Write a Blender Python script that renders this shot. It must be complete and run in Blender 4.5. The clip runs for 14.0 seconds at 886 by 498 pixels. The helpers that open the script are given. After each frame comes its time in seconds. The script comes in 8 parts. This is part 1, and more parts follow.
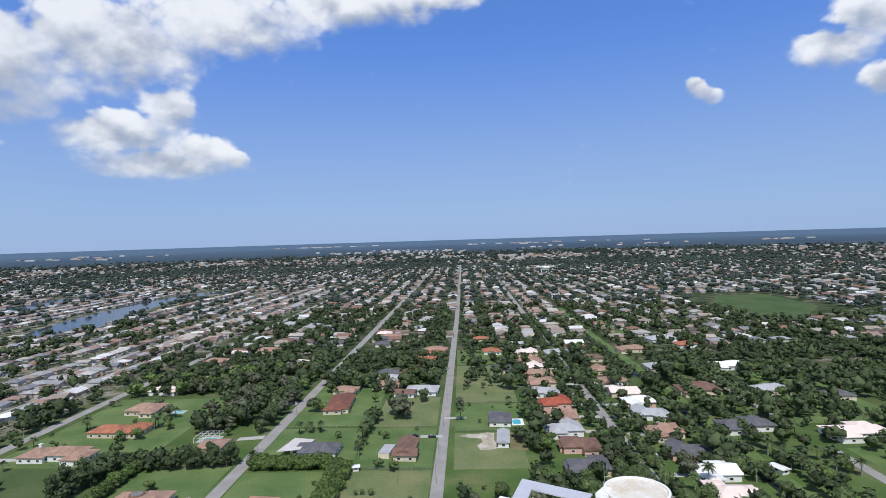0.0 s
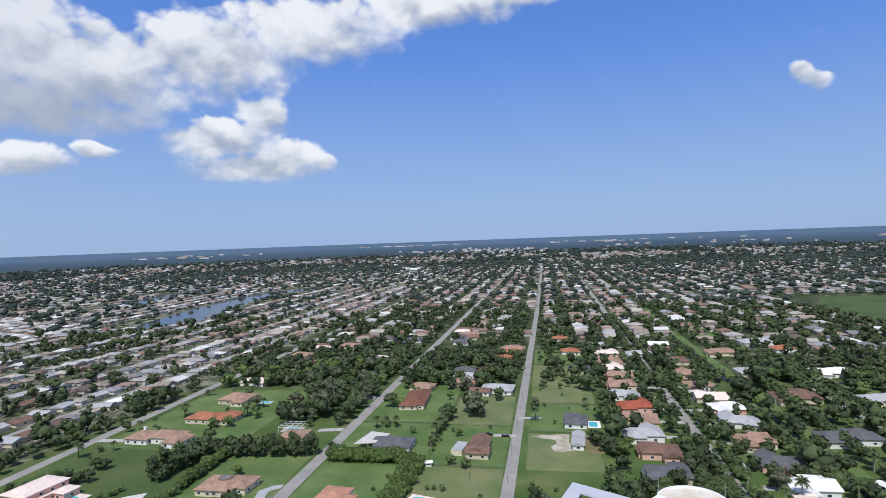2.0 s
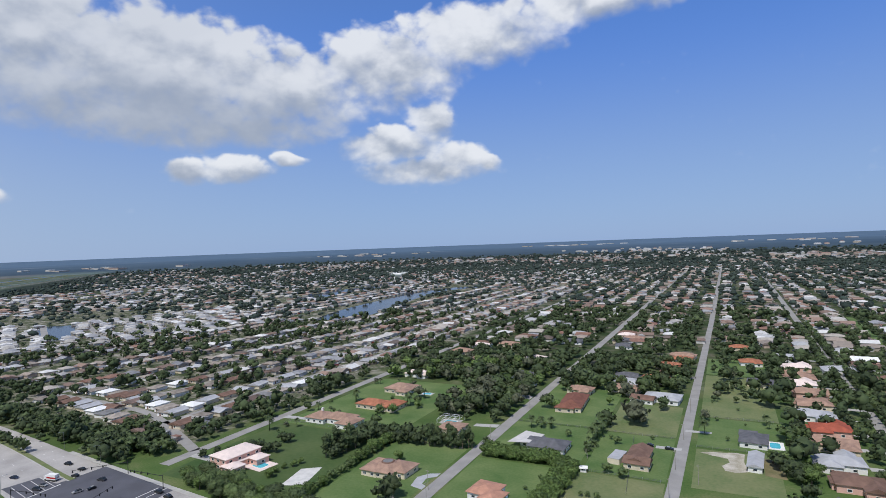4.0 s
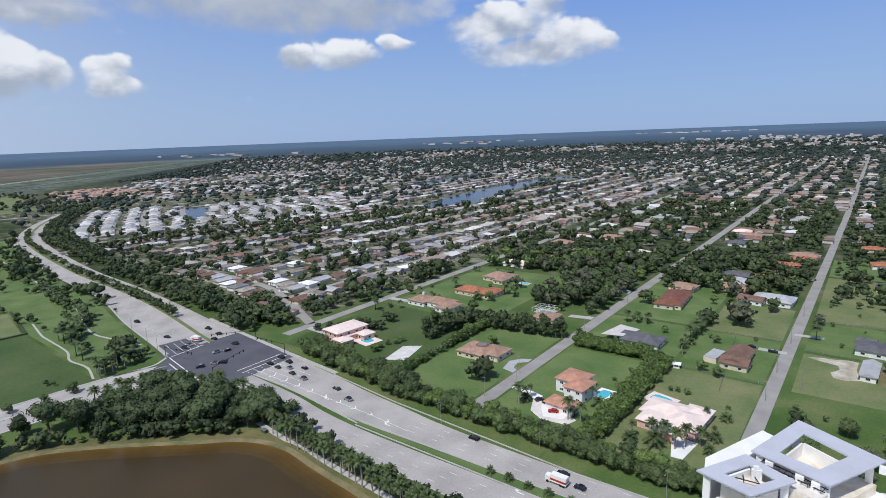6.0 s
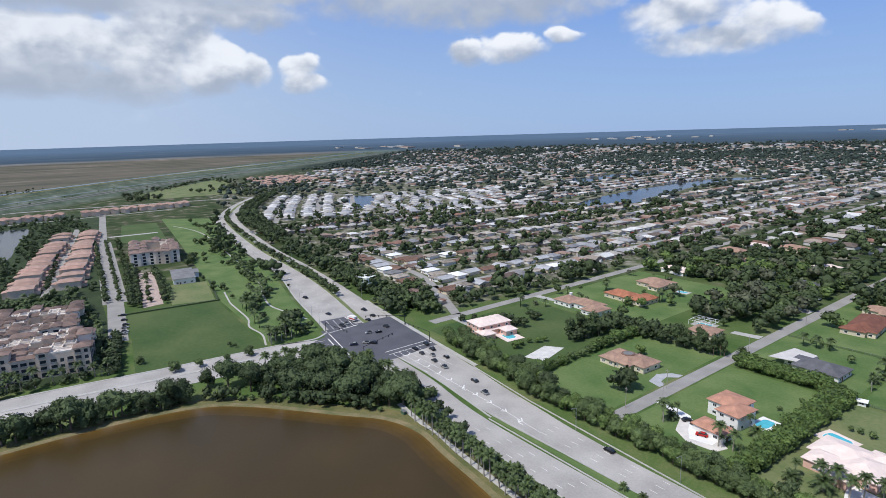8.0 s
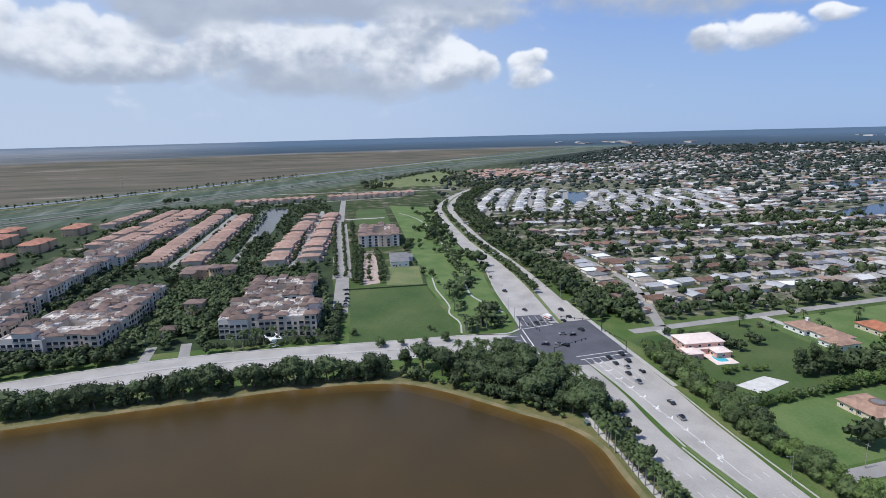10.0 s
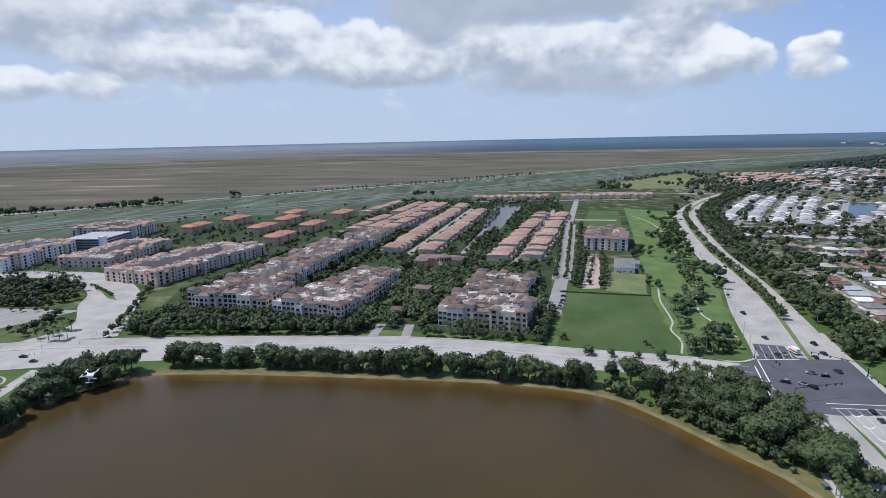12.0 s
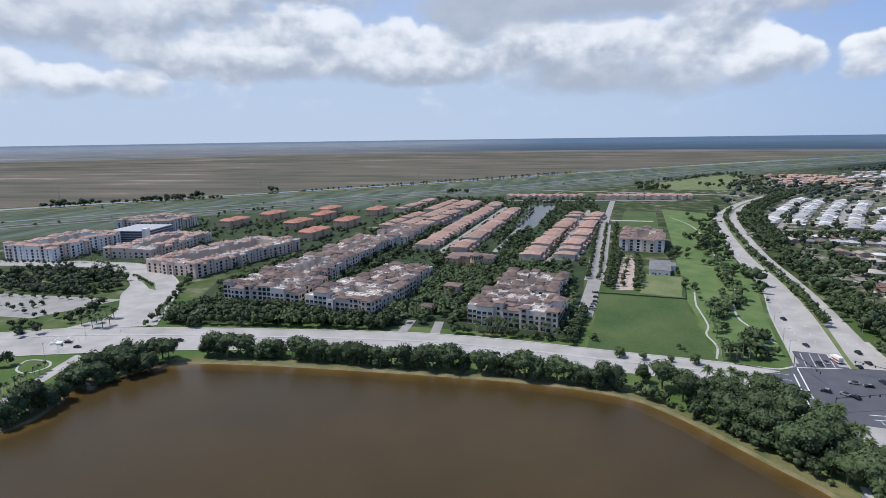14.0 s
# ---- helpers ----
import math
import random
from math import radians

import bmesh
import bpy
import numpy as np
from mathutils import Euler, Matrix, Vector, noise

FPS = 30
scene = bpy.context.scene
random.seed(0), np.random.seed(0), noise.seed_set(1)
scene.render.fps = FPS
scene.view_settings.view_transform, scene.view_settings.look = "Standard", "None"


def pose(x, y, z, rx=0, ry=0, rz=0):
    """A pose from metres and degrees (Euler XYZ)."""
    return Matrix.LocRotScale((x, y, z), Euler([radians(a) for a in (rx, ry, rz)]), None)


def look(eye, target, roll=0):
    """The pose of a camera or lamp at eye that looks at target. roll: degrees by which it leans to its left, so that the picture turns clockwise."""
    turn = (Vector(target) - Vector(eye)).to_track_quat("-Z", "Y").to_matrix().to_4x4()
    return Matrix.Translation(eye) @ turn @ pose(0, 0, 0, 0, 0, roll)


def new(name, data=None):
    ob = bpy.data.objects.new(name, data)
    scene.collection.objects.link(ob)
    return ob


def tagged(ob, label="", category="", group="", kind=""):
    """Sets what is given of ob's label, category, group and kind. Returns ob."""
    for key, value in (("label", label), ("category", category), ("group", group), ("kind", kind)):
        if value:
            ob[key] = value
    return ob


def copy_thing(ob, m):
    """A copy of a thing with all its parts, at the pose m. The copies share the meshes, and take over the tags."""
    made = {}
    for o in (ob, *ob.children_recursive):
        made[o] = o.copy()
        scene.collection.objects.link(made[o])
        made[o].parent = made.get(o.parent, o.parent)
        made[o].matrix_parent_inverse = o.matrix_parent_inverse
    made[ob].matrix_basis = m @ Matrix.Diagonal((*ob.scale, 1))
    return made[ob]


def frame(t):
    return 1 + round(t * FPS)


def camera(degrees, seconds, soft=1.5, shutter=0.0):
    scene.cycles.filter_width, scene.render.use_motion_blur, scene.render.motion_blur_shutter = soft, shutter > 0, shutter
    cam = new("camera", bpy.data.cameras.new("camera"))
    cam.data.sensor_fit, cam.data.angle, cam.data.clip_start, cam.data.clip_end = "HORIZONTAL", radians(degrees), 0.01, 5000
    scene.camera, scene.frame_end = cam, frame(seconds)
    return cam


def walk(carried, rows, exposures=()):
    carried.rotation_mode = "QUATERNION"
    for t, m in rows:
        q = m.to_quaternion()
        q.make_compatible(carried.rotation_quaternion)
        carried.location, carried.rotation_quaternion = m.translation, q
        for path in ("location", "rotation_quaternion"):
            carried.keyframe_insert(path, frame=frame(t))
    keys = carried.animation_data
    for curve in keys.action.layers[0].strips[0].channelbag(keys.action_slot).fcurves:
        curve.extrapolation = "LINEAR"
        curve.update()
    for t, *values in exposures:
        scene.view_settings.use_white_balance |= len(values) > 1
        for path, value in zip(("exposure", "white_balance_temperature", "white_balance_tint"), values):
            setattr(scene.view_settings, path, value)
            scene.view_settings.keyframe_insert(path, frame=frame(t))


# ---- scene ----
# camera: a hovering drone that drifts slowly and turns to its left
cam = camera(75.64, 14.0, 0.7)
PATH = [
    (0.0, pose(0.00, 0.00, 115.00, 88.91, 1.72, 1.80)),
    (0.5, pose(1.33, 0.08, 115.07, 88.85, 1.97, 2.18)),
    (1.0, pose(2.69, 0.09, 115.09, 88.82, 2.03, 2.58)),
    (1.5, pose(4.04, 0.10, 115.01, 88.87, 1.90, 4.61)),
    (2.0, pose(5.43, 0.21, 114.93, 89.01, 2.07, 10.02)),
    (2.5, pose(6.87, 0.46, 114.81, 89.09, 2.11, 13.53)),
    (3.0, pose(8.05, 0.70, 114.79, 89.21, 2.19, 16.89)),
    (3.5, pose(9.12, 0.84, 114.89, 89.35, 2.18, 21.97)),
    (4.0, pose(10.21, 0.95, 114.97, 89.50, 2.11, 26.31)),
    (4.2, pose(10.65, 1.00, 115.00, 87.65, 2.02, 27.46)),
    (5.2, pose(12.70, 2.00, 116.20, 80.10, 2.05, 33.20)),
    (6.3, pose(14.54, 3.37, 117.40, 78.45, 2.15, 38.31)),
    (6.5, pose(14.87, 3.64, 117.55, 78.45, 2.10, 39.51)),
    (7.0, pose(15.72, 4.32, 117.86, 78.49, 2.05, 42.52)),
    (7.5, pose(16.41, 5.17, 118.15, 78.55, 1.92, 46.64)),
    (8.0, pose(16.96, 6.27, 118.38, 78.61, 1.64, 52.69)),
    (8.5, pose(17.38, 7.59, 118.47, 78.66, 1.52, 58.62)),
    (9.0, pose(17.58, 9.19, 118.57, 78.73, 1.35, 64.42)),
    (9.2, pose(17.61, 9.89, 118.63, 78.74, 1.20, 66.86)),
    (11.3, pose(15.04, 24.03, 120.21, 78.81, 2.08, 86.37)),
    (11.5, pose(14.98, 24.62, 120.20, 78.89, 1.87, 89.31)),
    (12.0, pose(14.88, 25.88, 120.14, 79.01, 1.22, 97.96)),
    (12.5, pose(14.81, 26.76, 120.01, 79.01, 0.93, 101.93)),
    (13.0, pose(14.71, 27.30, 119.87, 78.94, 0.90, 100.71)),
    (13.5, pose(14.60, 27.60, 119.72, 78.92, 0.88, 101.18)),
    (14.0, pose(14.54, 27.84, 119.56, 78.91, 0.78, 101.52)),
]
walk(cam, PATH, [(0.0, 0.0, 6200, 10), (3.0, -0.03, 6200, 10), (4.0, -0.14, 6200, 10), (6.5, -0.03, 6200, 10), (9.0, 0.05, 6150, 10), (11.5, 0.05, 6100, 10), (14.0, 0.07, 6150, 10)])

# ---- light ----
SUN_EL, SUN_AZ = radians(58), radians(179)   # azimuth from +y, clockwise
world = bpy.data.worlds.new("world")
scene.world = world
world.use_nodes = True
wn, wl = world.node_tree.nodes, world.node_tree.links
wn.clear()


def wmath(op, a, b=None, c=None):
    x = wn.new("ShaderNodeMath")
    x.operation = op
    for i, v in enumerate((a, b, c)):
        if isinstance(v, (int, float)):
            x.inputs[i].default_value = v
        elif v is not None:
            wl.new(v, x.inputs[i])
    return x.outputs[0]


def wmix(fac, a, b, kind="MIX"):
    x = wn.new("ShaderNodeMix")
    x.data_type, x.blend_type = "RGBA", kind
    for i, v in ((0, fac), (6, a), (7, b)):
        if isinstance(v, (int, float)):
            x.inputs[i].default_value = v
        elif isinstance(v, tuple):
            x.inputs[i].default_value = (*v, 1)
        else:
            wl.new(v, x.inputs[i])
    return x.outputs[2]


def wrange(v, a, b, smooth=True):
    x = wn.new("ShaderNodeMapRange")
    x.interpolation_type = "SMOOTHSTEP" if smooth else "LINEAR"
    x.inputs["From Min"].default_value, x.inputs["From Max"].default_value = a, b
    wl.new(v, x.inputs["Value"])
    return x.outputs[0]


def wnoise(scale, detail, squash, shift=0.0, rough=0.55):
    mp, t = wn.new("ShaderNodeMapping"), wn.new("ShaderNodeTexNoise")
    mp.inputs["Scale"].default_value, mp.inputs["Location"].default_value = (1, 1, squash), (0, 0, shift)
    t.inputs["Scale"].default_value, t.inputs["Detail"].default_value, t.inputs["Roughness"].default_value = scale, detail, rough
    wl.new(w_dir.outputs["Generated"], mp.inputs["Vector"])
    wl.new(mp.outputs[0], t.inputs["Vector"])
    return t.outputs["Fac"]


sky = wn.new("ShaderNodeTexSky")
sky.sky_type = "NISHITA"
sky.sun_disc = False
sky.sun_elevation, sky.sun_rotation = SUN_EL, SUN_AZ
sky.air_density, sky.dust_density, sky.ozone_density = 1.0, 0.3, 3.0
w_dir, w_sep = wn.new("ShaderNodeTexCoord"), wn.new("ShaderNodeSeparateXYZ")
wl.new(w_dir.outputs["Generated"], w_sep.inputs[0])
AZ = wmath("MULTIPLY", wmath("ARCTAN2", wmath("MULTIPLY", w_sep.outputs[0], -1.0), w_sep.outputs[1]), 57.2958)
EL = wmath("MULTIPLY", wmath("ARCSINE", w_sep.outputs[2]), 57.2958)
# cumulus: bearing to the left of north, height, half width, half height, in degrees, and how grey its underside is
CLOUDS = [(53, 16.0, 13, 5.6, 0.45), (41, 15.2, 8, 4.4, 0.3), (46, 11.6, 10, 1.9, 1.0), (52, 12.8, 13, 2.8, 0.95), (32, 17.2, 8, 3.6, 0.25), (22, 20, 8, 2.8, 0.2), (11, 22, 9, 1.9, 0.1), (62, 17, 10, 6, 0.5), (2, 22.6, 5, 0.9, 0.0),
          (27, 12.0, 2.5, 2.0, 0.0), (31, 9.8, 4.6, 1.9, 0.1), (24.2, 8.4, 3.2, 1.7, 0.05), (28, 7.4, 6.5, 1.3, 0.25), (21.6, 7.9, 1.3, 0.9, 0.0), (50.2, 7.6, 2.0, 1.1, 0.1), (46, 7.8, 3.2, 1.2, 0.1), (41, 8.7, 1.8, 0.6, 0.0),
          (-22.3, 12.9, 1.0, 0.9, 0.0), (-23.1, 12.0, 1.2, 0.9, 0.1), (-32.5, 14.5, 3.0, 1.7, 0.1), (-35.5, 16.4, 3.0, 1.8, 0.1), (-36, 11.8, 1.6, 1.2, 0.1),
          (65.9, 6.5, 1.8, 1.1, 0.05), (65.6, 5.2, 2.0, 0.9, 0.2), (73.2, 7.2, 2.3, 1.4, 0.1), (70.4, 6.3, 1.9, 1.4, 0.1), (75.5, 8.4, 2.4, 1.6, 0.1), (71, 10.9, 5, 1.4, 0.45),
          (93, 8.0, 5, 2.2, 0.1), (86, 8.3, 5.5, 2.1, 0.25), (79, 7.6, 5, 2.4, 0.1), (88, 5.6, 6, 1.7, 0.8), (80.5, 5.0, 4, 1.5, 0.75), (74, 5.6, 2.6, 1.5, 0.2), (77, 9.9, 3.5, 1.8, 0.1),
          (106.2, 8.8, 2.8, 2.0, 0.05), (102.4, 8.2, 2.6, 1.7, 0.15), (105, 6.2, 4.2, 1.2, 0.4), (116.2, 9.5, 4.2, 2.0, 0.1), (122, 8.0, 3, 1.9, 0.1), (111.6, 9.6, 2.4, 1.8, 0.1), (118, 6.6, 5.5, 1.3, 0.3),
          (130.5, 9.4, 5.2, 1.9, 0.5), (126.6, 10.4, 2.4, 1.9, 0.1), (136, 10.0, 4, 2.2, 0.4), (133.8, 5.0, 2.6, 1.1, 0.1), (129, 4.9, 2.4, 1.1, 0.1), (138, 5.5, 2, 1.5, 0.2),
          (126, 7.3, 4, 1.4, 0.35), (110.5, 7.2, 4.5, 1.5, 0.35), (99.5, 7.0, 3.6, 1.6, 0.3), (123, 11.5, 5, 1.5, 0.45), (95.5, 11.8, 6.5, 1.9, 0.95), (84, 12.2, 14, 1.7, 1.0), (69, 12.8, 9, 1.2, 0.9), (98.5, 9.8, 2.4, 1.2, 0.9), (90, 15, 24, 2.2, 0.7), (120, 14.5, 18, 2.4, 0.3), (150, 11, 9, 5, 0.4), (175, 16, 20, 7, 0.4), (-70, 18, 20, 6, 0.4), (-120, 14, 22, 7, 0.4), (-160, 22, 20, 7, 0.4)]
west = wrange(AZ, 25.0, 115.0)
hazy_west = wrange(AZ, 60.0, 84.0)
drift = wnoise(7.0, 3, 1.6, 8.0)
sway = wnoise(11.0, 3, 1.6, 5.0)
CA = wmath("MULTIPLY_ADD", drift, 2.4, wmath("ADD", AZ, -1.2))
CE = wmath("MULTIPLY_ADD", sway, 1.4, wmath("ADD", EL, -0.7))
field, low, weight, dull = None, None, None, None
for a, e, ra, re, grey in CLOUDS:
    u = wmath("MULTIPLY_ADD", CA, 1 / ra, -a / ra)
    v = wmath("MULTIPLY_ADD", CE, 1 / re, -e / re)
    d = wmath("SUBTRACT", 1.0, wmath("MULTIPLY_ADD", u, u, wmath("MULTIPLY", v, v)))
    w = wmath("MAXIMUM", wmath("ADD", d, 1.0), 0.0)
    field = d if field is None else wmath("SMOOTH_MAX", field, d, 0.25)
    low = wmath("MULTIPLY", w, v) if low is None else wmath("MULTIPLY_ADD", w, v, low)
    dull = wmath("MULTIPLY", w, grey) if dull is None else wmath("MULTIPLY_ADD", w, grey, dull)
    weight = w if weight is None else wmath("ADD", weight, w)
field = wmath("MAXIMUM", field, -1.0)
height = wmath("DIVIDE", low, wmath("ADD", weight, 0.05))
dull = wmath("DIVIDE", dull, wmath("ADD", weight, 0.05))
vm, vor = wn.new("ShaderNodeMapping"), wn.new("ShaderNodeTexVoronoi")
vm.inputs["Scale"].default_value = (1, 1, 1.25)
vor.feature, vor.inputs["Scale"].default_value = "SMOOTH_F1", 30.0
vor.inputs["Smoothness"].default_value, vor.inputs["Detail"].default_value, vor.inputs["Roughness"].default_value = 0.5, 1.5, 0.5
warp_noise = wn.new("ShaderNodeTexNoise")
warp_noise.inputs["Scale"].default_value, warp_noise.inputs["Detail"].default_value = 14.0, 3
bend = wn.new("ShaderNodeVectorMath")
bend.operation, bend.inputs[1].default_value = "MULTIPLY_ADD", (0.05, 0.05, 0.05)
wl.new(w_dir.outputs["Generated"], warp_noise.inputs["Vector"])
wl.new(warp_noise.outputs["Color"], bend.inputs[0])
wl.new(w_dir.outputs["Generated"], bend.inputs[2])
wl.new(bend.outputs[0], vm.inputs["Vector"])
wl.new(vm.outputs[0], vor.inputs["Vector"])
billow = wmath("SUBTRACT", 0.45, vor.outputs["Distance"])
puff = wnoise(13.0, 5, 1.5, 0.0, 0.5)
puff_over = wnoise(13.0, 5, 1.5, 0.045, 0.5)
lump = wnoise(38.0, 5, 1.4, 3.0, 0.5)
body = wmath("ADD", wmath("MULTIPLY_ADD", hazy_west, 0.5, wmath("MULTIPLY_ADD", puff, 1.9, -0.6)), wmath("ADD", wmath("MULTIPLY_ADD", lump, 0.7, -0.35), wmath("MULTIPLY_ADD", billow, 0.7, field)))
rise = wmath("MULTIPLY", wrange(height, -0.45, 0.55), wmath("MULTIPLY_ADD", hazy_west, -0.4, 1.0))
cover = wmath("ADD", wmath("MULTIPLY", wrange(body, -0.15, 0.5), rise), wmath("MULTIPLY", wrange(body, -0.5, 1.1), wmath("SUBTRACT", 1.0, rise)))
thick = wrange(body, 0.1, 1.3)
glow = wmath("ADD", wmath("MULTIPLY", wmath("SUBTRACT", puff, puff_over), 1.4), wmath("ADD", wmath("MULTIPLY_ADD", lump, 0.1, -0.05), wmath("MULTIPLY_ADD", height, 0.4, wmath("MULTIPLY", billow, 0.28))))
lit = wmath("MULTIPLY", wrange(wmath("MULTIPLY_ADD", thick, -0.14, glow), -0.62, 0.16), wmath("MULTIPLY_ADD", wrange(dull, 0.1, 0.9), -0.85, 1.0))
shade = wmix(lit, (4.2, 4.7, 5.6), wmix(hazy_west, (9.9, 9.9, 9.9), (9.0, 9.15, 9.4)))
tint = wmix(1.0, sky.outputs["Color"], (0.92, 1.0, 1.22), "MULTIPLY")
veil = wmix(wrange(EL, 2.0, 22.0), (3.25, 4.75, 7.6), (1.15, 2.85, 8.1))
clear = wmix(wmath("MULTIPLY", wrange(EL, 40.0, 12.0), 0.85), tint, veil)
clear = wmix(wmath("MULTIPLY", west, wmath("MULTIPLY_ADD", wrange(EL, 16.0, 0.0), 0.55, 0.32)), clear, (5.3, 6.15, 7.35))
clear = wmix(wmath("MULTIPLY", hazy_west, 0.4), clear, (5.5, 6.45, 8.0))
cover = wmath("MULTIPLY", cover, wrange(EL, 0.8, 5.5))
total = wmix(wmath("MULTIPLY", cover, 0.93), clear, shade)
background = wn.new("ShaderNodeBackground")
background.inputs["Strength"].default_value = 0.094
wl.new(total, background.inputs["Color"])
w_out = wn.new("ShaderNodeOutputWorld")
wl.new(background.outputs[0], w_out.inputs["Surface"])

sun = new("sun", bpy.data.lights.new("sun", "SUN"))
sun.data.energy, sun.data.angle, sun.data.color = 3.6, radians(0.53), (1.0, 0.95, 0.87)
to_sun = Vector((math.sin(SUN_AZ) * math.cos(SUN_EL), math.cos(SUN_AZ) * math.cos(SUN_EL), math.sin(SUN_EL)))
sun.matrix_world = look(to_sun * 900, (0, 0, 0))
scene.view_settings.exposure = 0.0

# ---- materials ----
def mat(name, base, rough=0.8, spread=0.25, scale=0.3, fine=6.0, bump=0.0, metal=0.0, other=None, jitter=0.0, island=0.0, coat=0.0):
    """A painted or natural surface: two colours mixed by coarse and fine noise; jitter: brightness by object, island: by loose piece."""
    m = bpy.data.materials.new(name)
    m.use_nodes = True
    n, l = m.node_tree.nodes, m.node_tree.links
    b = n["Principled BSDF"]
    b.inputs["Roughness"].default_value, b.inputs["Metallic"].default_value = rough, metal
    b.inputs["Specular IOR Level"].default_value = 0.3
    co = n.new("ShaderNodeTexCoord")
    big, small = n.new("ShaderNodeTexNoise"), n.new("ShaderNodeTexNoise")
    big.inputs["Scale"].default_value, small.inputs["Scale"].default_value = scale, fine
    big.inputs["Detail"].default_value, small.inputs["Detail"].default_value = 3, 4
    add = n.new("ShaderNodeMath")
    add.operation = "MULTIPLY_ADD"
    add.inputs[1].default_value = 0.45
    ramp = n.new("ShaderNodeValToRGB")
    dark = [c * (1 - spread) for c in base] if other is None else other
    lite = [min(1, c * (1 + spread)) for c in base] if other is None else base
    ramp.color_ramp.elements[0].position, ramp.color_ramp.elements[0].color = 0.5, (*dark, 1)
    ramp.color_ramp.elements[1].position, ramp.color_ramp.elements[1].color = 0.95, (*lite, 1)
    for tex in (big, small):
        l.new(co.outputs["Object"], tex.inputs["Vector"])
    l.new(small.outputs["Fac"], add.inputs[0])
    l.new(big.outputs["Fac"], add.inputs[2])
    l.new(add.outputs[0], ramp.inputs[0])
    out = ramp.outputs[0]
    for amount, node, socket in ((jitter, "ShaderNodeObjectInfo", "Random"), (island, "ShaderNodeNewGeometry", "Random Per Island")):
        if amount:
            rnd, rng, hue = n.new(node), n.new("ShaderNodeMapRange"), n.new("ShaderNodeHueSaturation")
            rng.inputs["To Min"].default_value, rng.inputs["To Max"].default_value = 1 - amount, 1 + amount
            l.new(rnd.outputs[socket], rng.inputs["Value"])
            l.new(rng.outputs[0], hue.inputs["Value"])
            l.new(out, hue.inputs["Color"])
            out = hue.outputs[0]
    l.new(out, b.inputs["Base Color"])
    if bump:
        bp = n.new("ShaderNodeBump")
        bp.inputs["Strength"].default_value, bp.inputs["Distance"].default_value = bump, 0.1
        l.new(small.outputs["Fac"], bp.inputs["Height"])
        l.new(bp.outputs[0], b.inputs["Normal"])
    return m


def palette(name, colours, rough=0.8, socket="island", fine=3.0, spread=0.2, gain=1.0):
    """Takes one of several colours for each loose piece or each object, with grain over it."""
    m = mat(name, (0.5, 0.5, 0.5), rough, spread, 0.4, fine)
    n, l = m.node_tree.nodes, m.node_tree.links
    b = n["Principled BSDF"]
    grain = b.inputs["Base Color"].links[0].from_socket
    rnd = n.new("ShaderNodeNewGeometry" if socket == "island" else "ShaderNodeObjectInfo")
    ramp = n.new("ShaderNodeValToRGB")
    ramp.color_ramp.interpolation = "CONSTANT"
    e = ramp.color_ramp.elements
    while len(e) < len(colours):
        e.new(0.5)
    for i, c in enumerate(colours):
        e[i].position, e[i].color = i / len(colours), (*[v * gain for v in c], 1)
    l.new(rnd.outputs["Random Per Island" if socket == "island" else "Random"], ramp.inputs[0])
    mix = n.new("ShaderNodeMix")
    mix.data_type, mix.blend_type = "RGBA", "OVERLAY"
    mix.inputs[0].default_value = 0.8
    l.new(ramp.outputs[0], mix.inputs[6])
    l.new(grain, mix.inputs[7])
    l.new(mix.outputs[2], b.inputs["Base Color"])
    return m


LAWN = mat("lawn_grass", (0.15, 0.2, 0.07), 0.9, 0.3, 0.05, 0.7, 0.3, other=(0.072, 0.132, 0.034))
LAWN_DRY = mat("dry_grass", (0.21, 0.215, 0.1), 0.9, 0.3, 0.045, 0.6, 0.3, other=(0.1, 0.15, 0.05))
FIELD = mat("mown_field", (0.092, 0.125, 0.042), 0.9, 0.2, 0.025, 0.4, 0.2, other=(0.042, 0.084, 0.02))
ASPHALT = mat("pale_asphalt", (0.4, 0.375, 0.35), 0.9, 0.18, 0.06, 1.2)
ASPHALT_DARK = mat("new_asphalt", (0.10, 0.10, 0.115), 0.85, 0.15, 0.1, 2.5)
HIGHWAY = mat("highway_asphalt", (0.17, 0.165, 0.155), 0.9, 0.14, 0.1, 2.5)
STREET = mat("street_asphalt", (0.31, 0.295, 0.275), 0.9, 0.14, 0.1, 2.5)
CONCRETE = mat("concrete", (0.44, 0.425, 0.395), 0.85, 0.12, 0.3, 4)
PAINT = mat("road_paint", (0.75, 0.74, 0.7), 0.7, 0.08, 0.5, 6)
BANK = mat("sandy_bank", (0.26, 0.205, 0.115), 0.95, 0.35, 0.12, 1.2, other=(0.11, 0.12, 0.05))
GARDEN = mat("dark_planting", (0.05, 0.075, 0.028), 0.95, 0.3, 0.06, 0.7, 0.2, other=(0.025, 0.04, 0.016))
WHITE = mat("white_render", (0.8, 0.79, 0.76), 0.75, 0.06, 0.2, 3)
CREAM = mat("cream_render", (0.66, 0.58, 0.44), 0.8, 0.08, 0.3, 3, jitter=0.1)
PINK = mat("pink_render", (0.72, 0.45, 0.37), 0.8, 0.08, 0.3, 3)
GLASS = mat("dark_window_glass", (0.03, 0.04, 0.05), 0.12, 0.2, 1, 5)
TERRA = mat("terracotta_tiles", (0.37, 0.15, 0.085), 0.85, 0.3, 0.3, 3.5, 0.3)
REDROOF = mat("red_tiles", (0.36, 0.095, 0.055), 0.85, 0.25, 0.3, 3.5, 0.3)
BROWNRED = mat("brown_red_tiles", (0.2, 0.085, 0.058), 0.85, 0.25, 0.3, 3.5, 0.3)
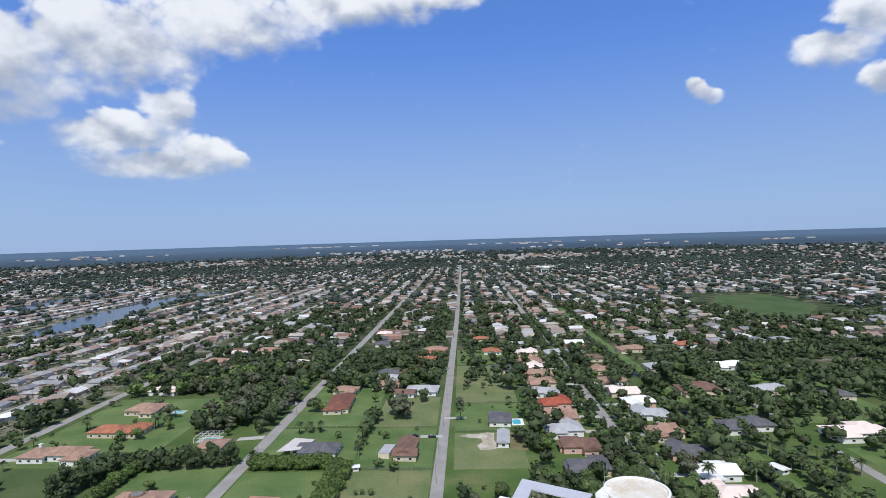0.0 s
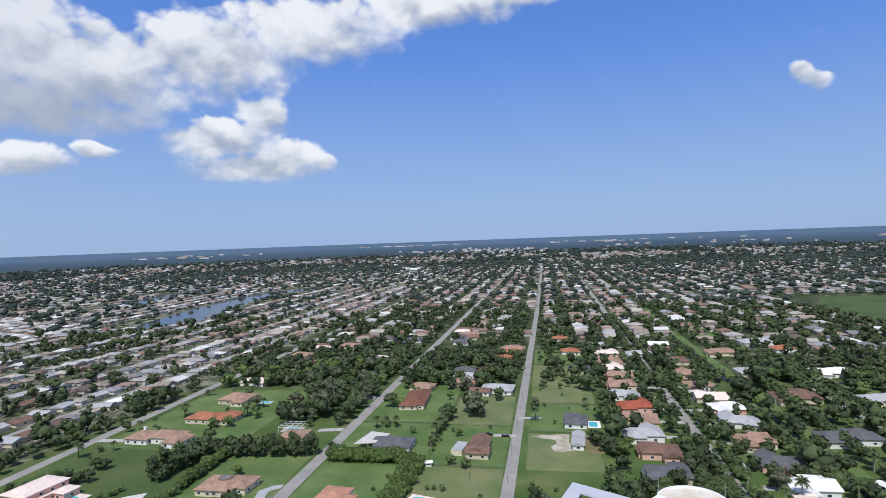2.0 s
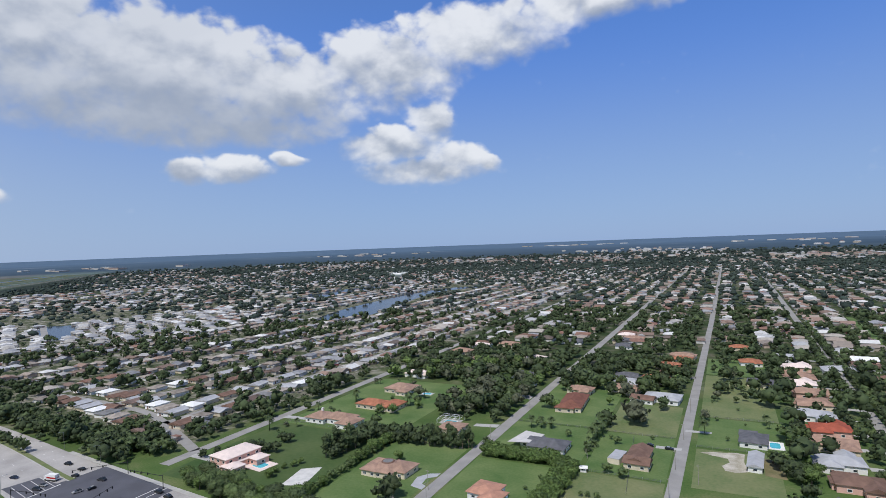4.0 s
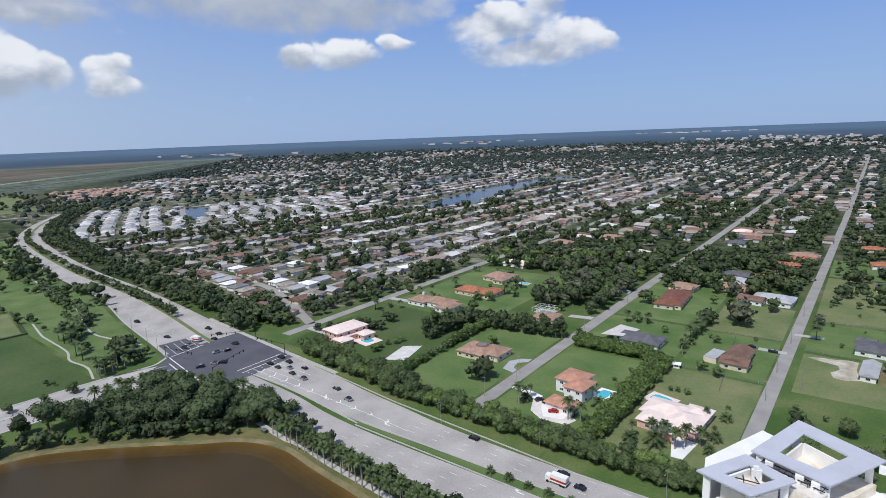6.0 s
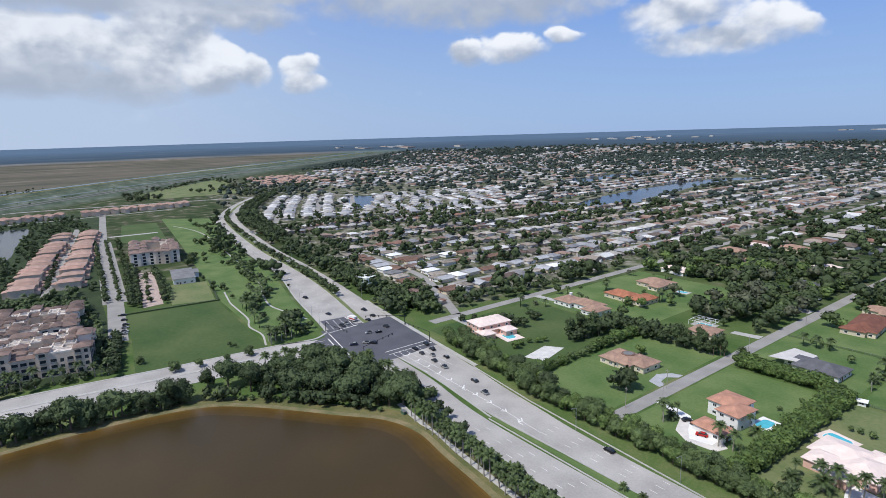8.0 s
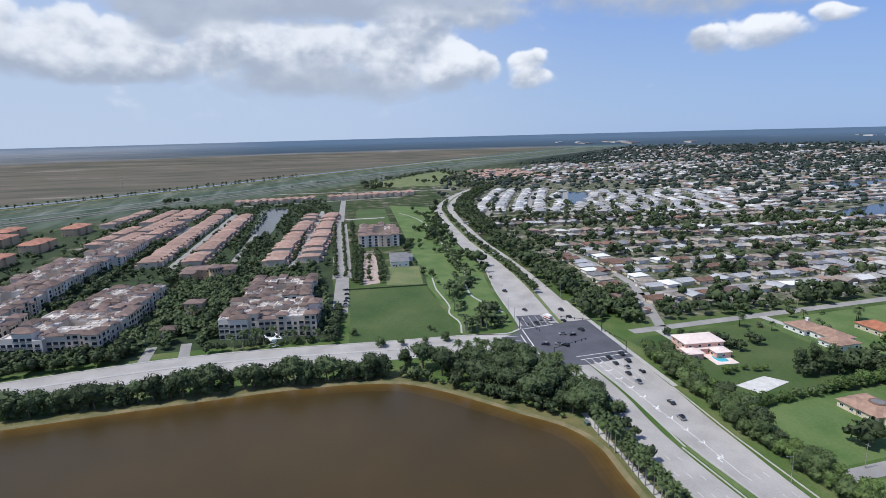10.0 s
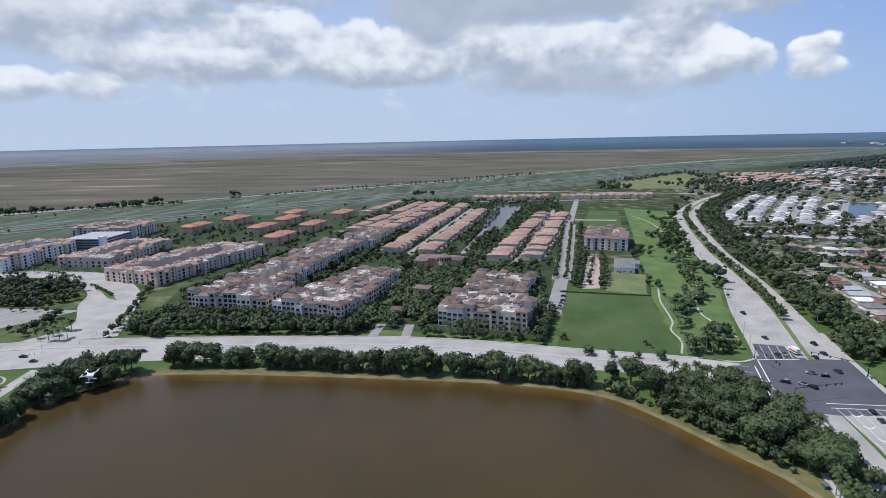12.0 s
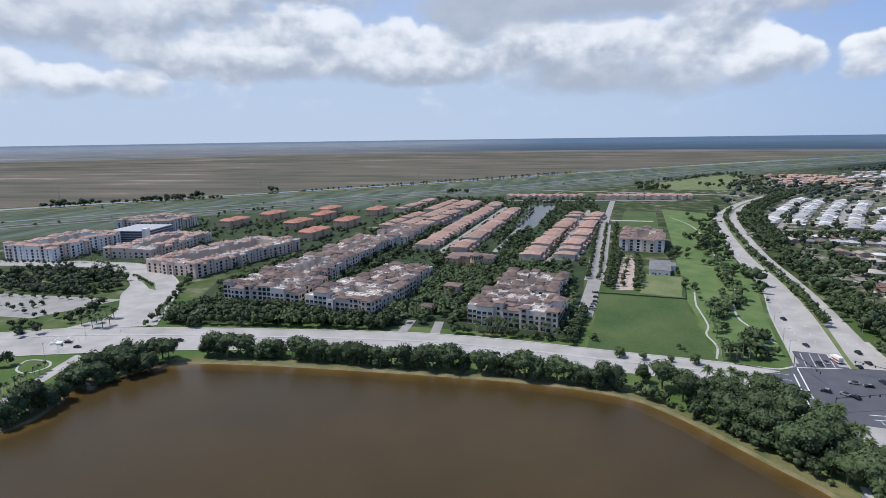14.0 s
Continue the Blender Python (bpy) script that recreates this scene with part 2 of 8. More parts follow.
PINKTERRA = mat("pinkish_terracotta_tiles", (0.46, 0.24, 0.165), 0.85, 0.2, 0.3, 3.5, 0.3)
TANROOF = mat("tan_tiles", (0.35, 0.225, 0.165), 0.85, 0.25, 0.3, 3.5, 0.3)
PINKROOF = mat("pale_pink_tiles", (0.8, 0.66, 0.59), 0.85, 0.1, 0.3, 3.5, 0.2)
GREYROOF = mat("grey_shingles", (0.12, 0.12, 0.13), 0.9, 0.25, 0.3, 4, 0.3)
LIGHTGREY = mat("light_grey_roofing", (0.42, 0.42, 0.43), 0.7, 0.12, 0.3, 4)
BROWNROOF = mat("brown_shingles", (0.19, 0.115, 0.085), 0.9, 0.25, 0.3, 4, 0.3)
TOWNROOF = mat("tan_clay_tiles", (0.36, 0.238, 0.188), 0.9, 0.2, 0.2, 2.5, 0.3, jitter=0.15)
PINKTAN = mat("pinkish_clay_tiles", (0.39, 0.262, 0.212), 0.9, 0.2, 0.2, 2.5, 0.3, jitter=0.15)
APTROOF = mat("faded_clay_tiles", (0.235, 0.16, 0.132), 0.9, 0.28, 0.2, 2.5, 0.3, other=(0.13, 0.1, 0.088), jitter=0.28)
ORANGEROOF = mat("orange_clay_tiles", (0.4, 0.195, 0.135), 0.9, 0.2, 0.2, 2.5, 0.3, jitter=0.12)
POOL = mat("pool_water", (0.10, 0.48, 0.56), 0.1, 0.12, 0.5, 3)
BARK = mat("bark", (0.17, 0.13, 0.1), 0.95, 0.3, 2, 12, 0.4)
PALMBARK = mat("palm_trunk", (0.33, 0.3, 0.26), 0.95, 0.2, 2, 8, 0.3)
LEAF = mat("broad_leaves", (0.108, 0.146, 0.05), 0.7, 0.3, 0.35, 2, other=(0.055, 0.087, 0.03), jitter=0.3, island=0.3)
LEAF_DARK = mat("dark_leaves", (0.081, 0.109, 0.043), 0.75, 0.3, 0.35, 2, other=(0.044, 0.067, 0.028), jitter=0.3, island=0.3)
LEAF_LIGHT = mat("light_leaves", (0.132, 0.185, 0.052), 0.7, 0.3, 0.35, 2, other=(0.062, 0.105, 0.026), jitter=0.2, island=0.3)
LEAF_GREY = mat("grey_green_leaves", (0.125, 0.135, 0.08), 0.8, 0.3, 0.35, 2, other=(0.065, 0.075, 0.045), jitter=0.2, island=0.3)
FROND = mat("palm_fronds", (0.095, 0.13, 0.045), 0.6, 0.3, 0.5, 3, other=(0.05, 0.078, 0.026), jitter=0.25, island=0.3)
# far leaves: a mild bluish tint of distance haze is put into the colour
HAZED_TREE = mat("distant_foliage", (0.055, 0.075, 0.056), 0.85, 0.3, 0.01, 0.1, other=(0.03, 0.046, 0.04), island=0.35)
MIDGREY = mat("weathered_grey_roofing", (0.24, 0.24, 0.245), 0.8, 0.2, 0.2, 2, other=(0.16, 0.155, 0.15))
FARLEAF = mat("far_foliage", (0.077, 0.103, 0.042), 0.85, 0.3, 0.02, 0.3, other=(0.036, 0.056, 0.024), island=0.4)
ROOFS = palette("mixed_roofing", [(0.3, 0.29, 0.28), (0.17, 0.12, 0.095), (0.34, 0.31, 0.27), (0.12, 0.095, 0.08), (0.23, 0.195, 0.165), (0.2, 0.115, 0.085), (0.28, 0.23, 0.19), (0.17, 0.17, 0.18), (0.24, 0.165, 0.13)], gain=1.22)
WHITEROOFS = palette("whitish_roofing", [(0.36, 0.36, 0.36), (0.28, 0.28, 0.29), (0.42, 0.4, 0.37), (0.24, 0.24, 0.25), (0.33, 0.31, 0.28), (0.55, 0.54, 0.52)], gain=1.15)
WALLS = palette("mixed_render", [(0.45, 0.42, 0.37), (0.38, 0.33, 0.27), (0.52, 0.51, 0.49), (0.4, 0.32, 0.26), (0.36, 0.36, 0.33)], gain=1.15)
CARPAINT = palette("car_paint", [(0.012, 0.012, 0.014), (0.03, 0.03, 0.035), (0.3, 0.3, 0.3), (0.02, 0.025, 0.05), (0.05, 0.05, 0.055), (0.015, 0.015, 0.016)], 0.25, "object", 20, 0.03)
RUBBER = mat("tyre_rubber", (0.02, 0.02, 0.02), 0.8)
METAL = mat("galvanised_steel", (0.4, 0.41, 0.42), 0.45, 0.1, 1, 8, metal=0.7)


def water_material():
    m = mat("brown_lake_water", (0.07, 0.046, 0.0165), 0.28, 0.2, 0.012, 0.05, other=(0.05, 0.035, 0.0135))
    m.node_tree.nodes["Principled BSDF"].inputs["Specular IOR Level"].default_value = 0.16
    n, l = m.node_tree.nodes, m.node_tree.links
    co = n.new("ShaderNodeTexCoord")
    tex, bp = n.new("ShaderNodeTexNoise"), n.new("ShaderNodeBump")
    tex.inputs["Scale"].default_value, tex.inputs["Detail"].default_value = 1.2, 4
    bp.inputs["Strength"].default_value, bp.inputs["Distance"].default_value = 0.35, 0.08
    l.new(co.outputs["Object"], tex.inputs["Vector"])
    l.new(tex.outputs["Fac"], bp.inputs["Height"])
    l.new(bp.outputs[0], n["Principled BSDF"].inputs["Normal"])
    return m


LAKEWATER = water_material()
CANALWATER = mat("dark_canal_water", (0.035, 0.045, 0.055), 0.12, 0.2, 0.02, 0.1)
CANALWATER.node_tree.nodes["Principled BSDF"].inputs["Specular IOR Level"].default_value = 0.1


DITCHWATER = mat("dark_ditch_water", (0.018, 0.026, 0.02), 0.3, 0.2, 0.05, 0.3)
DITCHWATER.node_tree.nodes["Principled BSDF"].inputs["Specular IOR Level"].default_value = 0.03


def ground_material(name, hazy):
    """Suburban grass near, mottled greens far off, brown marsh beyond the levee; the backdrop alone has an airy glow."""
    m = bpy.data.materials.new(name)
    m.use_nodes = True
    n, l = m.node_tree.nodes, m.node_tree.links
    b = n["Principled BSDF"]
    b.inputs["Roughness"].default_value = 0.95
    b.inputs["Specular IOR Level"].default_value = 0.1
    co, flat_way, reach, sep = n.new("ShaderNodeTexCoord"), n.new("ShaderNodeVectorMath"), n.new("ShaderNodeVectorMath"), n.new("ShaderNodeSeparateXYZ")
    flat_way.operation, flat_way.inputs[1].default_value, reach.operation = "MULTIPLY", (1, 1, 0), "LENGTH"
    l.new(co.outputs["Object"], flat_way.inputs[0])
    l.new(flat_way.outputs[0], reach.inputs[0])

    def tex(scale, detail=5, vec=None, rough=0.5):
        t = n.new("ShaderNodeTexNoise")
        t.inputs["Scale"].default_value, t.inputs["Detail"].default_value, t.inputs["Roughness"].default_value = scale, detail, rough
        l.new(vec or true_way.outputs[0], t.inputs["Vector"])
        return t.outputs["Fac"]

    def ramp(fac, *stops):
        r = n.new("ShaderNodeValToRGB")
        e = r.color_ramp.elements
        while len(e) < len(stops):
            e.new(0.5)
        for i, (p, c) in enumerate(stops):
            e[i].position, e[i].color = p, (*c, 1)
        l.new(fac, r.inputs[0])
        return r.outputs[0]

    def mix(fac, a, c):
        x = n.new("ShaderNodeMix")
        x.data_type = "RGBA"
        l.new(fac, x.inputs[0])
        l.new(a, x.inputs[6])
        l.new(c, x.inputs[7])
        return x.outputs[2]

    def calc(op, a, c=None, d=None):
        x = n.new("ShaderNodeMath")
        x.operation = op
        for i, v in enumerate((a, c, d)):
            if isinstance(v, (int, float)):
                x.inputs[i].default_value = v
            elif v is not None:
                l.new(v, x.inputs[i])
        return x.outputs[0]

    def band(value, low, high):
        x = n.new("ShaderNodeMapRange")
        x.inputs["From Min"].default_value, x.inputs["From Max"].default_value = low, high
        l.new(value, x.inputs["Value"])
        return x.outputs[0]

    # places on the swelling rim stand for places much farther off: k is the ratio of the distances
    over = calc("MAXIMUM", calc("MULTIPLY_ADD", reach.outputs["Value"], 1 / 2600, -2300 / 2600), 0.0)
    k = calc("MULTIPLY_ADD", calc("MULTIPLY", over, over), 5.0, 1.0)
    true_way = n.new("ShaderNodeVectorMath")
    true_way.operation = "SCALE"
    l.new(flat_way.outputs[0], true_way.inputs[0])
    l.new(k, true_way.inputs["Scale"])
    l.new(true_way.outputs[0], sep.inputs[0])
    dist = calc("MULTIPLY", reach.outputs["Value"], k)
    grass = ramp(calc("MULTIPLY_ADD", tex(0.9), 0.4, tex(0.035)), (0.5, (0.058, 0.105, 0.028)), (0.7, (0.09, 0.14, 0.042)), (0.95, (0.18, 0.185, 0.085)))
    town = ramp(tex(0.045, 6), (0.38, (0.03, 0.05, 0.018)), (0.5, (0.055, 0.075, 0.03)), (0.6, (0.11, 0.105, 0.07)), (0.72, (0.3, 0.27, 0.22)))
    wood = ramp(calc("MULTIPLY_ADD", tex(0.013, 6, None, 0.7), 0.75, calc("MULTIPLY", tex(0.0009, 3), 0.25)), (0.38, (0.016, 0.028, 0.022)), (0.54, (0.034, 0.046, 0.036)), (0.62, (0.07, 0.075, 0.068)), (0.72, (0.42, 0.41, 0.4)))
    along = n.new("ShaderNodeMapping")
    along.inputs["Rotation"].default_value[2] = radians(-44)
    along.inputs["Scale"].default_value = (0.16, 1.0, 1.0)
    l.new(true_way.outputs[0], along.inputs["Vector"])
    across = n.new("ShaderNodeMapping")
    across.inputs["Scale"].default_value = (1.0, 0.22, 1.0)
    across.inputs["Rotation"].default_value[2] = radians(-20)
    l.new(true_way.outputs[0], across.inputs["Vector"])
    blot = calc("MULTIPLY_ADD", tex(0.009, 8, across.outputs[0], 0.62), 0.62, calc("MULTIPLY", tex(0.0016, 4), 0.38))
    marsh = ramp(blot, (0.33, (0.04, 0.05, 0.042)), (0.42, (0.082, 0.085, 0.062)), (0.5, (0.125, 0.112, 0.084)), (0.58, (0.155, 0.134, 0.105)), (0.66, (0.33, 0.29, 0.24)))
    levee = ramp(tex(0.035, 6, along.outputs[0], 0.6), (0.35, (0.05, 0.075, 0.045)), (0.48, (0.085, 0.11, 0.078)), (0.6, (0.125, 0.148, 0.112)), (0.74, (0.22, 0.23, 0.195)))
    bare = ramp(calc("MULTIPLY_ADD", tex(0.25, 4), 0.4, calc("MULTIPLY", tex(0.06, 5), 0.7)), (0.42, (0.038, 0.055, 0.022)), (0.52, (0.085, 0.1, 0.052)), (0.6, (0.19, 0.178, 0.135)), (0.7, (0.36, 0.335, 0.285)))
    side = calc("ADD", calc("MULTIPLY", sep.outputs[0], -0.696), calc("MULTIPLY", sep.outputs[1], -0.718))
    ragged = calc("MULTIPLY_ADD", tex(0.004, 5), 120, calc("ADD", side, -60))
    col = mix(band(dist, 330, 620), grass, town)
    col = mix(band(dist, 1900, 2600), col, wood)
    plots = calc("MULTIPLY", band(calc("MULTIPLY", sep.outputs[0], -1.0), 278, 286), band(calc("MULTIPLY_ADD", sep.outputs[0], 0.117, sep.outputs[1]), 194, 200))
    plots = calc("MULTIPLY", plots, calc("SUBTRACT", 1.0, band(dist, 1500, 2000)))
    col = mix(plots, col, bare)
    col = mix(band(ragged, 840, 900), col, levee)
    col = mix(band(ragged, 1270, 1340), col, marsh)
    # far woods and cloud shadow painted as one dark band, thickest to the north-west
    far_wood_shadow = ramp(tex(0.0011, 7, None, 0.6), (0.36, (0.012, 0.022, 0.026)), (0.62, (0.03, 0.042, 0.042)), (0.74, (0.11, 0.115, 0.115)))
    edge = calc("MULTIPLY_ADD", tex(0.0012, 3), 1400, calc("ADD", dist, -700))
    col = mix(calc("MULTIPLY", band(edge, 4700, 5100), calc("SUBTRACT", 1.0, band(calc("MULTIPLY_ADD", sep.outputs[1], -1.0, 0.0), 0, 2400))), col, far_wood_shadow)
    col = mix(calc("MULTIPLY", band(edge, 15000, 19000), 0.55), col, far_wood_shadow)
    l.new(col, b.inputs["Base Color"])
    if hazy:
        # aerial haze put in as a blue glow that strengthens with distance
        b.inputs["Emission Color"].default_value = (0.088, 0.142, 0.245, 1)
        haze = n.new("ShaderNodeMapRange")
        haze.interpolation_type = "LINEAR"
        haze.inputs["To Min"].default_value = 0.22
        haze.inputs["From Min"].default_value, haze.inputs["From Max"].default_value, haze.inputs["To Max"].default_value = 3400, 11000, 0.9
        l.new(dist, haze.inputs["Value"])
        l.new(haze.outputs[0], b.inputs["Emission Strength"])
    return m


GROUND = ground_material("ground_cover", False)
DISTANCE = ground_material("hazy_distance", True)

# ---- building blocks ----
RNG = random.Random(7)


class Geo:
    """Collects vertices and faces for one mesh."""

    def __init__(self):
        self.v, self.f = [], []

    def add(self, verts, faces):
        k = len(self.v)
        self.v += [tuple(p) for p in verts]
        self.f += [tuple(i + k for i in f) for f in faces]
        return self

    def box(self, x0, y0, z0, x1, y1, z1):
        return self.add([(x0, y0, z0), (x1, y0, z0), (x1, y1, z0), (x0, y1, z0), (x0, y0, z1), (x1, y0, z1), (x1, y1, z1), (x0, y1, z1)],
                        [(3, 2, 1, 0), (4, 5, 6, 7), (0, 1, 5, 4), (1, 2, 6, 5), (2, 3, 7, 6), (3, 0, 4, 7)])

    def prism(self, pts, z0, z1):
        n = len(pts)
        return self.add([(x, y, z0) for x, y in pts] + [(x, y, z1) for x, y in pts],
                        [tuple(range(n - 1, -1, -1)), tuple(range(n, 2 * n))] + [(i, (i + 1) % n, n + (i + 1) % n, n + i) for i in range(n)])

    def tube(self, a, b, r0, r1, n=7):
        a, b = Vector(a), Vector(b)
        q = (b - a).to_track_quat("Z", "Y")
        ring = [q @ Vector((math.cos(i * math.tau / n), math.sin(i * math.tau / n), 0)) for i in range(n)]
        return self.add([a + p * r0 for p in ring] + [b + p * r1 for p in ring],
                        [(i, (i + 1) % n, n + (i + 1) % n, n + i) for i in range(n)] + [tuple(range(n - 1, -1, -1)), tuple(range(n, 2 * n))])

    def hip(self, x0, y0, x1, y1, z, rise, eave=0.6, gable=False, thick=0.25):
        """A hipped or gabled roof over a rectangle, its ridge along the longer side, with a fascia."""
        x0, y0, x1, y1 = x0 - eave, y0 - eave, x1 + eave, y1 + eave
        w, d = x1 - x0, y1 - y0
        if w >= d:
            cut = 0.02 if gable else d / 2
            ridge = [(x0 + cut, (y0 + y1) / 2), (x1 - cut, (y0 + y1) / 2)]
            faces = [(4, 5, 9, 8), (5, 6, 9), (6, 7, 8, 9), (7, 4, 8)]
        else:
            cut = 0.02 if gable else w / 2
            ridge = [((x0 + x1) / 2, y0 + cut), ((x0 + x1) / 2, y1 - cut)]
            faces = [(4, 5, 8), (5, 6, 9, 8), (6, 7, 9), (7, 4, 8, 9)]
        base = [(x0, y0), (x1, y0), (x1, y1), (x0, y1)]
        return self.add([(*p, z) for p in base] + [(*p, z + thick) for p in base] + [(*p, z + thick + rise) for p in ridge],
                        [(3, 2, 1, 0)] + [(i, (i + 1) % 4, 4 + (i + 1) % 4, 4 + i) for i in range(4)] + faces)

    def mesh(self, name, *materials):
        me = bpy.data.meshes.new(name)
        me.from_pydata(self.v, [], self.f)
        for m in materials:
            me.materials.append(m)
        return me


def part(name, geo, material, parent=None, label=""):
    """Links a Geo (or a mesh) as one object under a thing or under a part."""
    ob = new(name, geo if isinstance(geo, bpy.types.Mesh) else geo.mesh(name, material))
    if parent:
        ob.parent = parent
    return tagged(ob, label)


def base(name, label, category, x=0, y=0, z=0, turn=0, group="", kind=""):
    ob = new(name)
    ob.empty_display_size = 0.5
    ob.matrix_basis = pose(x, y, z, 0, 0, turn)
    return tagged(ob, label, category, group, kind)


def setting(name, geo, material, label, category):
    return tagged(part(name, geo, material), label, category, kind="structure")


def spline(points, steps=6, closed=False):
    """A Catmull-Rom curve through points."""
    p = [Vector(q) for q in points]
    n, out = len(p), []
    for i in range(n if closed else n - 1):
        a, b, c, d = (p[(i + k) % n] if closed else p[min(max(i + k, 0), n - 1)] for k in (-1, 0, 1, 2))
        for s in range(steps):
            t = s / steps
            out.append(0.5 * (2 * b + (c - a) * t + (2 * a - 5 * b + 4 * c - d) * t * t + (3 * b - a - 3 * c + d) * t ** 3))
    return out if closed else out + [p[-1]]


def offset(line, d):
    """A line moved sideways by d (to the left of its way)."""
    out = []
    for i, p in enumerate(line):
        a, b = line[max(i - 1, 0)], line[min(i + 1, len(line) - 1)]
        t = (b - a).normalized()
        out.append(p + Vector((-t.y, t.x)) * d)
    return out


def ribbon(left, right, z, thick=0.3, geo=None):
    """A slab between two lines of equal count."""
    g, n = geo or Geo(), len(left)
    v = [(*p, z) for p in left] + [(*p, z) for p in right] + [(*p, z - thick) for p in left] + [(*p, z - thick) for p in right]
    f = []
    for i in range(n - 1):
        f += [(n + i, n + i + 1, i + 1, i), (i, i + 1, 2 * n + i + 1, 2 * n + i), (n + i + 1, n + i, 3 * n + i, 3 * n + i + 1)]
    return g.add(v, f)


def strip(line, width, z, thick=0.3, geo=None):
    return ribbon(offset(line, width / 2), offset(line, -width / 2), z, thick, geo)


def line2(*pts, steps=6):
    return spline(pts, steps)


def sheet(pts, z, geo=None):
    g = geo or Geo()
    return g.add([(*p, z) for p in pts], [tuple(range(len(pts)))])


def area_ccw(pts):
    return sum(a[0] * b[1] - b[0] * a[1] for a, b in zip(pts, pts[1:] + pts[:1])) > 0


# ---- ground ----
NEAR_R = np.linspace(0.0, 4900.0, 4901)
TRUE_R = NEAR_R * (1 + 5.0 * np.maximum(0.0, (NEAR_R - 2300) / 2600) ** 2)


def ground_height(r):
    """Flat near; far off it swells so that the sheet's rim lies where the horizon is."""
    return 117 * (1 - r / float(np.interp(r, NEAR_R, TRUE_R))) if r > 2300 else 0.0


def warp(x, y):
    """Where a place at its true distance stands on the swelling sheet: x, y, z and the scale of things there."""
    far = math.hypot(x, y)
    s = float(np.interp(far, TRUE_R, NEAR_R)) / far if far > 2300 else 1.0
    return x * s, y * s, 117 * (1 - s), s


def build_ground():
    """One sheet of rings; its far rim is a plain backdrop of hazy distance."""
    seg = 128
    rings = [0.0, 150, 300, 450, 600, 900, 1200, 1600, 2000, 2300] + [2300 + 130 * i for i in range(1, 21)]
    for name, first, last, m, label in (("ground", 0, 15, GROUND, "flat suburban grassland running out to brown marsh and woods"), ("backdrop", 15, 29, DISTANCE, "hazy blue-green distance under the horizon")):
        g = Geo()
        for r in rings[first:last + 1]:
            g.v += [(r * math.sin(a), r * math.cos(a), ground_height(r)) for a in (i * math.tau / seg for i in range(seg))]
        for k in range(last - first):
            if first + k == 0:
                g.f += [(0, seg + i, seg + (i + 1) % seg) for i in range(seg)]
                continue
            g.f += [(k * seg + i, (k + 1) * seg + i, (k + 1) * seg + (i + 1) % seg, k * seg + (i + 1) % seg) for i in range(seg)]
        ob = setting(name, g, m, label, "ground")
        for p in ob.data.polygons:
            p.use_smooth = True


build_ground()

# ---- lakes and canals ----
SHORE = spline([(-45, 110), (-108, 119), (-138, 122), (-160, 124.5), (-178, 119.5), (-195, 106), (-211, 93.6), (-228, 79), (-242, 61), (-250, 25), (-252, -28),
                (-250, -125), (-244, -172), (-230, -200), (-204, -204), (-178, -196), (-150, -206), (-60, -240), (-38, -60)], 5, True)


def ring(shore, inner, outer, z_in, z_out, geo=None):
    g, n = geo or Geo(), len(shore)
    way = 1 if area_ccw([tuple(p) for p in shore]) else -1
    closed = list(shore) + [shore[0], shore[1]]
    off = [offset([closed[i - 1] if i else shore[-1], closed[i], closed[i + 1]], 1.0)[1] - closed[i] for i in range(n)]
    v = [(*(p + o * -way * -inner), z_in) for p, o in zip(shore, off)] + [(*(p - o * way * outer), z_out) for p, o in zip(shore, off)]
    return g.add(v, [(i, (i + 1) % n, n + (i + 1) % n, n + i) for i in range(n)])


setting("lake_water", sheet(SHORE, 0.06), LAKEWATER, "still brown tannin-stained lake reflecting the sky", "lake")
setting("lake_bank", ring(SHORE, 0.6, 2.0, 0.05, 0.42), BANK, "bare sandy bank with dry ochre grass along the lake", "bank")
for k, (inner, outer, tone) in enumerate(((1.6, 0.1, (0.125, 0.075, 0.02)), (3.4, -1.6, (0.105, 0.064, 0.0185)), (5.6, -3.4, (0.09, 0.056, 0.0175)), (8.5, -5.6, (0.078, 0.05, 0.017)))):
    shoal = mat("shallow_brown_water", tone, 0.28, 0.2, 0.05, 0.3)
    shoal.node_tree.nodes["Principled BSDF"].inputs["Specular IOR Level"].default_value = 0.16
    setting("lake_shallows_%d" % (k + 1), ring(SHORE, inner, outer, 0.075 - 0.003 * k, 0.075 - 0.003 * k), shoal, "golden-brown shallow water along the lake's edge", "lake")
VERGE = mat("ochre_verge", (0.2, 0.175, 0.075), 0.95, 0.3, 0.1, 0.9, 0.2, other=(0.085, 0.105, 0.035))
setting("lake_verge", ring(SHORE, -2.0, 9.0, 0.42, 0.05), VERGE, "dry olive and ochre grass verge sloping to the lake", "verge")
LAKES = [("lake_far", spline([(-560, 735), (-600, 760), (-632, 880), (-655, 1040), (-668, 1180), (-640, 1330), (-575, 1390), (-560, 1360), (-610, 1250), (-590, 1080), (-545, 900), (-530, 790)], 4, True)),
         ("pond_far", spline([(-830, 477), (-886, 538), (-975, 587), (-1022, 557), (-952, 505), (-880, 478)], 4, True)),
         ("lake_west", spline([(-735, -32), (-860, -26), (-990, -20), (-1000, 22), (-860, 6), (-738, -6)], 4, True)),
         ("lake_north", spline([(-900, 1050), (-930, 1250), (-900, 1500), (-860, 1500), (-860, 1250), (-840, 1060)], 4, True)),
         ("pond_west", spline([(-745, -150), (-800, -165), (-850, -150), (-840, -110), (-760, -115)], 4, True))]
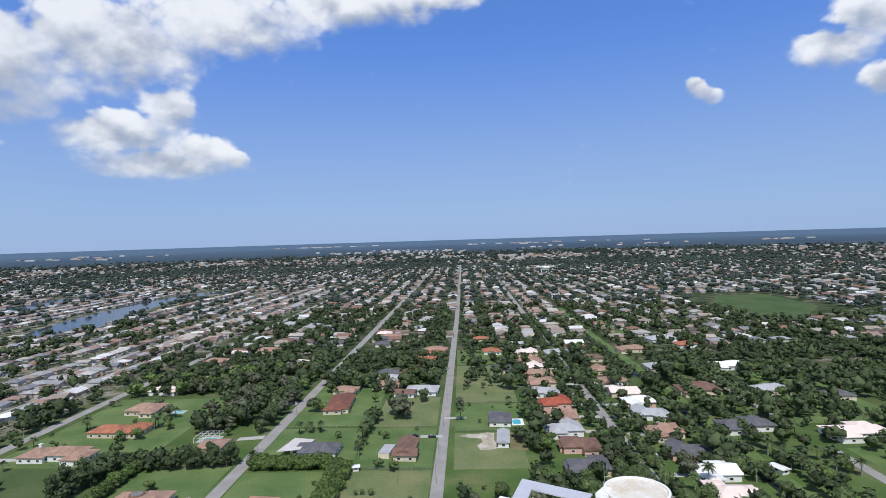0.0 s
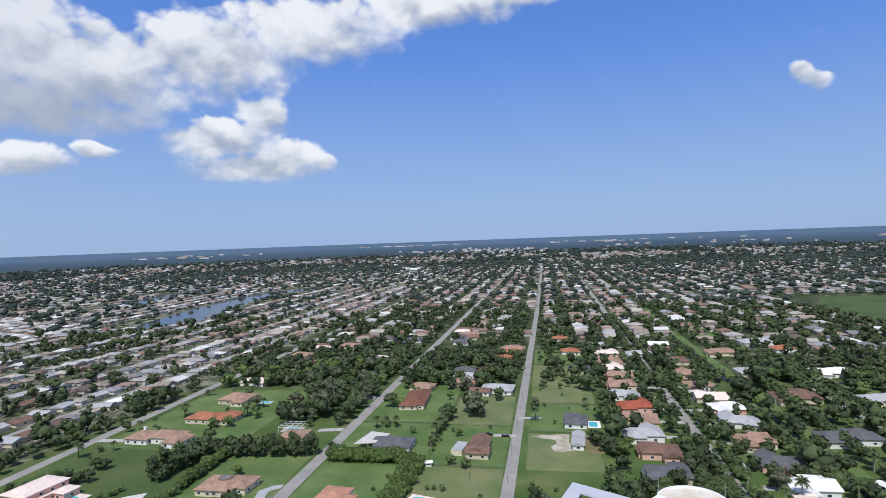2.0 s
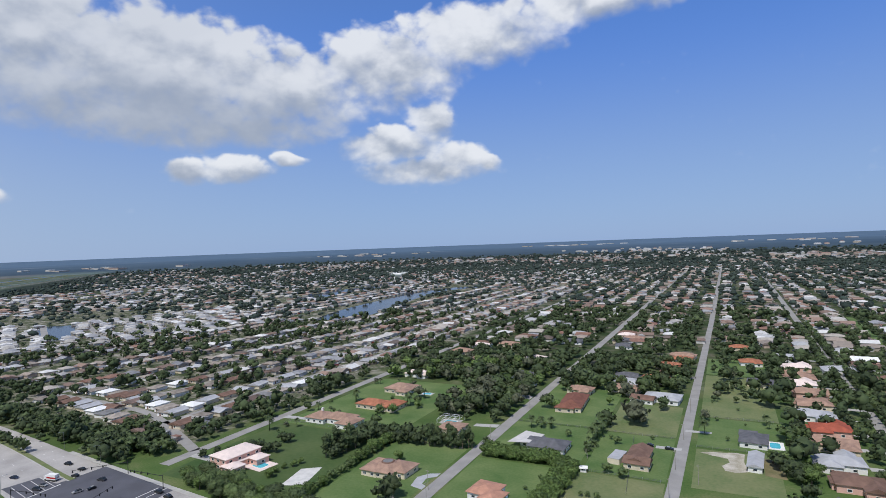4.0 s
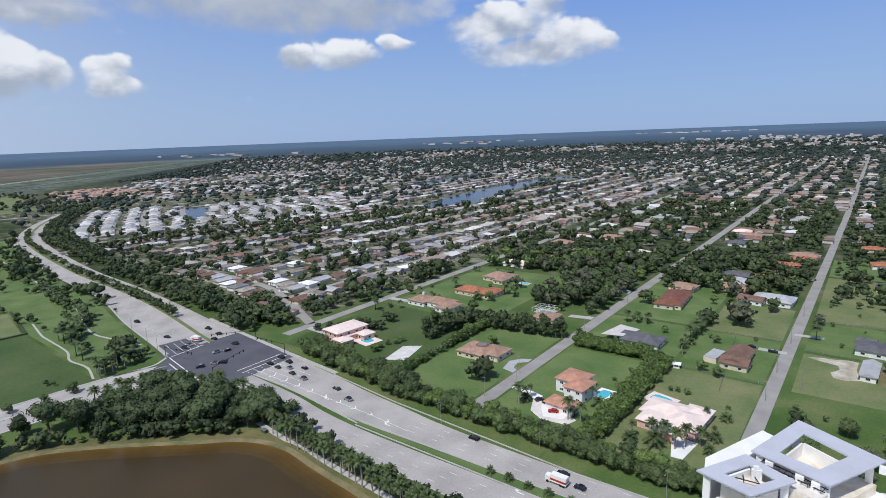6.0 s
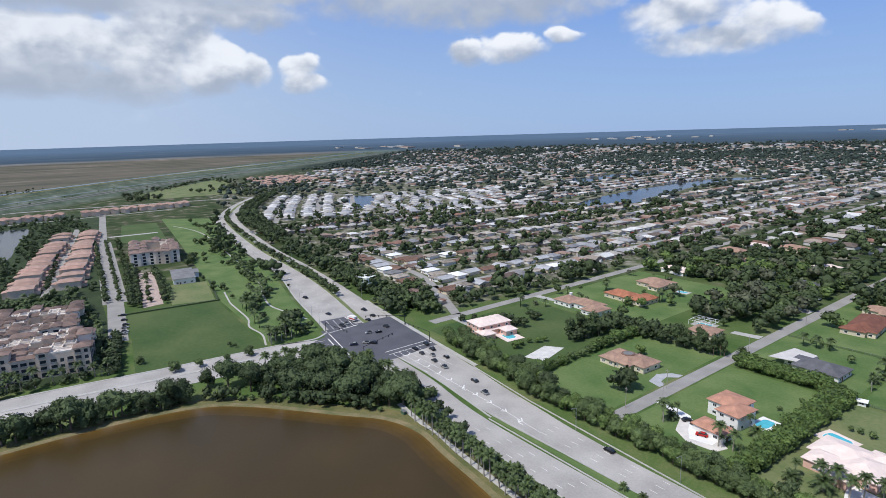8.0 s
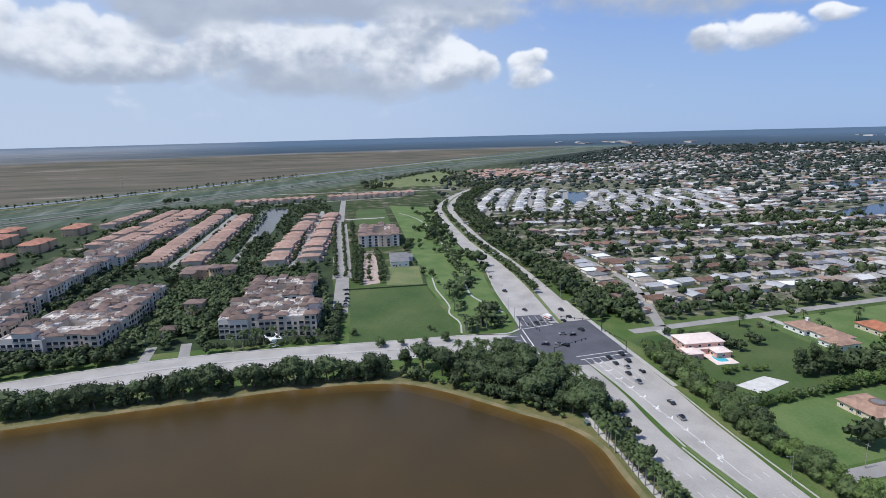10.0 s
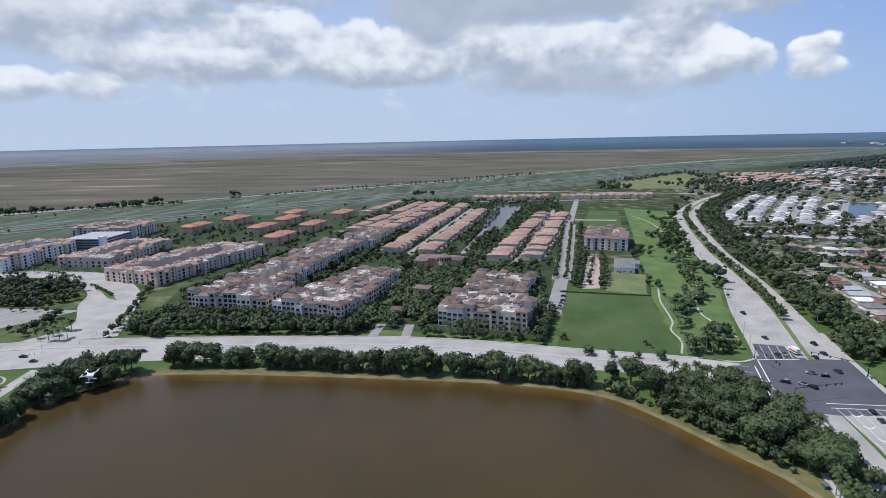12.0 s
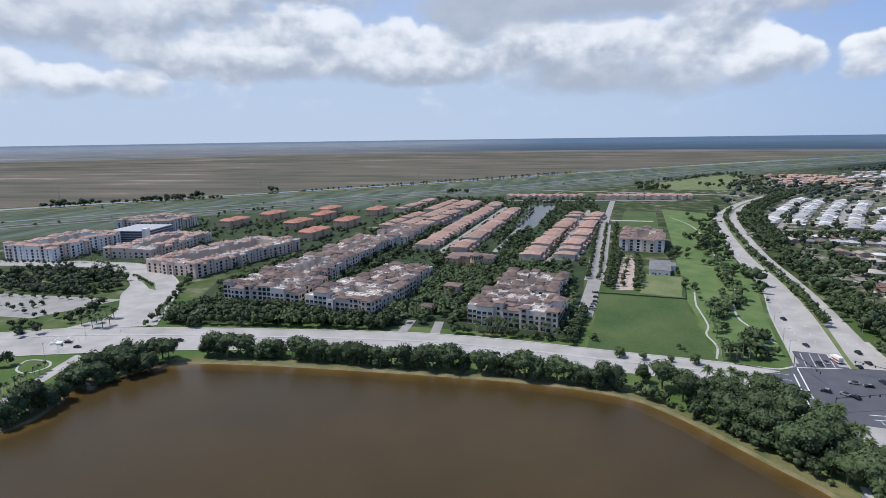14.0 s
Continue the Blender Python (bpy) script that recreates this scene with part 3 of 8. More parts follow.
for nm, shore in LAKES:
    setting(nm, sheet(shore, 0.06), CANALWATER, "narrow blue-grey lake between rows of houses", "lake")

# ---- roads ----
def street(name, line, width, label, material=None, z=0.10):
    return setting(name, strip(line, width, z), material or STREET, label, "road")


EAST = 260
HW_S = ribbon(line2((EAST, 151.5), (-60, 152), (-150, 152.5), (-196, 158.5), (-233, 161)), line2((EAST, 135), (-60, 136), (-150, 138.5), (-196, 144.5), (-236, 146)), 0.12)
setting("road_boulevard_south", HW_S, ASPHALT, "sun-bleached three-lane boulevard carriageway with faint lane dashes", "road")
HW_N = ribbon(line2((EAST, 171), (-60, 171), (-150, 177), (-196, 184), (-234, 189)), line2((EAST, 157.5), (-60, 157.5), (-150, 156.5), (-196, 160.5), (-233, 161.5)), 0.12)
setting("road_boulevard_north", HW_N, ASPHALT, "sun-bleached boulevard carriageway beside a tree belt", "road")
W_L = line2((-296, 150), (-320, 155), (-385, 167), (-474, 187), (-591, 199), (-764, 225), (-873, 249), (-962, 284), (-1060, 333), (-1172, 405))
W_ML = line2((-296, 176), (-310, 178.5), (-398, 195), (-480, 205), (-595, 214), (-766, 239), (-878, 263), (-969, 299), (-1067, 347), (-1176, 417))
W_MR = line2((-296, 180), (-311, 181.5), (-398, 199), (-480, 210), (-597, 220), (-770, 246), (-882, 270), (-973, 306), (-1070, 354), (-1178, 424))
W_R = line2((-296, 196), (-312, 198), (-398, 211), (-482, 221), (-600, 232), (-776, 260), (-888, 285), (-980, 320), (-1078, 369), (-1184, 437))
setting("road_boulevard_west", ribbon(W_ML, W_L, 0.12), ASPHALT, "wide pale boulevard carriageway curving away past the park", "road")
setting("road_boulevard_west_far", ribbon(W_R, W_MR, 0.12), ASPHALT, "pale boulevard carriageway beyond the planted median", "road")
setting("road_crossing", Geo().prism([(-300, 148), (-276, 143), (-242, 137), (-234, 147), (-232, 160), (-234, 189.5), (-238, 190), (-297, 197)], -0.2, 0.13), ASPHALT_DARK,
        "freshly laid dark asphalt of a large signalled crossing", "road")
setting("road_approach", Geo().prism([(-319, 156.5), (-316.5, 172.5), (-293, 171.5), (-295, 152.4)], -0.1, 0.126), ASPHALT_DARK, "freshly laid dark asphalt on the approach lanes", "road")
setting("road_approach_south", Geo().prism([(-256, 128), (-284, 133), (-291, 149.7), (-250, 142)], -0.1, 0.126), ASPHALT_DARK, "freshly laid dark asphalt on the approach lanes", "road")
C_W = line2((-283, 149), (-294, 120), (-302, 60), (-311, 0), (-314, -56), (-308, -130), (-297, -225), (-285, -285), (-262, -340), (-230, -400))
C_E = line2((-255, 146), (-264, 118), (-273, 60), (-281, 0), (-282, -56), (-273, -125), (-262, -190), (-246, -250), (-226, -310), (-195, -380))
setting("road_lakeside", ribbon(C_E, C_W, 0.11), ASPHALT, "pale divided street between the lake and the apartment blocks", "road")
B_R = line2((-300, -232), (-340, -252), (-392, -281), (-428, -314), (-460, -359), (-470, -411), (-461, -540), (-440, -700))
B_L = line2((-280, -290), (-318, -280), (-363, -312), (-398, -333), (-438, -385), (-446, -425), (-438, -540), (-418, -700))
setting("road_branch", ribbon(B_L, B_R, 0.13), ASPHALT, "pale curving street with a planted island", "road")
for nm, x0, y0, x1, y1, w in (("road_estate_east", -15, 180, -9, 830, 6.0), ("road_estate_east_far", -9, 830, -4, 2320, 6.5), ("road_estate_middle", -117, 184, -104, 2100, 7.0), ("road_estate_west", -268, 210, -262, 1500, 7.5),
                              ("road_row_east", 86, 230, 89, 790, 6.0), ("road_row_east_far", 89, 790, 97, 1850, 7.0), ("road_canal_east", 188, 180, 188, 300, 6.0), ("road_lane_east", 188, 345, 191, 540, 3.6)):
    street(nm, [Vector((x0 + (x1 - x0) * i / 10, y0 + (y1 - y0) * i / 10)) for i in range(11)], w, "narrow straight residential street with grass verges")
street("road_cross_one", [Vector((-117, 492)), Vector((-60, 492)), Vector((-14, 500))], 6, "short residential side street")
setting("canal_water", strip([Vector((137, 120)), Vector((137.5, 300)), Vector((139.5, 500)), Vector((138, 620)), Vector((144, 1400))], 4.6, 0.08), DITCHWATER,
        "straight dark drainage canal with grassy banks", "canal")
setting("canal_bank", strip([Vector((144, 120)), Vector((144.5, 300)), Vector((147, 500)), Vector((145.5, 620)), Vector((152, 900))], 8, 0.05), LAWN, "mown grass bank beside a canal", "bank")
# streets west of the estate: three points each, the way leaning east before it runs straight north
WEST = [[Vector(p) for p in q] for q in (((-335, 262), (-328, 403), (-318, 640), (-312, 1400)), ((-421, 276), (-376, 457), (-360, 560), (-352, 1400)), ((-504, 285), (-452, 495), (-436, 600), (-428, 1400)), ((-590, 300), (-540, 500), (-520, 610), (-505, 1400)),
                                             ((-693, 262), (-672, 393), (-649, 524), (-628, 700), (-600, 735)), ((-700, 690), (-694, 900), (-690, 1400)), ((-772, 700), (-766, 900), (-760, 1400)))]


def west_x(k, y):
    """Where street k runs at y."""
    line = WEST[k]
    for a, b in zip(line, line[1:]):
        if y <= b.y or b is line[-1]:
            return a.x + (b.x - a.x) * (y - a.y) / (b.y - a.y)


for k, line in enumerate(WEST):
    street("road_west_%d" % (k + 1), spline(line, 5), 7.0, "pale street between rows of small bungalows")
for k in range(0, 14, 2):
    a = Vector((-806, 300)) + Vector((0.39, 0.92)) * 31 * (k + 0.5)
    street("road_close_%d" % (k // 2 + 1), [a + Vector((-0.92, 0.39)) * q + Vector((0.39, 0.92)) * 0.00018 * q * q for q in (-30, 40, 110, 180, 250, 320)], 9, "pale short lane between white-roofed houses")
street("road_west_link", spline([(-504, 285), (-445, 283), (-384, 278), (-344, 266), (-270, 232)], 5), 6.5, "pale street linking the rows of bungalows")
# marsh canals, levees and a highway along the edge of the marsh
def far_strip(name, pts, width, z, material, label, category):
    line = spline(pts, 10)
    g, n = Geo(), len(line)
    for k, side in enumerate((0.5, -0.5)):
        for p in offset(line, width * side):
            x, y, h, s = warp(p.x, p.y)
            g.v.append((x, y, h + z * s))
    g.f = [(n + i, n + i + 1, i + 1, i) for i in range(n - 1)]
    setting(name, g, material, label, category)


EDGE = [(-520, -1340), (-800, -1010), (-1043, -756), (-1194, -596), (-1480, -290), (-1720, -70), (-1990, 180), (-2500, 700), (-3050, 1330), (-3900, 2250)]


def beside(d):
    """The marsh's edge moved by d metres towards the town."""
    return [tuple(p) for p in offset([Vector(q) for q in EDGE], -d)]


far_strip("marsh_canal", beside(0), 30, 0.4, CANALWATER, "long straight canal along the edge of the marsh", "canal")
far_strip("marsh_levee", beside(-34), 9, 0.5, BANK, "pale track on the levee beyond the canal", "levee")
far_strip("levee_bank", beside(40), 22, 0.45, VERGE, "long grassy levee beside the canal", "levee")
far_strip("levee_canal", beside(205), 9, 0.4, CANALWATER, "narrow canal between grassy levees", "canal")
far_strip("levee_road", beside(118), 5, 0.45, BANK, "pale service road along the levee", "road")
far_strip("highway_west", beside(262), 11, 0.5, HIGHWAY, "highway carriageway along the levee", "road")
far_strip("highway_east", beside(290), 11, 0.5, HIGHWAY, "highway carriageway along the levee", "road")
far_strip("road_far", [(-1262, -10), (-1265, 32), (-1240, 140), (-1205, 290), (-1173, 411), (-1120, 470)], 9, 0.5, ASPHALT, "pale road behind the terraces", "road")
setting("scrub_field", sheet([(-1310, 250), (-1430, 215), (-1600, 340), (-1840, 530), (-1620, 500), (-1300, 430)], 0.3), LAWN_DRY, "rough brown-green open field ringed by scrub", "field")

# ---- occupied land, so that trees keep off roads, water and roofs ----
CELL, OX, OY = 2.0, -1700.0, -900.0
TAKEN = np.zeros((1250, 1800), bool)


def block_disc(x, y, r):
    i0, i1, j0, j1 = int((x - r - OX) / CELL), int((x + r - OX) / CELL) + 1, int((y - r - OY) / CELL), int((y + r - OY) / CELL) + 1
    if i1 > 0 and j1 > 0:
        TAKEN[max(i0, 0):i1, max(j0, 0):j1] = True


def block_line(line, width):
    for a, b in zip(line, line[1:]):
        n = max(1, int((b - a).length / 3))
        for k in range(n + 1):
            p = a.lerp(b, k / n)
            block_disc(p.x, p.y, width / 2)


def block_poly(pts):
    """Marks every cell inside a polygon."""
    xs, ys = np.array([p[0] for p in pts]), np.array([p[1] for p in pts])
    i0, i1 = max(0, int((xs.min() - OX) / CELL)), max(0, int((xs.max() - OX) / CELL) + 1)
    j0, j1 = max(0, int((ys.min() - OY) / CELL)), max(0, int((ys.max() - OY) / CELL) + 1)
    gx, gy = np.meshgrid(OX + (np.arange(i0, i1) + 0.5) * CELL, OY + (np.arange(j0, j1) + 0.5) * CELL, indexing="ij")
    inside = np.zeros(gx.shape, bool)
    for k in range(len(xs)):
        x0, y0, x1, y1 = xs[k - 1], ys[k - 1], xs[k], ys[k]
        if y0 != y1:
            inside ^= ((y0 > gy) != (y1 > gy)) & (gx < (x1 - x0) * (gy - y0) / (y1 - y0) + x0)
    TAKEN[i0:i1, j0:j1] |= inside[:TAKEN[i0:i1, j0:j1].shape[0], :TAKEN[i0:i1, j0:j1].shape[1]]


def block_rect(x, y, w, d, turn=0):
    c, s = math.cos(radians(turn)), math.sin(radians(turn))
    block_poly([(x + u * c - v * s, y + u * s + v * c) for u, v in ((-w / 2, -d / 2), (w / 2, -d / 2), (w / 2, d / 2), (-w / 2, d / 2))])


def free(x, y):
    i, j = int((x - OX) / CELL), int((y - OY) / CELL)
    return not (0 <= i < TAKEN.shape[0] and 0 <= j < TAKEN.shape[1] and TAKEN[i, j])


block_poly([tuple(p) for p in SHORE])
for nm, shore in LAKES:
    block_poly([tuple(p) for p in shore])
block_poly([tuple(p) for p in C_W] + [tuple(p) for p in reversed(C_E)])
block_poly([tuple(p) for p in B_R] + [tuple(p) for p in reversed(B_L)])
block_poly([tuple(p) for p in W_L] + [tuple(p) for p in reversed(W_R)])
block_rect(-40, 155, 520, 42)
block_rect(-250, 170, 110, 56)
for x0, y0, x1, y1, w in ((-13, 180, -5, 2320, 12), (-117, 184, -100, 2000, 12), (-268, 210, -262, 1500, 12), (88, 230, 95, 1500, 12), (188, 180, 191, 640, 8), (141, 120, 143, 620, 16), (141, 620, 146, 1400, 7)):
    block_line([Vector((x0, y0)), Vector((x1, y1))], w)
for line in WEST:
    block_line(line, 10)
block_line([Vector((-504, 285)), Vector((-384, 278)), Vector((-270, 232))], 9)


# ---- plants ----
def ico(sub=1):
    bm = bmesh.new()
    bmesh.ops.create_icosphere(bm, subdivisions=sub, radius=1)
    out = np.array([v.co[:] for v in bm.verts]), [tuple(v.index for v in f.verts) for f in bm.faces]
    bm.free()
    return out


ICO0 = ico(1)


def crown_geo(lobes, leaves, size, seed, core=None, core_scale=0.8, up=0.25, rough=0.1):
    """Leaf clumps set on and in a cluster of rough lobes, over a ragged core."""
    rng, g = np.random.default_rng(seed), Geo()
    core = core or ICO0
    for cx, cy, cz, rx, ry, rz in lobes:
        jit = 1 + rng.normal(0, rough, len(core[0]))
        g.add(core[0] * jit[:, None] * np.array([rx, ry, rz]) * core_scale + np.array([cx, cy, cz]), core[1])
    weight = np.array([l[3] * l[4] for l in lobes])
    for k in rng.choice(len(lobes), leaves, p=weight / weight.sum()):
        cx, cy, cz, rx, ry, rz = lobes[k]
        d = rng.normal(0, 1, 3) + np.array([0, 0, up])
        d /= np.linalg.norm(d)
        p = np.array([cx, cy, cz]) + d * np.array([rx, ry, rz]) * rng.uniform(0.74, 1.08)
        nrm = d + rng.normal(0, 0.5, 3)
        nrm /= np.linalg.norm(nrm)
        t = np.cross(nrm, rng.normal(0, 1, 3))
        t /= np.linalg.norm(t)
        b = np.cross(nrm, t)
        s = size * rng.uniform(0.5, 1.2)
        w = s * rng.uniform(0.5, 0.9)
        g.add([p - t * s, p - b * w + nrm * s * 0.2, p + t * s, p + b * w + nrm * s * 0.2], [(0, 1, 2, 3)])
    return g


def lobes_for(r, h, n, seed, low=0.35):
    rng = random.Random(seed)
    out = [(0, 0, h * 0.62, r * 0.72, r * 0.72, h * 0.34)]
    for k in range(n):
        a, q = k * math.tau / n + rng.uniform(-0.3, 0.3), r * rng.uniform(0.4, 0.62)
        s = r * rng.uniform(0.38, 0.55)
        out.append((q * math.cos(a), q * math.sin(a), h * rng.uniform(low + 0.1, 0.74), s, s, s * rng.uniform(0.7, 0.95)))
    return out


def trunk_geo(h, r, limbs, seed, spread):
    rng, g = random.Random(seed), Geo()
    g.tube((0, 0, -0.1), (0.1, 0.05, h * 0.45), r, r * 0.7)
    for k in range(limbs):
        a = k * math.tau / limbs + rng.uniform(-0.4, 0.4)
        g.tube((0.1, 0.05, h * 0.42), (spread * math.cos(a), spread * math.sin(a), h * rng.uniform(0.6, 0.75)), r * 0.5, r * 0.2, 5)
    return g


def make_tree(name, label, r, h, material, seed, leaves=560, size=0.5, n=7, low=0.3):
    t = base(name, label, "tree", kind="", z=-500)
    part("trunk", trunk_geo(h, 0.05 * r + 0.1, 4, seed, r * 0.45), BARK, t)
    part("crown", crown_geo(lobes_for(r, h, n, seed, low), leaves, size, seed), material, t)
    return t


def frond_crown(h, length, count, droop, seed, width=0.5):
    rng, g = random.Random(seed), Geo()
    for k in range(count):
        a = k * math.tau * 0.382 + rng.uniform(-0.2, 0.2)
        lift = 1.1 - 1.5 * (k / count) + rng.uniform(-0.15, 0.15)
        ca, sa = math.cos(a), math.sin(a)
        pts = []
        for i in range(6):
            s = i / 5
            pts.append((length * s * math.cos(lift) * (1 - 0.12 * s), h + length * s * math.sin(lift) - droop * length * s * s))
        for i in range(5):
            (r0, z0), (r1, z1) = pts[i], pts[i + 1]
            w = width * length * 0.36 * (1 - abs(2 * (i + 0.6) / 5 - 0.9) ** 2 * 0.6)
            for side in (-1, 1):
                for q in (0.0, 0.33, 0.66):
                    rr, zz = r0 + (r1 - r0) * q, z0 + (z1 - z0) * q
                    tip = (rr + length * 0.10, zz - w * 0.55)
                    rb, zb = rr + (r1 - r0) * 0.42, zz + (z1 - z0) * 0.42
                    g.add([(rr * ca, rr * sa, zz), (rb * ca, rb * sa, zb), (tip[0] * ca - side * w * sa, tip[0] * sa + side * w * ca, tip[1])], [(0, 1, 2) if side < 0 else (1, 0, 2)])
            g.add([(r0 * ca + 0.03 * sa, r0 * sa - 0.03 * ca, z0), (r0 * ca - 0.03 * sa, r0 * sa + 0.03 * ca, z0), (r1 * ca, r1 * sa, z1)], [(0, 1, 2)])
    return g


def make_palm(name, label, h, length, count, droop, seed, r=0.2, width=0.5, material=None):
    t = base(name, label, "palm tree", z=-500)
    lean = (random.Random(seed).uniform(-0.4, 0.4), random.Random(seed + 1).uniform(-0.4, 0.4))
    g = Geo()
    g.tube((lean[0], lean[1], -0.1), (lean[0] * 0.4, lean[1] * 0.4, h * 0.5), r * 1.2, r, 7)
    g.tube((lean[0] * 0.4, lean[1] * 0.4, h * 0.5), (0, 0, h), r, r * 0.8, 7)
    part("trunk", g, PALMBARK, t)
    part("crown", frond_crown(h, length, count, droop, seed, width), material or FROND, t)
    return t


def make_bush(name, label, r, h, material, seed, leaves, size, n, low):
    """Leaves down to the ground: one mesh."""
    return tagged(part(name, crown_geo(lobes_for(r, h, n, seed, low), leaves, size, seed), material), label, "bush")


TREES = {
    "broad": [make_tree("shade_tree", "broad green shade tree with a dense rounded crown", r, h, LEAF, 11 + k, 900, 0.39, 8, 0.16) for k, (r, h) in enumerate(((4.6, 8.5), (5.2, 9.5), (4.2, 8.0), (5.6, 9.0)))],
    "dark": [make_tree("dark_tree", "tall dark green tree with a dense ragged crown", r, h, LEAF_DARK, 21 + k, 900, 0.4, 9, 0.1) for k, (r, h) in enumerate(((4.6, 9.5), (5.4, 11.0), (4.0, 10.0)))],
    "light": [make_tree("leafy_tree", "bright green leafy tree standing on grass", r, h, LEAF_LIGHT, 31 + k, 760, 0.36, 7, 0.16) for k, (r, h) in enumerate(((4.0, 7.0), (5.0, 8.0)))],
    "grey": [make_tree("sparse_tree", "grey-green tree with a sparse twiggy crown", r, h, LEAF_GREY, 41 + k, 560, 0.35) for k, (r, h) in enumerate(((4.8, 9.0), (3.8, 7.0)))],
    "pine": [make_tree("casuarina_tree", "tall feathery dark pine-like tree", r, h, LEAF_DARK, 51 + k, 560, 0.4, 6, 0.15) for k, (r, h) in enumerate(((2.2, 12.0), (3.0, 13.0)))],
    "bush": [make_bush("bush", "rounded green garden bush on the lawn", r, h, LEAF, 61 + k, 260, 0.3, 5, 0.2) for k, (r, h) in enumerate(((1.8, 2.6), (2.2, 3.0), (1.5, 2.0)))],
    "hedge": [make_bush("hedge_clump", "dense clipped clump of a tall green hedge", r, h, LEAF_LIGHT, 71 + k, 380, 0.38, 6, 0.15) for k, (r, h) in enumerate(((2.6, 4.2), (2.9, 4.6)))],
    "palm": [make_palm("royal_palm", "tall royal palm with a grey trunk", 9.0, 3.6, 18, 0.5, 81, 0.24, 0.9), make_palm("royal_palm", "tall royal palm with a grey trunk", 7.5, 3.4, 17, 0.5, 82, 0.24, 0.9)],
    "sabal": [make_palm("cabbage_palm", "slim cabbage palm with a small round head", 7.0, 2.3, 18, 0.35, 83, 0.16, 1.1), make_palm("cabbage_palm", "slim cabbage palm with a small round head", 5.8, 2.2, 18, 0.35, 84, 0.16, 1.1)],
    "coco": [make_palm("feather_palm", "bushy feather palm with arching fronds", 3.2, 3.8, 22, 0.45, 85, 0.3, 0.8), make_palm("feather_palm", "bushy feather palm with arching fronds", 2.0, 3.2, 22, 0.4, 86, 0.3, 0.8)],
}
PLANTED = []


MASS, MADE = {}, {}


def plant(kind, x, y, s=1.0, group="", check=0.0):
    """One tree of a kind, with a chance size and turn; those far off are joined into one mass of their kind."""
    s *= RNG.uniform(0.85, 1.18)
    PLANTED.append((x, y))
    MADE[kind] = MADE.get(kind, 0) + (math.hypot(x, y) < 345)
    if math.hypot(x, y) > 330 or MADE[kind] > (400 if group == "trees at the lake corner" else 120):
        MASS.setdefault(kind, []).append((x, y, s))
        return None
    src = RNG.choice(TREES[kind])
    t = copy_thing(src, Matrix.LocRotScale((x, y, 0), Euler((0, 0, RNG.uniform(0, 6.28))), (s, s, s * RNG.uniform(0.9, 1.12))))
    if group:
        t["group"] = group
    return t


def row(kinds, x0, y0, x1, y1, gap, side=0.0, s=1.0, group="", clear=False):
    n = max(1, round(math.hypot(x1 - x0, y1 - y0) / gap))
    for k in range(n + 1):
        x, y = x0 + (x1 - x0) * k / n + RNG.uniform(-side, side), y0 + (y1 - y0) * k / n + RNG.uniform(-side, side)
        if not clear or free(x, y):
            plant(RNG.choice(kinds), x, y, s, group)


def grove(kinds, x0, y0, x1, y1, n, s=1.0, group=""):
    for k in range(n):
        for trial in range(12):
            x, y = RNG.uniform(x0, x1), RNG.uniform(y0, y1)
            if free(x, y) and all((x - a) ** 2 + (y - b) ** 2 > 14 for a, b in PLANTED[-60:]):
                plant(RNG.choice(kinds), x, y, s, group)
                break


def tile(name, geos, xs, ys, sizes, material, label, category, squash=None):
    """Many small copies of a few shapes in one mesh, for what nobody could count."""
    pick = np.random.default_rng(len(xs)).integers(0, len(geos), len(xs))
    turn = np.random.default_rng(len(xs) + 1).uniform(0, 6.28, len(xs))
    verts, loops, counts, k = [], [], [], 0
    xs, ys, sizes = np.array(xs), np.array(ys), np.array(sizes)
    spots = np.array([warp(x, y) for x, y in zip(xs, ys)])
    xs, ys, zs, sizes = spots[:, 0], spots[:, 1], spots[:, 2], sizes * spots[:, 3]
    for i, g in enumerate(geos):
        sel = np.where(pick == i)[0]
        if not len(sel):
            continue
        v = np.array(g.v)
        c, s = np.cos(turn[sel])[:, None], np.sin(turn[sel])[:, None]
        sz = sizes[sel][:, None]
        out = np.stack([(v[:, 0] * c - v[:, 1] * s) * sz + xs[sel][:, None], (v[:, 0] * s + v[:, 1] * c) * sz + ys[sel][:, None], v[:, 2] * sz + zs[sel][:, None]], -1).reshape(-1, 3)
        flat, cnt = np.concatenate([np.array(f) for f in g.f]), np.array([len(f) for f in g.f])
        loops.append((flat[None, :] + (np.arange(len(sel)) * len(v))[:, None]).ravel() + k)
        counts.append(np.tile(cnt, len(sel)))
        verts.append(out)
        k += len(out)
    return bulk(name, np.concatenate(verts), np.concatenate(loops), np.concatenate(counts), material, label, category)


def bulk(name, verts, loops, counts, material, label, category):
    me = bpy.data.meshes.new(name)
    me.vertices.add(len(verts))
    me.vertices.foreach_set("co", verts.astype(np.float32).ravel())
    me.loops.add(len(loops))
    me.loops.foreach_set("vertex_index", loops.astype(np.int32))
    me.polygons.add(len(counts))
    me.polygons.foreach_set("loop_start", np.concatenate([[0], np.cumsum(counts)[:-1]]).astype(np.int32))
    me.update(calc_edges=True)
    me.materials.append(material)
    return tagged(new(name, me), label, category, kind="stuff")

# ---- windows, doors and house kinds ----
def shared(name, geo, material):
    return geo.mesh(name, material)


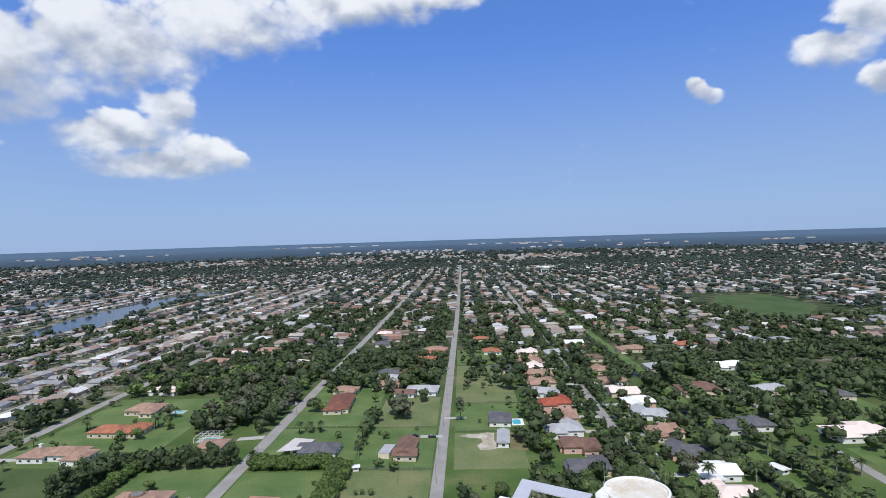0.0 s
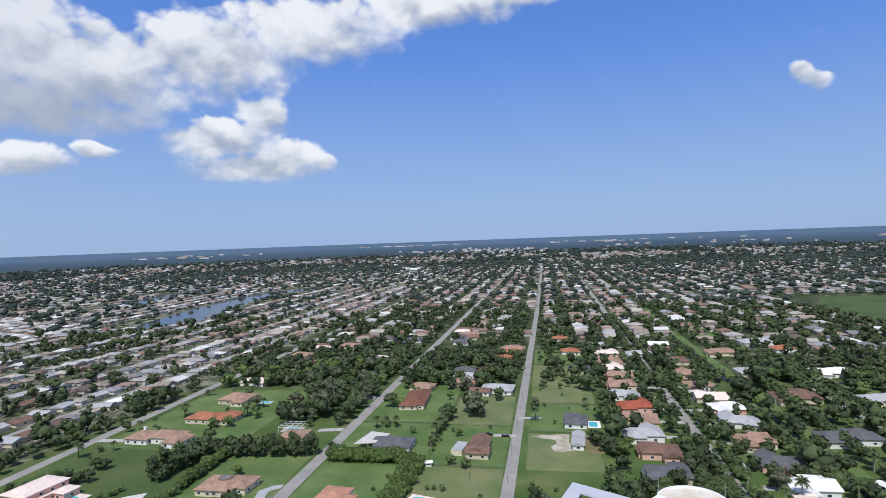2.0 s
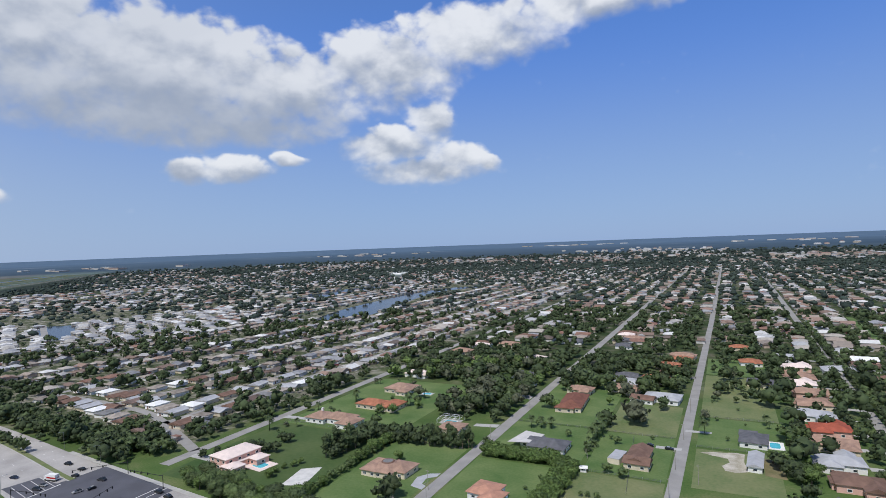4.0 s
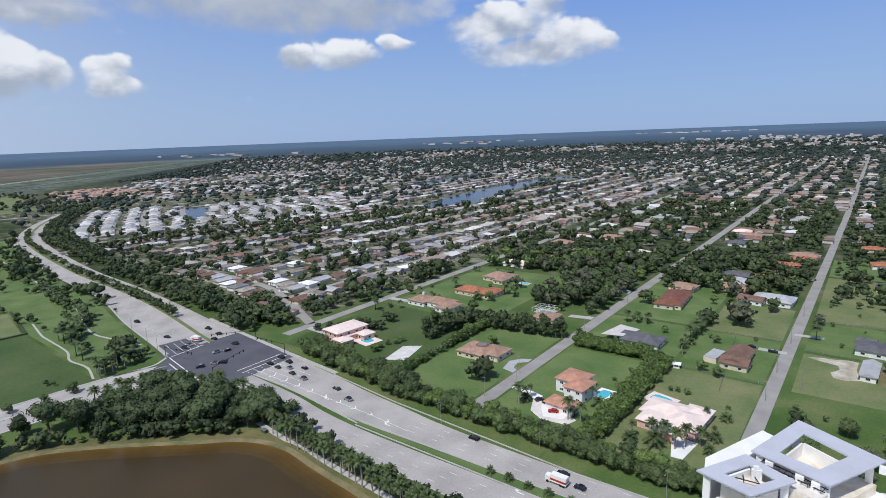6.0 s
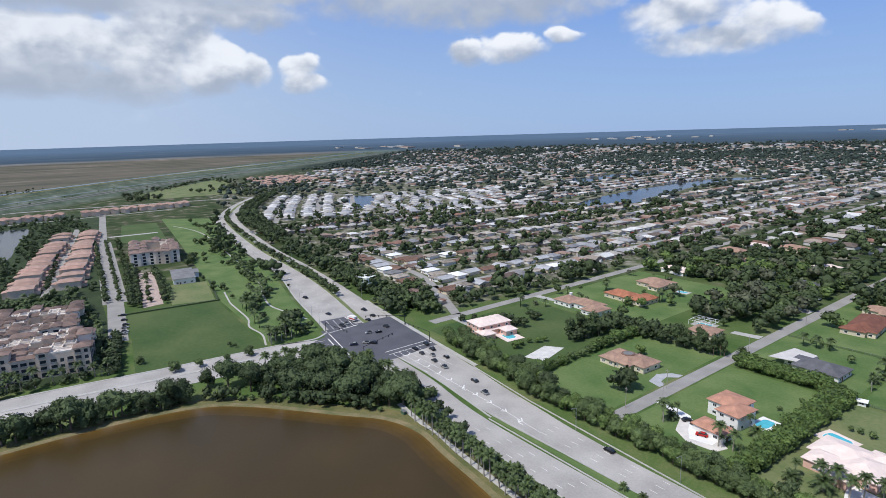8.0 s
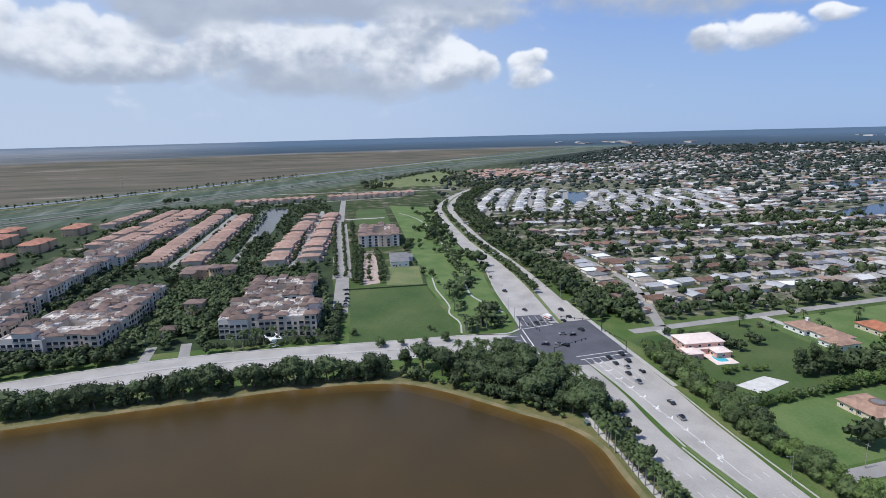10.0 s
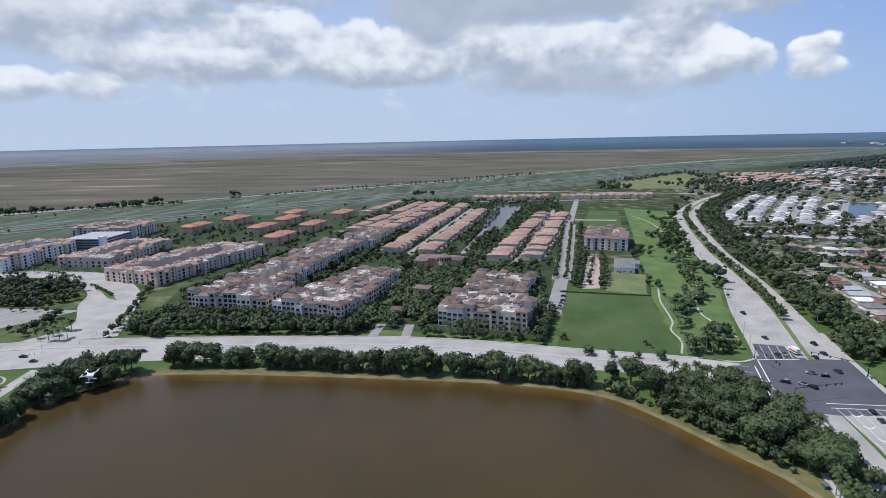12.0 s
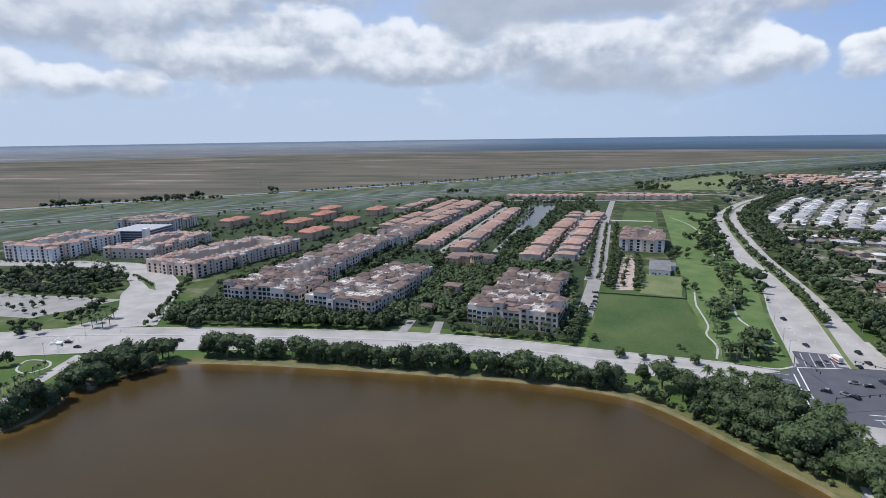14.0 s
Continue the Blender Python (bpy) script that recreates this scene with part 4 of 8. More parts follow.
FRAME_ME = shared("window_frame", Geo().box(-0.95, 0, -0.7, -0.8, 0.08, 0.7).box(0.8, 0, -0.7, 0.95, 0.08, 0.7).box(-0.8, 0, 0.55, 0.8, 0.08, 0.7).box(-0.8, 0, -0.7, 0.8, 0.08, -0.55).box(-0.04, 0, -0.55, 0.04, 0.07, 0.55), WHITE)
PANE_ME = shared("pane", Geo().box(-0.8, -0.02, -0.55, 0.8, 0.04, 0.55), GLASS)
DOOR_ME = shared("door", Geo().box(-0.5, -0.02, 0, 0.5, 0.06, 2.1).box(-0.62, -0.02, 0, -0.5, 0.1, 2.2).box(0.5, -0.02, 0, 0.62, 0.1, 2.2), BROWNROOF)
WINDOW_ME = Geo().box(-0.95, 0, -0.7, -0.8, 0.08, 0.7).box(0.8, 0, -0.7, 0.95, 0.08, 0.7).box(-0.8, 0, 0.55, 0.8, 0.08, 0.7).box(-0.8, 0, -0.7, 0.8, 0.08, -0.55).box(-0.8, -0.02, -0.55, 0.8, 0.04, 0.55).mesh("window", WHITE, GLASS)
for f in list(WINDOW_ME.polygons)[-6:]:
    f.material_index = 1
GARAGE_ME = shared("garage_door", Geo().box(-2.4, -0.02, 0, 2.4, 0.05, 2.2).box(-2.4, 0.05, 0.5, 2.4, 0.07, 0.55).box(-2.4, 0.05, 1.05, 2.4, 0.07, 1.1).box(-2.4, 0.05, 1.6, 2.4, 0.07, 1.65), WHITE)


def fix(name, me, parent, x, y, z, turn, scale=(1, 1, 1)):
    ob = new(name, me)
    ob.parent = parent
    ob.matrix_basis = Matrix.LocRotScale((x, y, z), Euler((0, 0, radians(turn))), scale)
    return ob


def faces_of(x, y, w, d):
    """The four outer faces of a wing: middle, turn and length."""
    return [((x, y - d / 2), 180, w), ((x + w / 2, y), -90, d), ((x, y + d / 2), 0, w), ((x - w / 2, y), 90, d)]


def windows_on(parent, x, y, w, d, floors, gap=4.2, skip=(), fine=True):
    for k, ((fx, fy), turn, length) in enumerate(faces_of(x, y, w, d)):
        if k in skip:
            continue
        n = max(1, int(length / gap))
        c, s = math.cos(radians(turn)), math.sin(radians(turn))
        for f in floors:
            for i in range(n):
                u = (i + 0.5 - n / 2) * length / n
                win = fix("window", FRAME_ME if fine else WINDOW_ME, parent, fx + u * c, fy + u * s, f, turn)
                if fine:
                    fix("pane", PANE_ME, win, 0, 0, 0, 0)


def house(name, label, x, y, turn, wings, wall, roof, garage=None, chimney=None, group="", gap=4.5, door=(1, 0.2), fine=True, skip=()):
    """wings: middle x, y, width, depth, height, rise of the roof, gabled or hipped."""
    h = base(name, label, "house", x, y, 0.0, turn, group)
    fine = fine and math.hypot(x, y) < 300
    for k, (wx, wy, w, d, hh, rise, gable) in enumerate(wings):
        g = Geo().box(wx - w / 2, wy - d / 2, -0.1, wx + w / 2, wy + d / 2, hh)
        if gable:
            if w >= d:
                for sx in (-1, 1):
                    e = wx + sx * (w / 2 - 0.1)
                    g.add([(e, wy - d / 2, hh), (e, wy + d / 2, hh), (e, wy, hh + rise * 0.95), (e + sx * 0.1, wy - d / 2, hh), (e + sx * 0.1, wy + d / 2, hh), (e + sx * 0.1, wy, hh + rise * 0.95)],
                          [(0, 1, 2), (5, 4, 3), (0, 2, 5, 3), (2, 1, 4, 5)])
            else:
                for sy in (-1, 1):
                    e = wy + sy * (d / 2 - 0.1)
                    g.add([(wx - w / 2, e, hh), (wx + w / 2, e, hh), (wx, e, hh + rise * 0.95), (wx - w / 2, e + sy * 0.1, hh), (wx + w / 2, e + sy * 0.1, hh), (wx, e + sy * 0.1, hh + rise * 0.95)],
                          [(0, 1, 2), (5, 4, 3), (0, 2, 5, 3), (2, 1, 4, 5)])
        part("wall", g, wall, h)
        part("roof", Geo().hip(wx - w / 2, wy - d / 2, wx + w / 2, wy + d / 2, hh, rise, 0.7, gable), roof, h)
        windows_on(h, wx, wy, w, d, [1.5] if hh < 5 else [1.5, hh - 1.5], gap, skip, fine)
    (wx, wy, w, d, *_), (side, at) = wings[0], door
    (fx, fy), ft, length = faces_of(wx, wy, w, d)[side]
    fix("door", DOOR_ME, h, fx + at * length * math.cos(radians(ft)), fy + at * length * math.sin(radians(ft)), 0, ft)
    if garage:
        fix("garage_door", GARAGE_ME, h, garage[0], garage[1], 0, garage[2])
    if chimney:
        part("chimney", Geo().box(chimney[0] - 0.8, chimney[1] - 0.6, 2, chimney[0] + 0.8, chimney[1] + 0.6, 6.4).box(chimney[0] - 1, chimney[1] - 0.8, 6.4, chimney[0] + 1, chimney[1] + 0.8, 6.7), WHITE, h)
    block_rect(x, y, 4 + max(w[2] + abs(w[0]) for w in wings), 4 + max(w[3] + abs(w[1]) for w in wings), turn)
    return h


def slab(name, pts, z, material, label, category, thick=0.12):
    return setting(name, Geo().prism(pts, z - thick, z), material, label, category)


def pool(x, y, w, d, turn=0, deck=3.0, deck_mat=None):
    """A swimming pool: a rounded water sheet in a pale deck with a coping."""
    p = base("swimming_pool", "turquoise swimming pool in a pale paved deck", "pool", x, y, 0, turn)
    part("deck", Geo().box(-w / 2 - deck, -d / 2 - deck, 0, w / 2 + deck, d / 2 + deck, 0.16), deck_mat or CONCRETE, p)
    pts = [(w / 2 * math.copysign(abs(math.cos(a)) ** 0.5, math.cos(a)), d / 2 * math.copysign(abs(math.sin(a)) ** 0.5, math.sin(a))) for a in (k * math.tau / 20 for k in range(20))]
    part("coping", Geo().prism([(a * 1.07, b * 1.07) for a, b in pts], 0.1, 0.20), WHITE, p)
    part("water", Geo().prism(pts, 0.12, 0.215), POOL, p, "turquoise pool water")
    block_rect(x, y, w + 2 * deck, d + 2 * deck, turn)
    return p


# ---- lawns of the estate ----
for k, (x0, y0, x1, y1, m) in enumerate(((-258, 200, -174, 291, FIELD), (-166, 196, -122, 290, LAWN), (-112, 190, -70, 281, LAWN), (-61, 186, -18, 281, LAWN_DRY), (-112, 289, -60, 347, LAWN), (-57, 283, -18, 345, LAWN),
                                         (-57, 347, -18, 410, LAWN_DRY), (-112, 350, -60, 470, LAWN), (-258, 293, -174, 420, LAWN), (-7, 281, 31, 334, LAWN_DRY), (-7, 394, 36, 511, LAWN_DRY), (-7, 338, 38, 392, LAWN),
                                         (196, 340, 262, 440, LAWN), (196, 250, 240, 300, LAWN), (-7, 515, 40, 580, LAWN), (160, 640, 196, 760, LAWN))):
    slab("lawn_%d" % (k + 1), [(x0, y0), (x1, y0), (x1, y1), (x0, y1)], 0.03 + 0.004 * (k % 3), m, "mown garden grass around a house, green with dry patches", "lawn", 0.02)
slab("lawn_far_field", [(386, 760), (440, 745), (520, 850), (530, 1020), (443, 1015), (380, 880)], 0.06, FIELD, "large open green field among trees", "lawn")

# ---- estate houses ----
house("pink_house", "two-storey pink rendered house with a pale hipped roof", -229, 224, -8, [(-4, 3, 14, 22, 6.0, 1.8, False), (6, -6, 9, 8, 3.2, 1.2, False), (7, 9, 8, 8, 3.2, 1.2, False), (3.6, 2, 1.6, 12, 3.2, 0.2, False)], PINK, PINKROOF, door=(3, 0.1))
pool(-216.5, 229, 8, 6, -8, 3.2, PINKROOF)
slab("paved_court", [(-188, 213), (-192, 233), (-183, 239), (-177, 217)], 0.15, mat("pale_court_concrete", (0.62, 0.6, 0.56), 0.85, 0.12, 0.3, 4), "bare pale concrete court on a lawn", "court")
house("cream_house", "long cream bungalow with tan tiled hip roofs and a white chimney", -223, 304, -3, [(-13, 1, 15, 15, 3.2, 2.6, False), (2, 3, 20, 13, 3.4, 2.8, False), (13, -2, 12, 15, 3.2, 2.6, False)], WHITE, TANROOF, chimney=(-15.5, 5))
house("orange_roof_house", "long bungalow with a bright orange-red tiled roof", -213, 343, -4, [(-6, 0, 22, 14, 3.2, 2.8, False), (9, 2, 12, 18, 3.2, 2.8, False)], CREAM, TERRA)
house("tan_roof_house", "beige bungalow with a broad tan tiled hip roof", -222, 389, -4, [(0, 0, 22, 18, 3.2, 3.2, False), (7, -9, 9, 9, 3.0, 2.0, False)], CREAM, TANROOF)
pool(-199, 387, 7, 4, 0, 1.5)
hexa = house("hip_roof_house", "bungalow with a tan tiled roof folded round a small court", -145, 246, -3, [(-7, 3, 12, 9, 3.0, 2.2, False), (-8, -4, 9, 9, 3.0, 2.0, False), (5, 2, 12, 13, 3.2, 2.6, False), (0, -4, 10, 8, 3.0, 1.9, False)], CREAM, TANROOF)
part("rotunda_roof", Geo().tube((-2, 0.5, 3.2), (-2, 0.5, 5.4), 8.2, 3.4, 12), TANROOF, hexa, "many-sided tan tiled roof over the hall")
part("skylight_rim", Geo().tube((-2, 0.5, 5.2), (-2, 0.5, 5.75), 3.5, 3.3, 20), BROWNROOF, hexa, "dark round rim of a skylight")
part("skylight", Geo().tube((-2, 0.5, 5.3), (-2, 0.5, 5.8), 2.7, 2.5, 20), MIDGREY, hexa, "grey glazed skylight")
house("screened_pool_house", "tan-roofed bungalow beside a screened pool cage", -145, 319, 0, [(2, -4, 14, 14, 3.0, 2.6, False)], CREAM, TANROOF)
house("two_storey_house", "white two-storey house with terracotta tiled roofs and a garage wing", -86, 231, -6, [(-2, 2, 12, 13, 6.2, 2.0, False), (4, -4, 9, 12, 6.2, 1.9, False), (-8.5, 5, 5, 7, 3.2, 0.9, False)], WHITE, PINKTERRA, door=(0, 0.0))
house("garage_wing", "white triple garage with a terracotta hip roof", -84, 212.5, -6, [(0, 0, 13, 8, 3.0, 1.9, False)], WHITE, PINKTERRA, garage=(-3, -4.02, 180))
pool(-74.5, 235, 5, 8, -6, 1.6, WHITE)
TERRACEPALE = mat("weathered_white_roof", (0.58, 0.55, 0.52), 0.8, 0.1, 0.3, 3)
house("dark_grey_house", "low house with a dark grey shingled hip roof", -83, 306, -2, [(3, 0, 20, 15, 3.0, 3.0, False), (-8, 4, 10, 12, 3.0, 0.5, False)], WHITE, GREYROOF)
slab("white_terrace", [(-102, 300), (-88, 303), (-86, 318), (-98, 321)], 3.55, TERRACEPALE, "flat white terrace roof beside a grey roof", "terrace", 0.2)
house("brown_red_house", "long bungalow with a brown-red tiled gable roof", -87, 393, 3, [(0, 0, 15, 34, 3.2, 3.4, False), (-3, -15, 12, 8, 3.0, 2.2, False)], CREAM, BROWNRED)
house("brown_gable_house", "cream bungalow with brown shingled gables", -35, 304, -3, [(2, 2, 10, 23, 3.0, 2.3, True), (3, -7, 12, 9, 3.0, 2.2, True)], CREAM, BROWNROOF)
slab("carport_roof", [(-47, 297), (-41, 296), (-39, 309), (-45, 310)], 3.0, LIGHTGREY, "flat pale grey carport roof", "carport", 0.25)
slab("carport_floor", [(-47, 297), (-41, 296), (-39, 309), (-45, 310)], 2.7, CREAM, "cream walls of a carport", "carport", 2.8)
house("pale_roof_house", "sprawling pink house with a many-angled pale pink tiled roof", -43, 227, -5, [(-2, 2, 18, 14, 3.4, 2.2, False), (6, -3, 13, 15, 3.4, 2.2, False), (-5, -8, 8, 10, 3.4, 1.7, False), (2, -12, 8, 9, 3.2, 1.6, False), (8, 7, 9, 9, 3.3, 1.7, False)], PINK, PINKROOF)
pool(-52, 243.5, 9, 6, -15, 1.8, PINKROOF)
house("red_roof_house", "bungalow with a red tiled roof half hidden by trees", -42, 475, -10, [(0, 0, 22, 13, 3.2, 2.8, False)], CREAM, TERRA)
house("grey_cottage", "small grey-roofed cottage among trees", -44, 416, -10, [(0, 0, 15, 10, 2.9, 2.0, True)], WHITE, BROWNROOF)
house("blue_grey_house", "white bungalow with a blue-grey roof beside a pool", 21, 352, -4, [(0, 0, 13, 17, 3.0, 2.3, False), (-3, 8, 8, 8, 2.8, 1.6, True)], WHITE, GREYROOF)
pool(31, 352, 5, 9, 0, 1.8, WHITE)
house("grey_outbuilding", "long grey-roofed outbuilding beside bare white gravel", 20.5, 319, -4, [(0, 0, 6, 20, 2.8, 1.3, True)], WHITE, LIGHTGREY)
slab("gravel_patch", [(-5, 329), (1, 331.5), (7, 332), (12, 334), (16, 333), (15.5, 322), (17, 309), (12, 306), (7, 307), (5.5, 313), (9, 319), (8, 324), (1, 326)], 0.06, mat("white_sandy_gravel", (0.58, 0.53, 0.45), 0.95, 0.2, 0.2, 1.5, other=(0.3, 0.27, 0.19)), "bare patch of white gravel on a dry lot", "gravel", 0.02)
slab("bare_earth", [(24, 330), (32, 330), (33, 305), (24, 307)], 0.06, BANK, "bare brown earth beside an outbuilding", "earth", 0.02)

ROW_COLOURS = {276: GREYROOF, 305: BROWNROOF, 330: LIGHTGREY, 357: TANROOF, 383: REDROOF, 409: LIGHTGREY, 436: TANROOF, 465: TANROOF, 490: PINKROOF, 514: TANROOF, 550: PINKROOF, 590: LIGHTGREY}
for k, (y, m) in enumerate(ROW_COLOURS.items()):
    house("row_house", "detached %s house in a close row" % ("red-roofed" if m is REDROOF else "pale-roofed" if m in (LIGHTGREY, PINKROOF) else "tan or brown tiled"), 58.5 + 2 * math.sin(k * 2.1), y, (k * 37) % 5 - 2,
          [(0, 0, 19, 13, 3.6, 2.3, k % 4 == 3), (5.5 - k % 3, (-1) ** k * 6, 8, 10, 3.5, 1.9, k % 3 > 0), (-5 + k % 2, (-1) ** (k + 1) * 5, 9, 9, 3.4, 1.8, k % 3 == 0), (-8, 0, 6, 8, 2.9, 0.5, False)], (CREAM, PINK, WHITE)[k % 3], m, garage=(9.55, 2, -90), group="row of houses by the street", gap=8, fine=False, skip=(2,))
ROW_TWO = {244: PINKROOF, 268: WHITE, 293: GREYROOF, 324: TANROOF, 356: LIGHTGREY, 382: WHITE, 407: PINKROOF, 437: TANROOF, 472: TANROOF, 519: BROWNROOF, 566: BROWNROOF, 593: WHITE}
for k, (y, m) in enumerate(ROW_TWO.items()):
    house("row_house", "detached %s house in a row by the canal" % ("white-roofed" if m is WHITE else "pale-roofed" if m in (LIGHTGREY, PINKROOF) else "brown or tan tiled"), 113 + 2 * math.sin(k * 1.7), y, (k * 53) % 7 - 3,
          [(0, 0, 19, 13, 3.4, 2.4, k % 5 == 1), (-5.5 + k % 3, (-1) ** k * 6.5, 8, 10, 3.3, 1.9, k % 3 > 0), (5 - k % 2, (-1) ** (k + 1) * 5.5, 9, 9, 3.2, 1.8, k % 3 == 0), (8, 1, 6, 8, 2.8, 0.5, False)], (CREAM, WHITE, PINK)[k % 3], m, garage=(-9.55, 2, 90), group="row of houses by the canal", gap=8, fine=False, skip=(2,))
for k, (x, y, w, d, m, lab) in enumerate(((217, 478, 34, 18, WHITE, "large house with a bright white roof"), (163, 481, 24, 18, LIGHTGREY, "house with a blue-grey hip roof near the canal"), (219, 572, 20, 14, TERRA, "terracotta-roofed villa on a court"),
                                          (161, 556, 26, 18, TANROOF, "house with a broad tan roof by the canal"), (207, 606, 30, 18, LIGHTGREY, "large pale grey roofed house"), (165, 410, 28, 22, BROWNROOF, "dark brown roofed house under trees"),
                                          (160, 332, 30, 16, GREYROOF, "dark slate-roofed house under trees"), (212, 404, 26, 16, LIGHTGREY, "grey-roofed villa on a green lot"), (213, 318, 32, 18, PINKROOF, "long house with a pale pink roof"),
                                          (246, 387, 22, 14, GREYROOF, "blue-grey roofed house in the woods"), (88, 548, 22, 16, LIGHTGREY, "pale grey roofed house at the street end"), (190, 236, 24, 16, GREYROOF, "dark-roofed house behind palms"))):
    house("villa", lab + " among trees", x, y, (k * 31) % 9 - 4, [(0, 0, w, d * 0.75, 3.4, 2.4, False), (w * 0.25, d * 0.42, w * 0.4, d * 0.6, 3.2, 2.0, False), (-w * 0.28, -d * 0.38, w * 0.36, d * 0.55, 3.3, 1.9, k % 3 == 0)], (WHITE, CREAM)[k % 2], m, gap=9, fine=False, skip=(2,))
WOODED = random.Random(44)
for k in range(34):
    x, y = WOODED.choice((-235, -205, -150, -90, -60, -30, 25)) + WOODED.uniform(-6, 6), 425 + 17 * (k % 17) + WOODED.uniform(-5, 5)
    if free(x, y) and free(x - 9, y) and free(x + 9, y):
        m = WOODED.choice((TANROOF, BROWNROOF, LIGHTGREY, GREYROOF, PINKROOF, TERRA))
        w, d = WOODED.uniform(16, 24), WOODED.uniform(11, 15)
        house("bungalow", "bungalow with a %s roof half hidden by trees" % {TANROOF: "tan tiled", BROWNROOF: "brown", LIGHTGREY: "pale grey", GREYROOF: "dark grey", PINKROOF: "pale pink", TERRA: "terracotta"}[m], x, y, WOODED.uniform(-8, 8),
              [(0, 0, w, d, 3.1, 2.4, False), (w * 0.3, -d * 0.5, w * 0.35, d * 0.5, 3.0, 1.7, k % 2 == 0)], (CREAM, WHITE)[k % 2], m, gap=8, fine=False, skip=(2, 3), group="bungalows under trees")
house("garden_shed", "small white garden shed with a pale roof", -56, 282, 10, [(0, 0, 3, 2.6, 2.0, 0.7, True)], WHITE, WHITE)
house("garden_shed", "small white shed beside a hedge", 147, 272, 20, [(0, 0, 4, 7, 2.3, 0.7, True)], WHITE, WHITE)

# screened pool cage
cage = base("pool_cage", "white aluminium pool enclosure with insect screens", "pool cage", -152, 331)
for k in range(5):
    part("rib", Geo().box(-7 + 3.5 * k - 0.1, -6, 0, -6.9 + 3.5 * k, -5.8, 3).box(-7 + 3.5 * k - 0.1, 5.8, 0, -6.9 + 3.5 * k, 6, 3).box(-7 + 3.5 * k - 0.1, -6, 3, -6.9 + 3.5 * k, 6, 3.15), WHITE, cage)
for k in range(4):
    part("rail", Geo().box(-7, -6 + 4 * k - 0.06, 3.0, 7.1, -5.94 + 4 * k, 3.14), WHITE, cage)
pool(-152, 331, 8, 5, 0, 2.5)

# small bungalows nearest to the estate
BUNGALOW_KINDS = []
DUSTROOF = mat("dusty_tan_shingles", (0.3, 0.26, 0.22), 0.9, 0.25, 0.3, 3.5, 0.3, jitter=0.25)
for k, m in enumerate((LIGHTGREY, DUSTROOF, BROWNROOF, WHITE, APTROOF, MIDGREY)):
    BUNGALOW_KINDS.append(house("bungalow", "small single-storey bungalow with a low %s roof" % ("pale grey", "dusty tan", "brown", "white", "faded clay", "weathered grey")[k], 0, -3000, 0,
                                [(0, 0, 13, 10.5, 2.7, 1.7, k % 2 == 0)], (CREAM, WHITE)[k % 2], m, gap=7, group="bungalows", fine=False, skip=(2, 3)))
# ---- apartment blocks and town houses ----
BAY_ME = shared("window", Geo().box(-0.85, -0.12, -0.95, 0.85, 0.02, 0.95), GLASS)
# a flush dark glass box for each loggia; no recess is cut into the wall
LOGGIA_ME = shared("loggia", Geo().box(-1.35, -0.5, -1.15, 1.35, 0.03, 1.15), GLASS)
RAIL_ME = shared("balcony_rail", Geo().box(-1.5, 0.03, -1.3, 1.5, 0.5, -1.15).box(-1.5, 0.44, -1.15, 1.5, 0.5, -0.3), METAL)


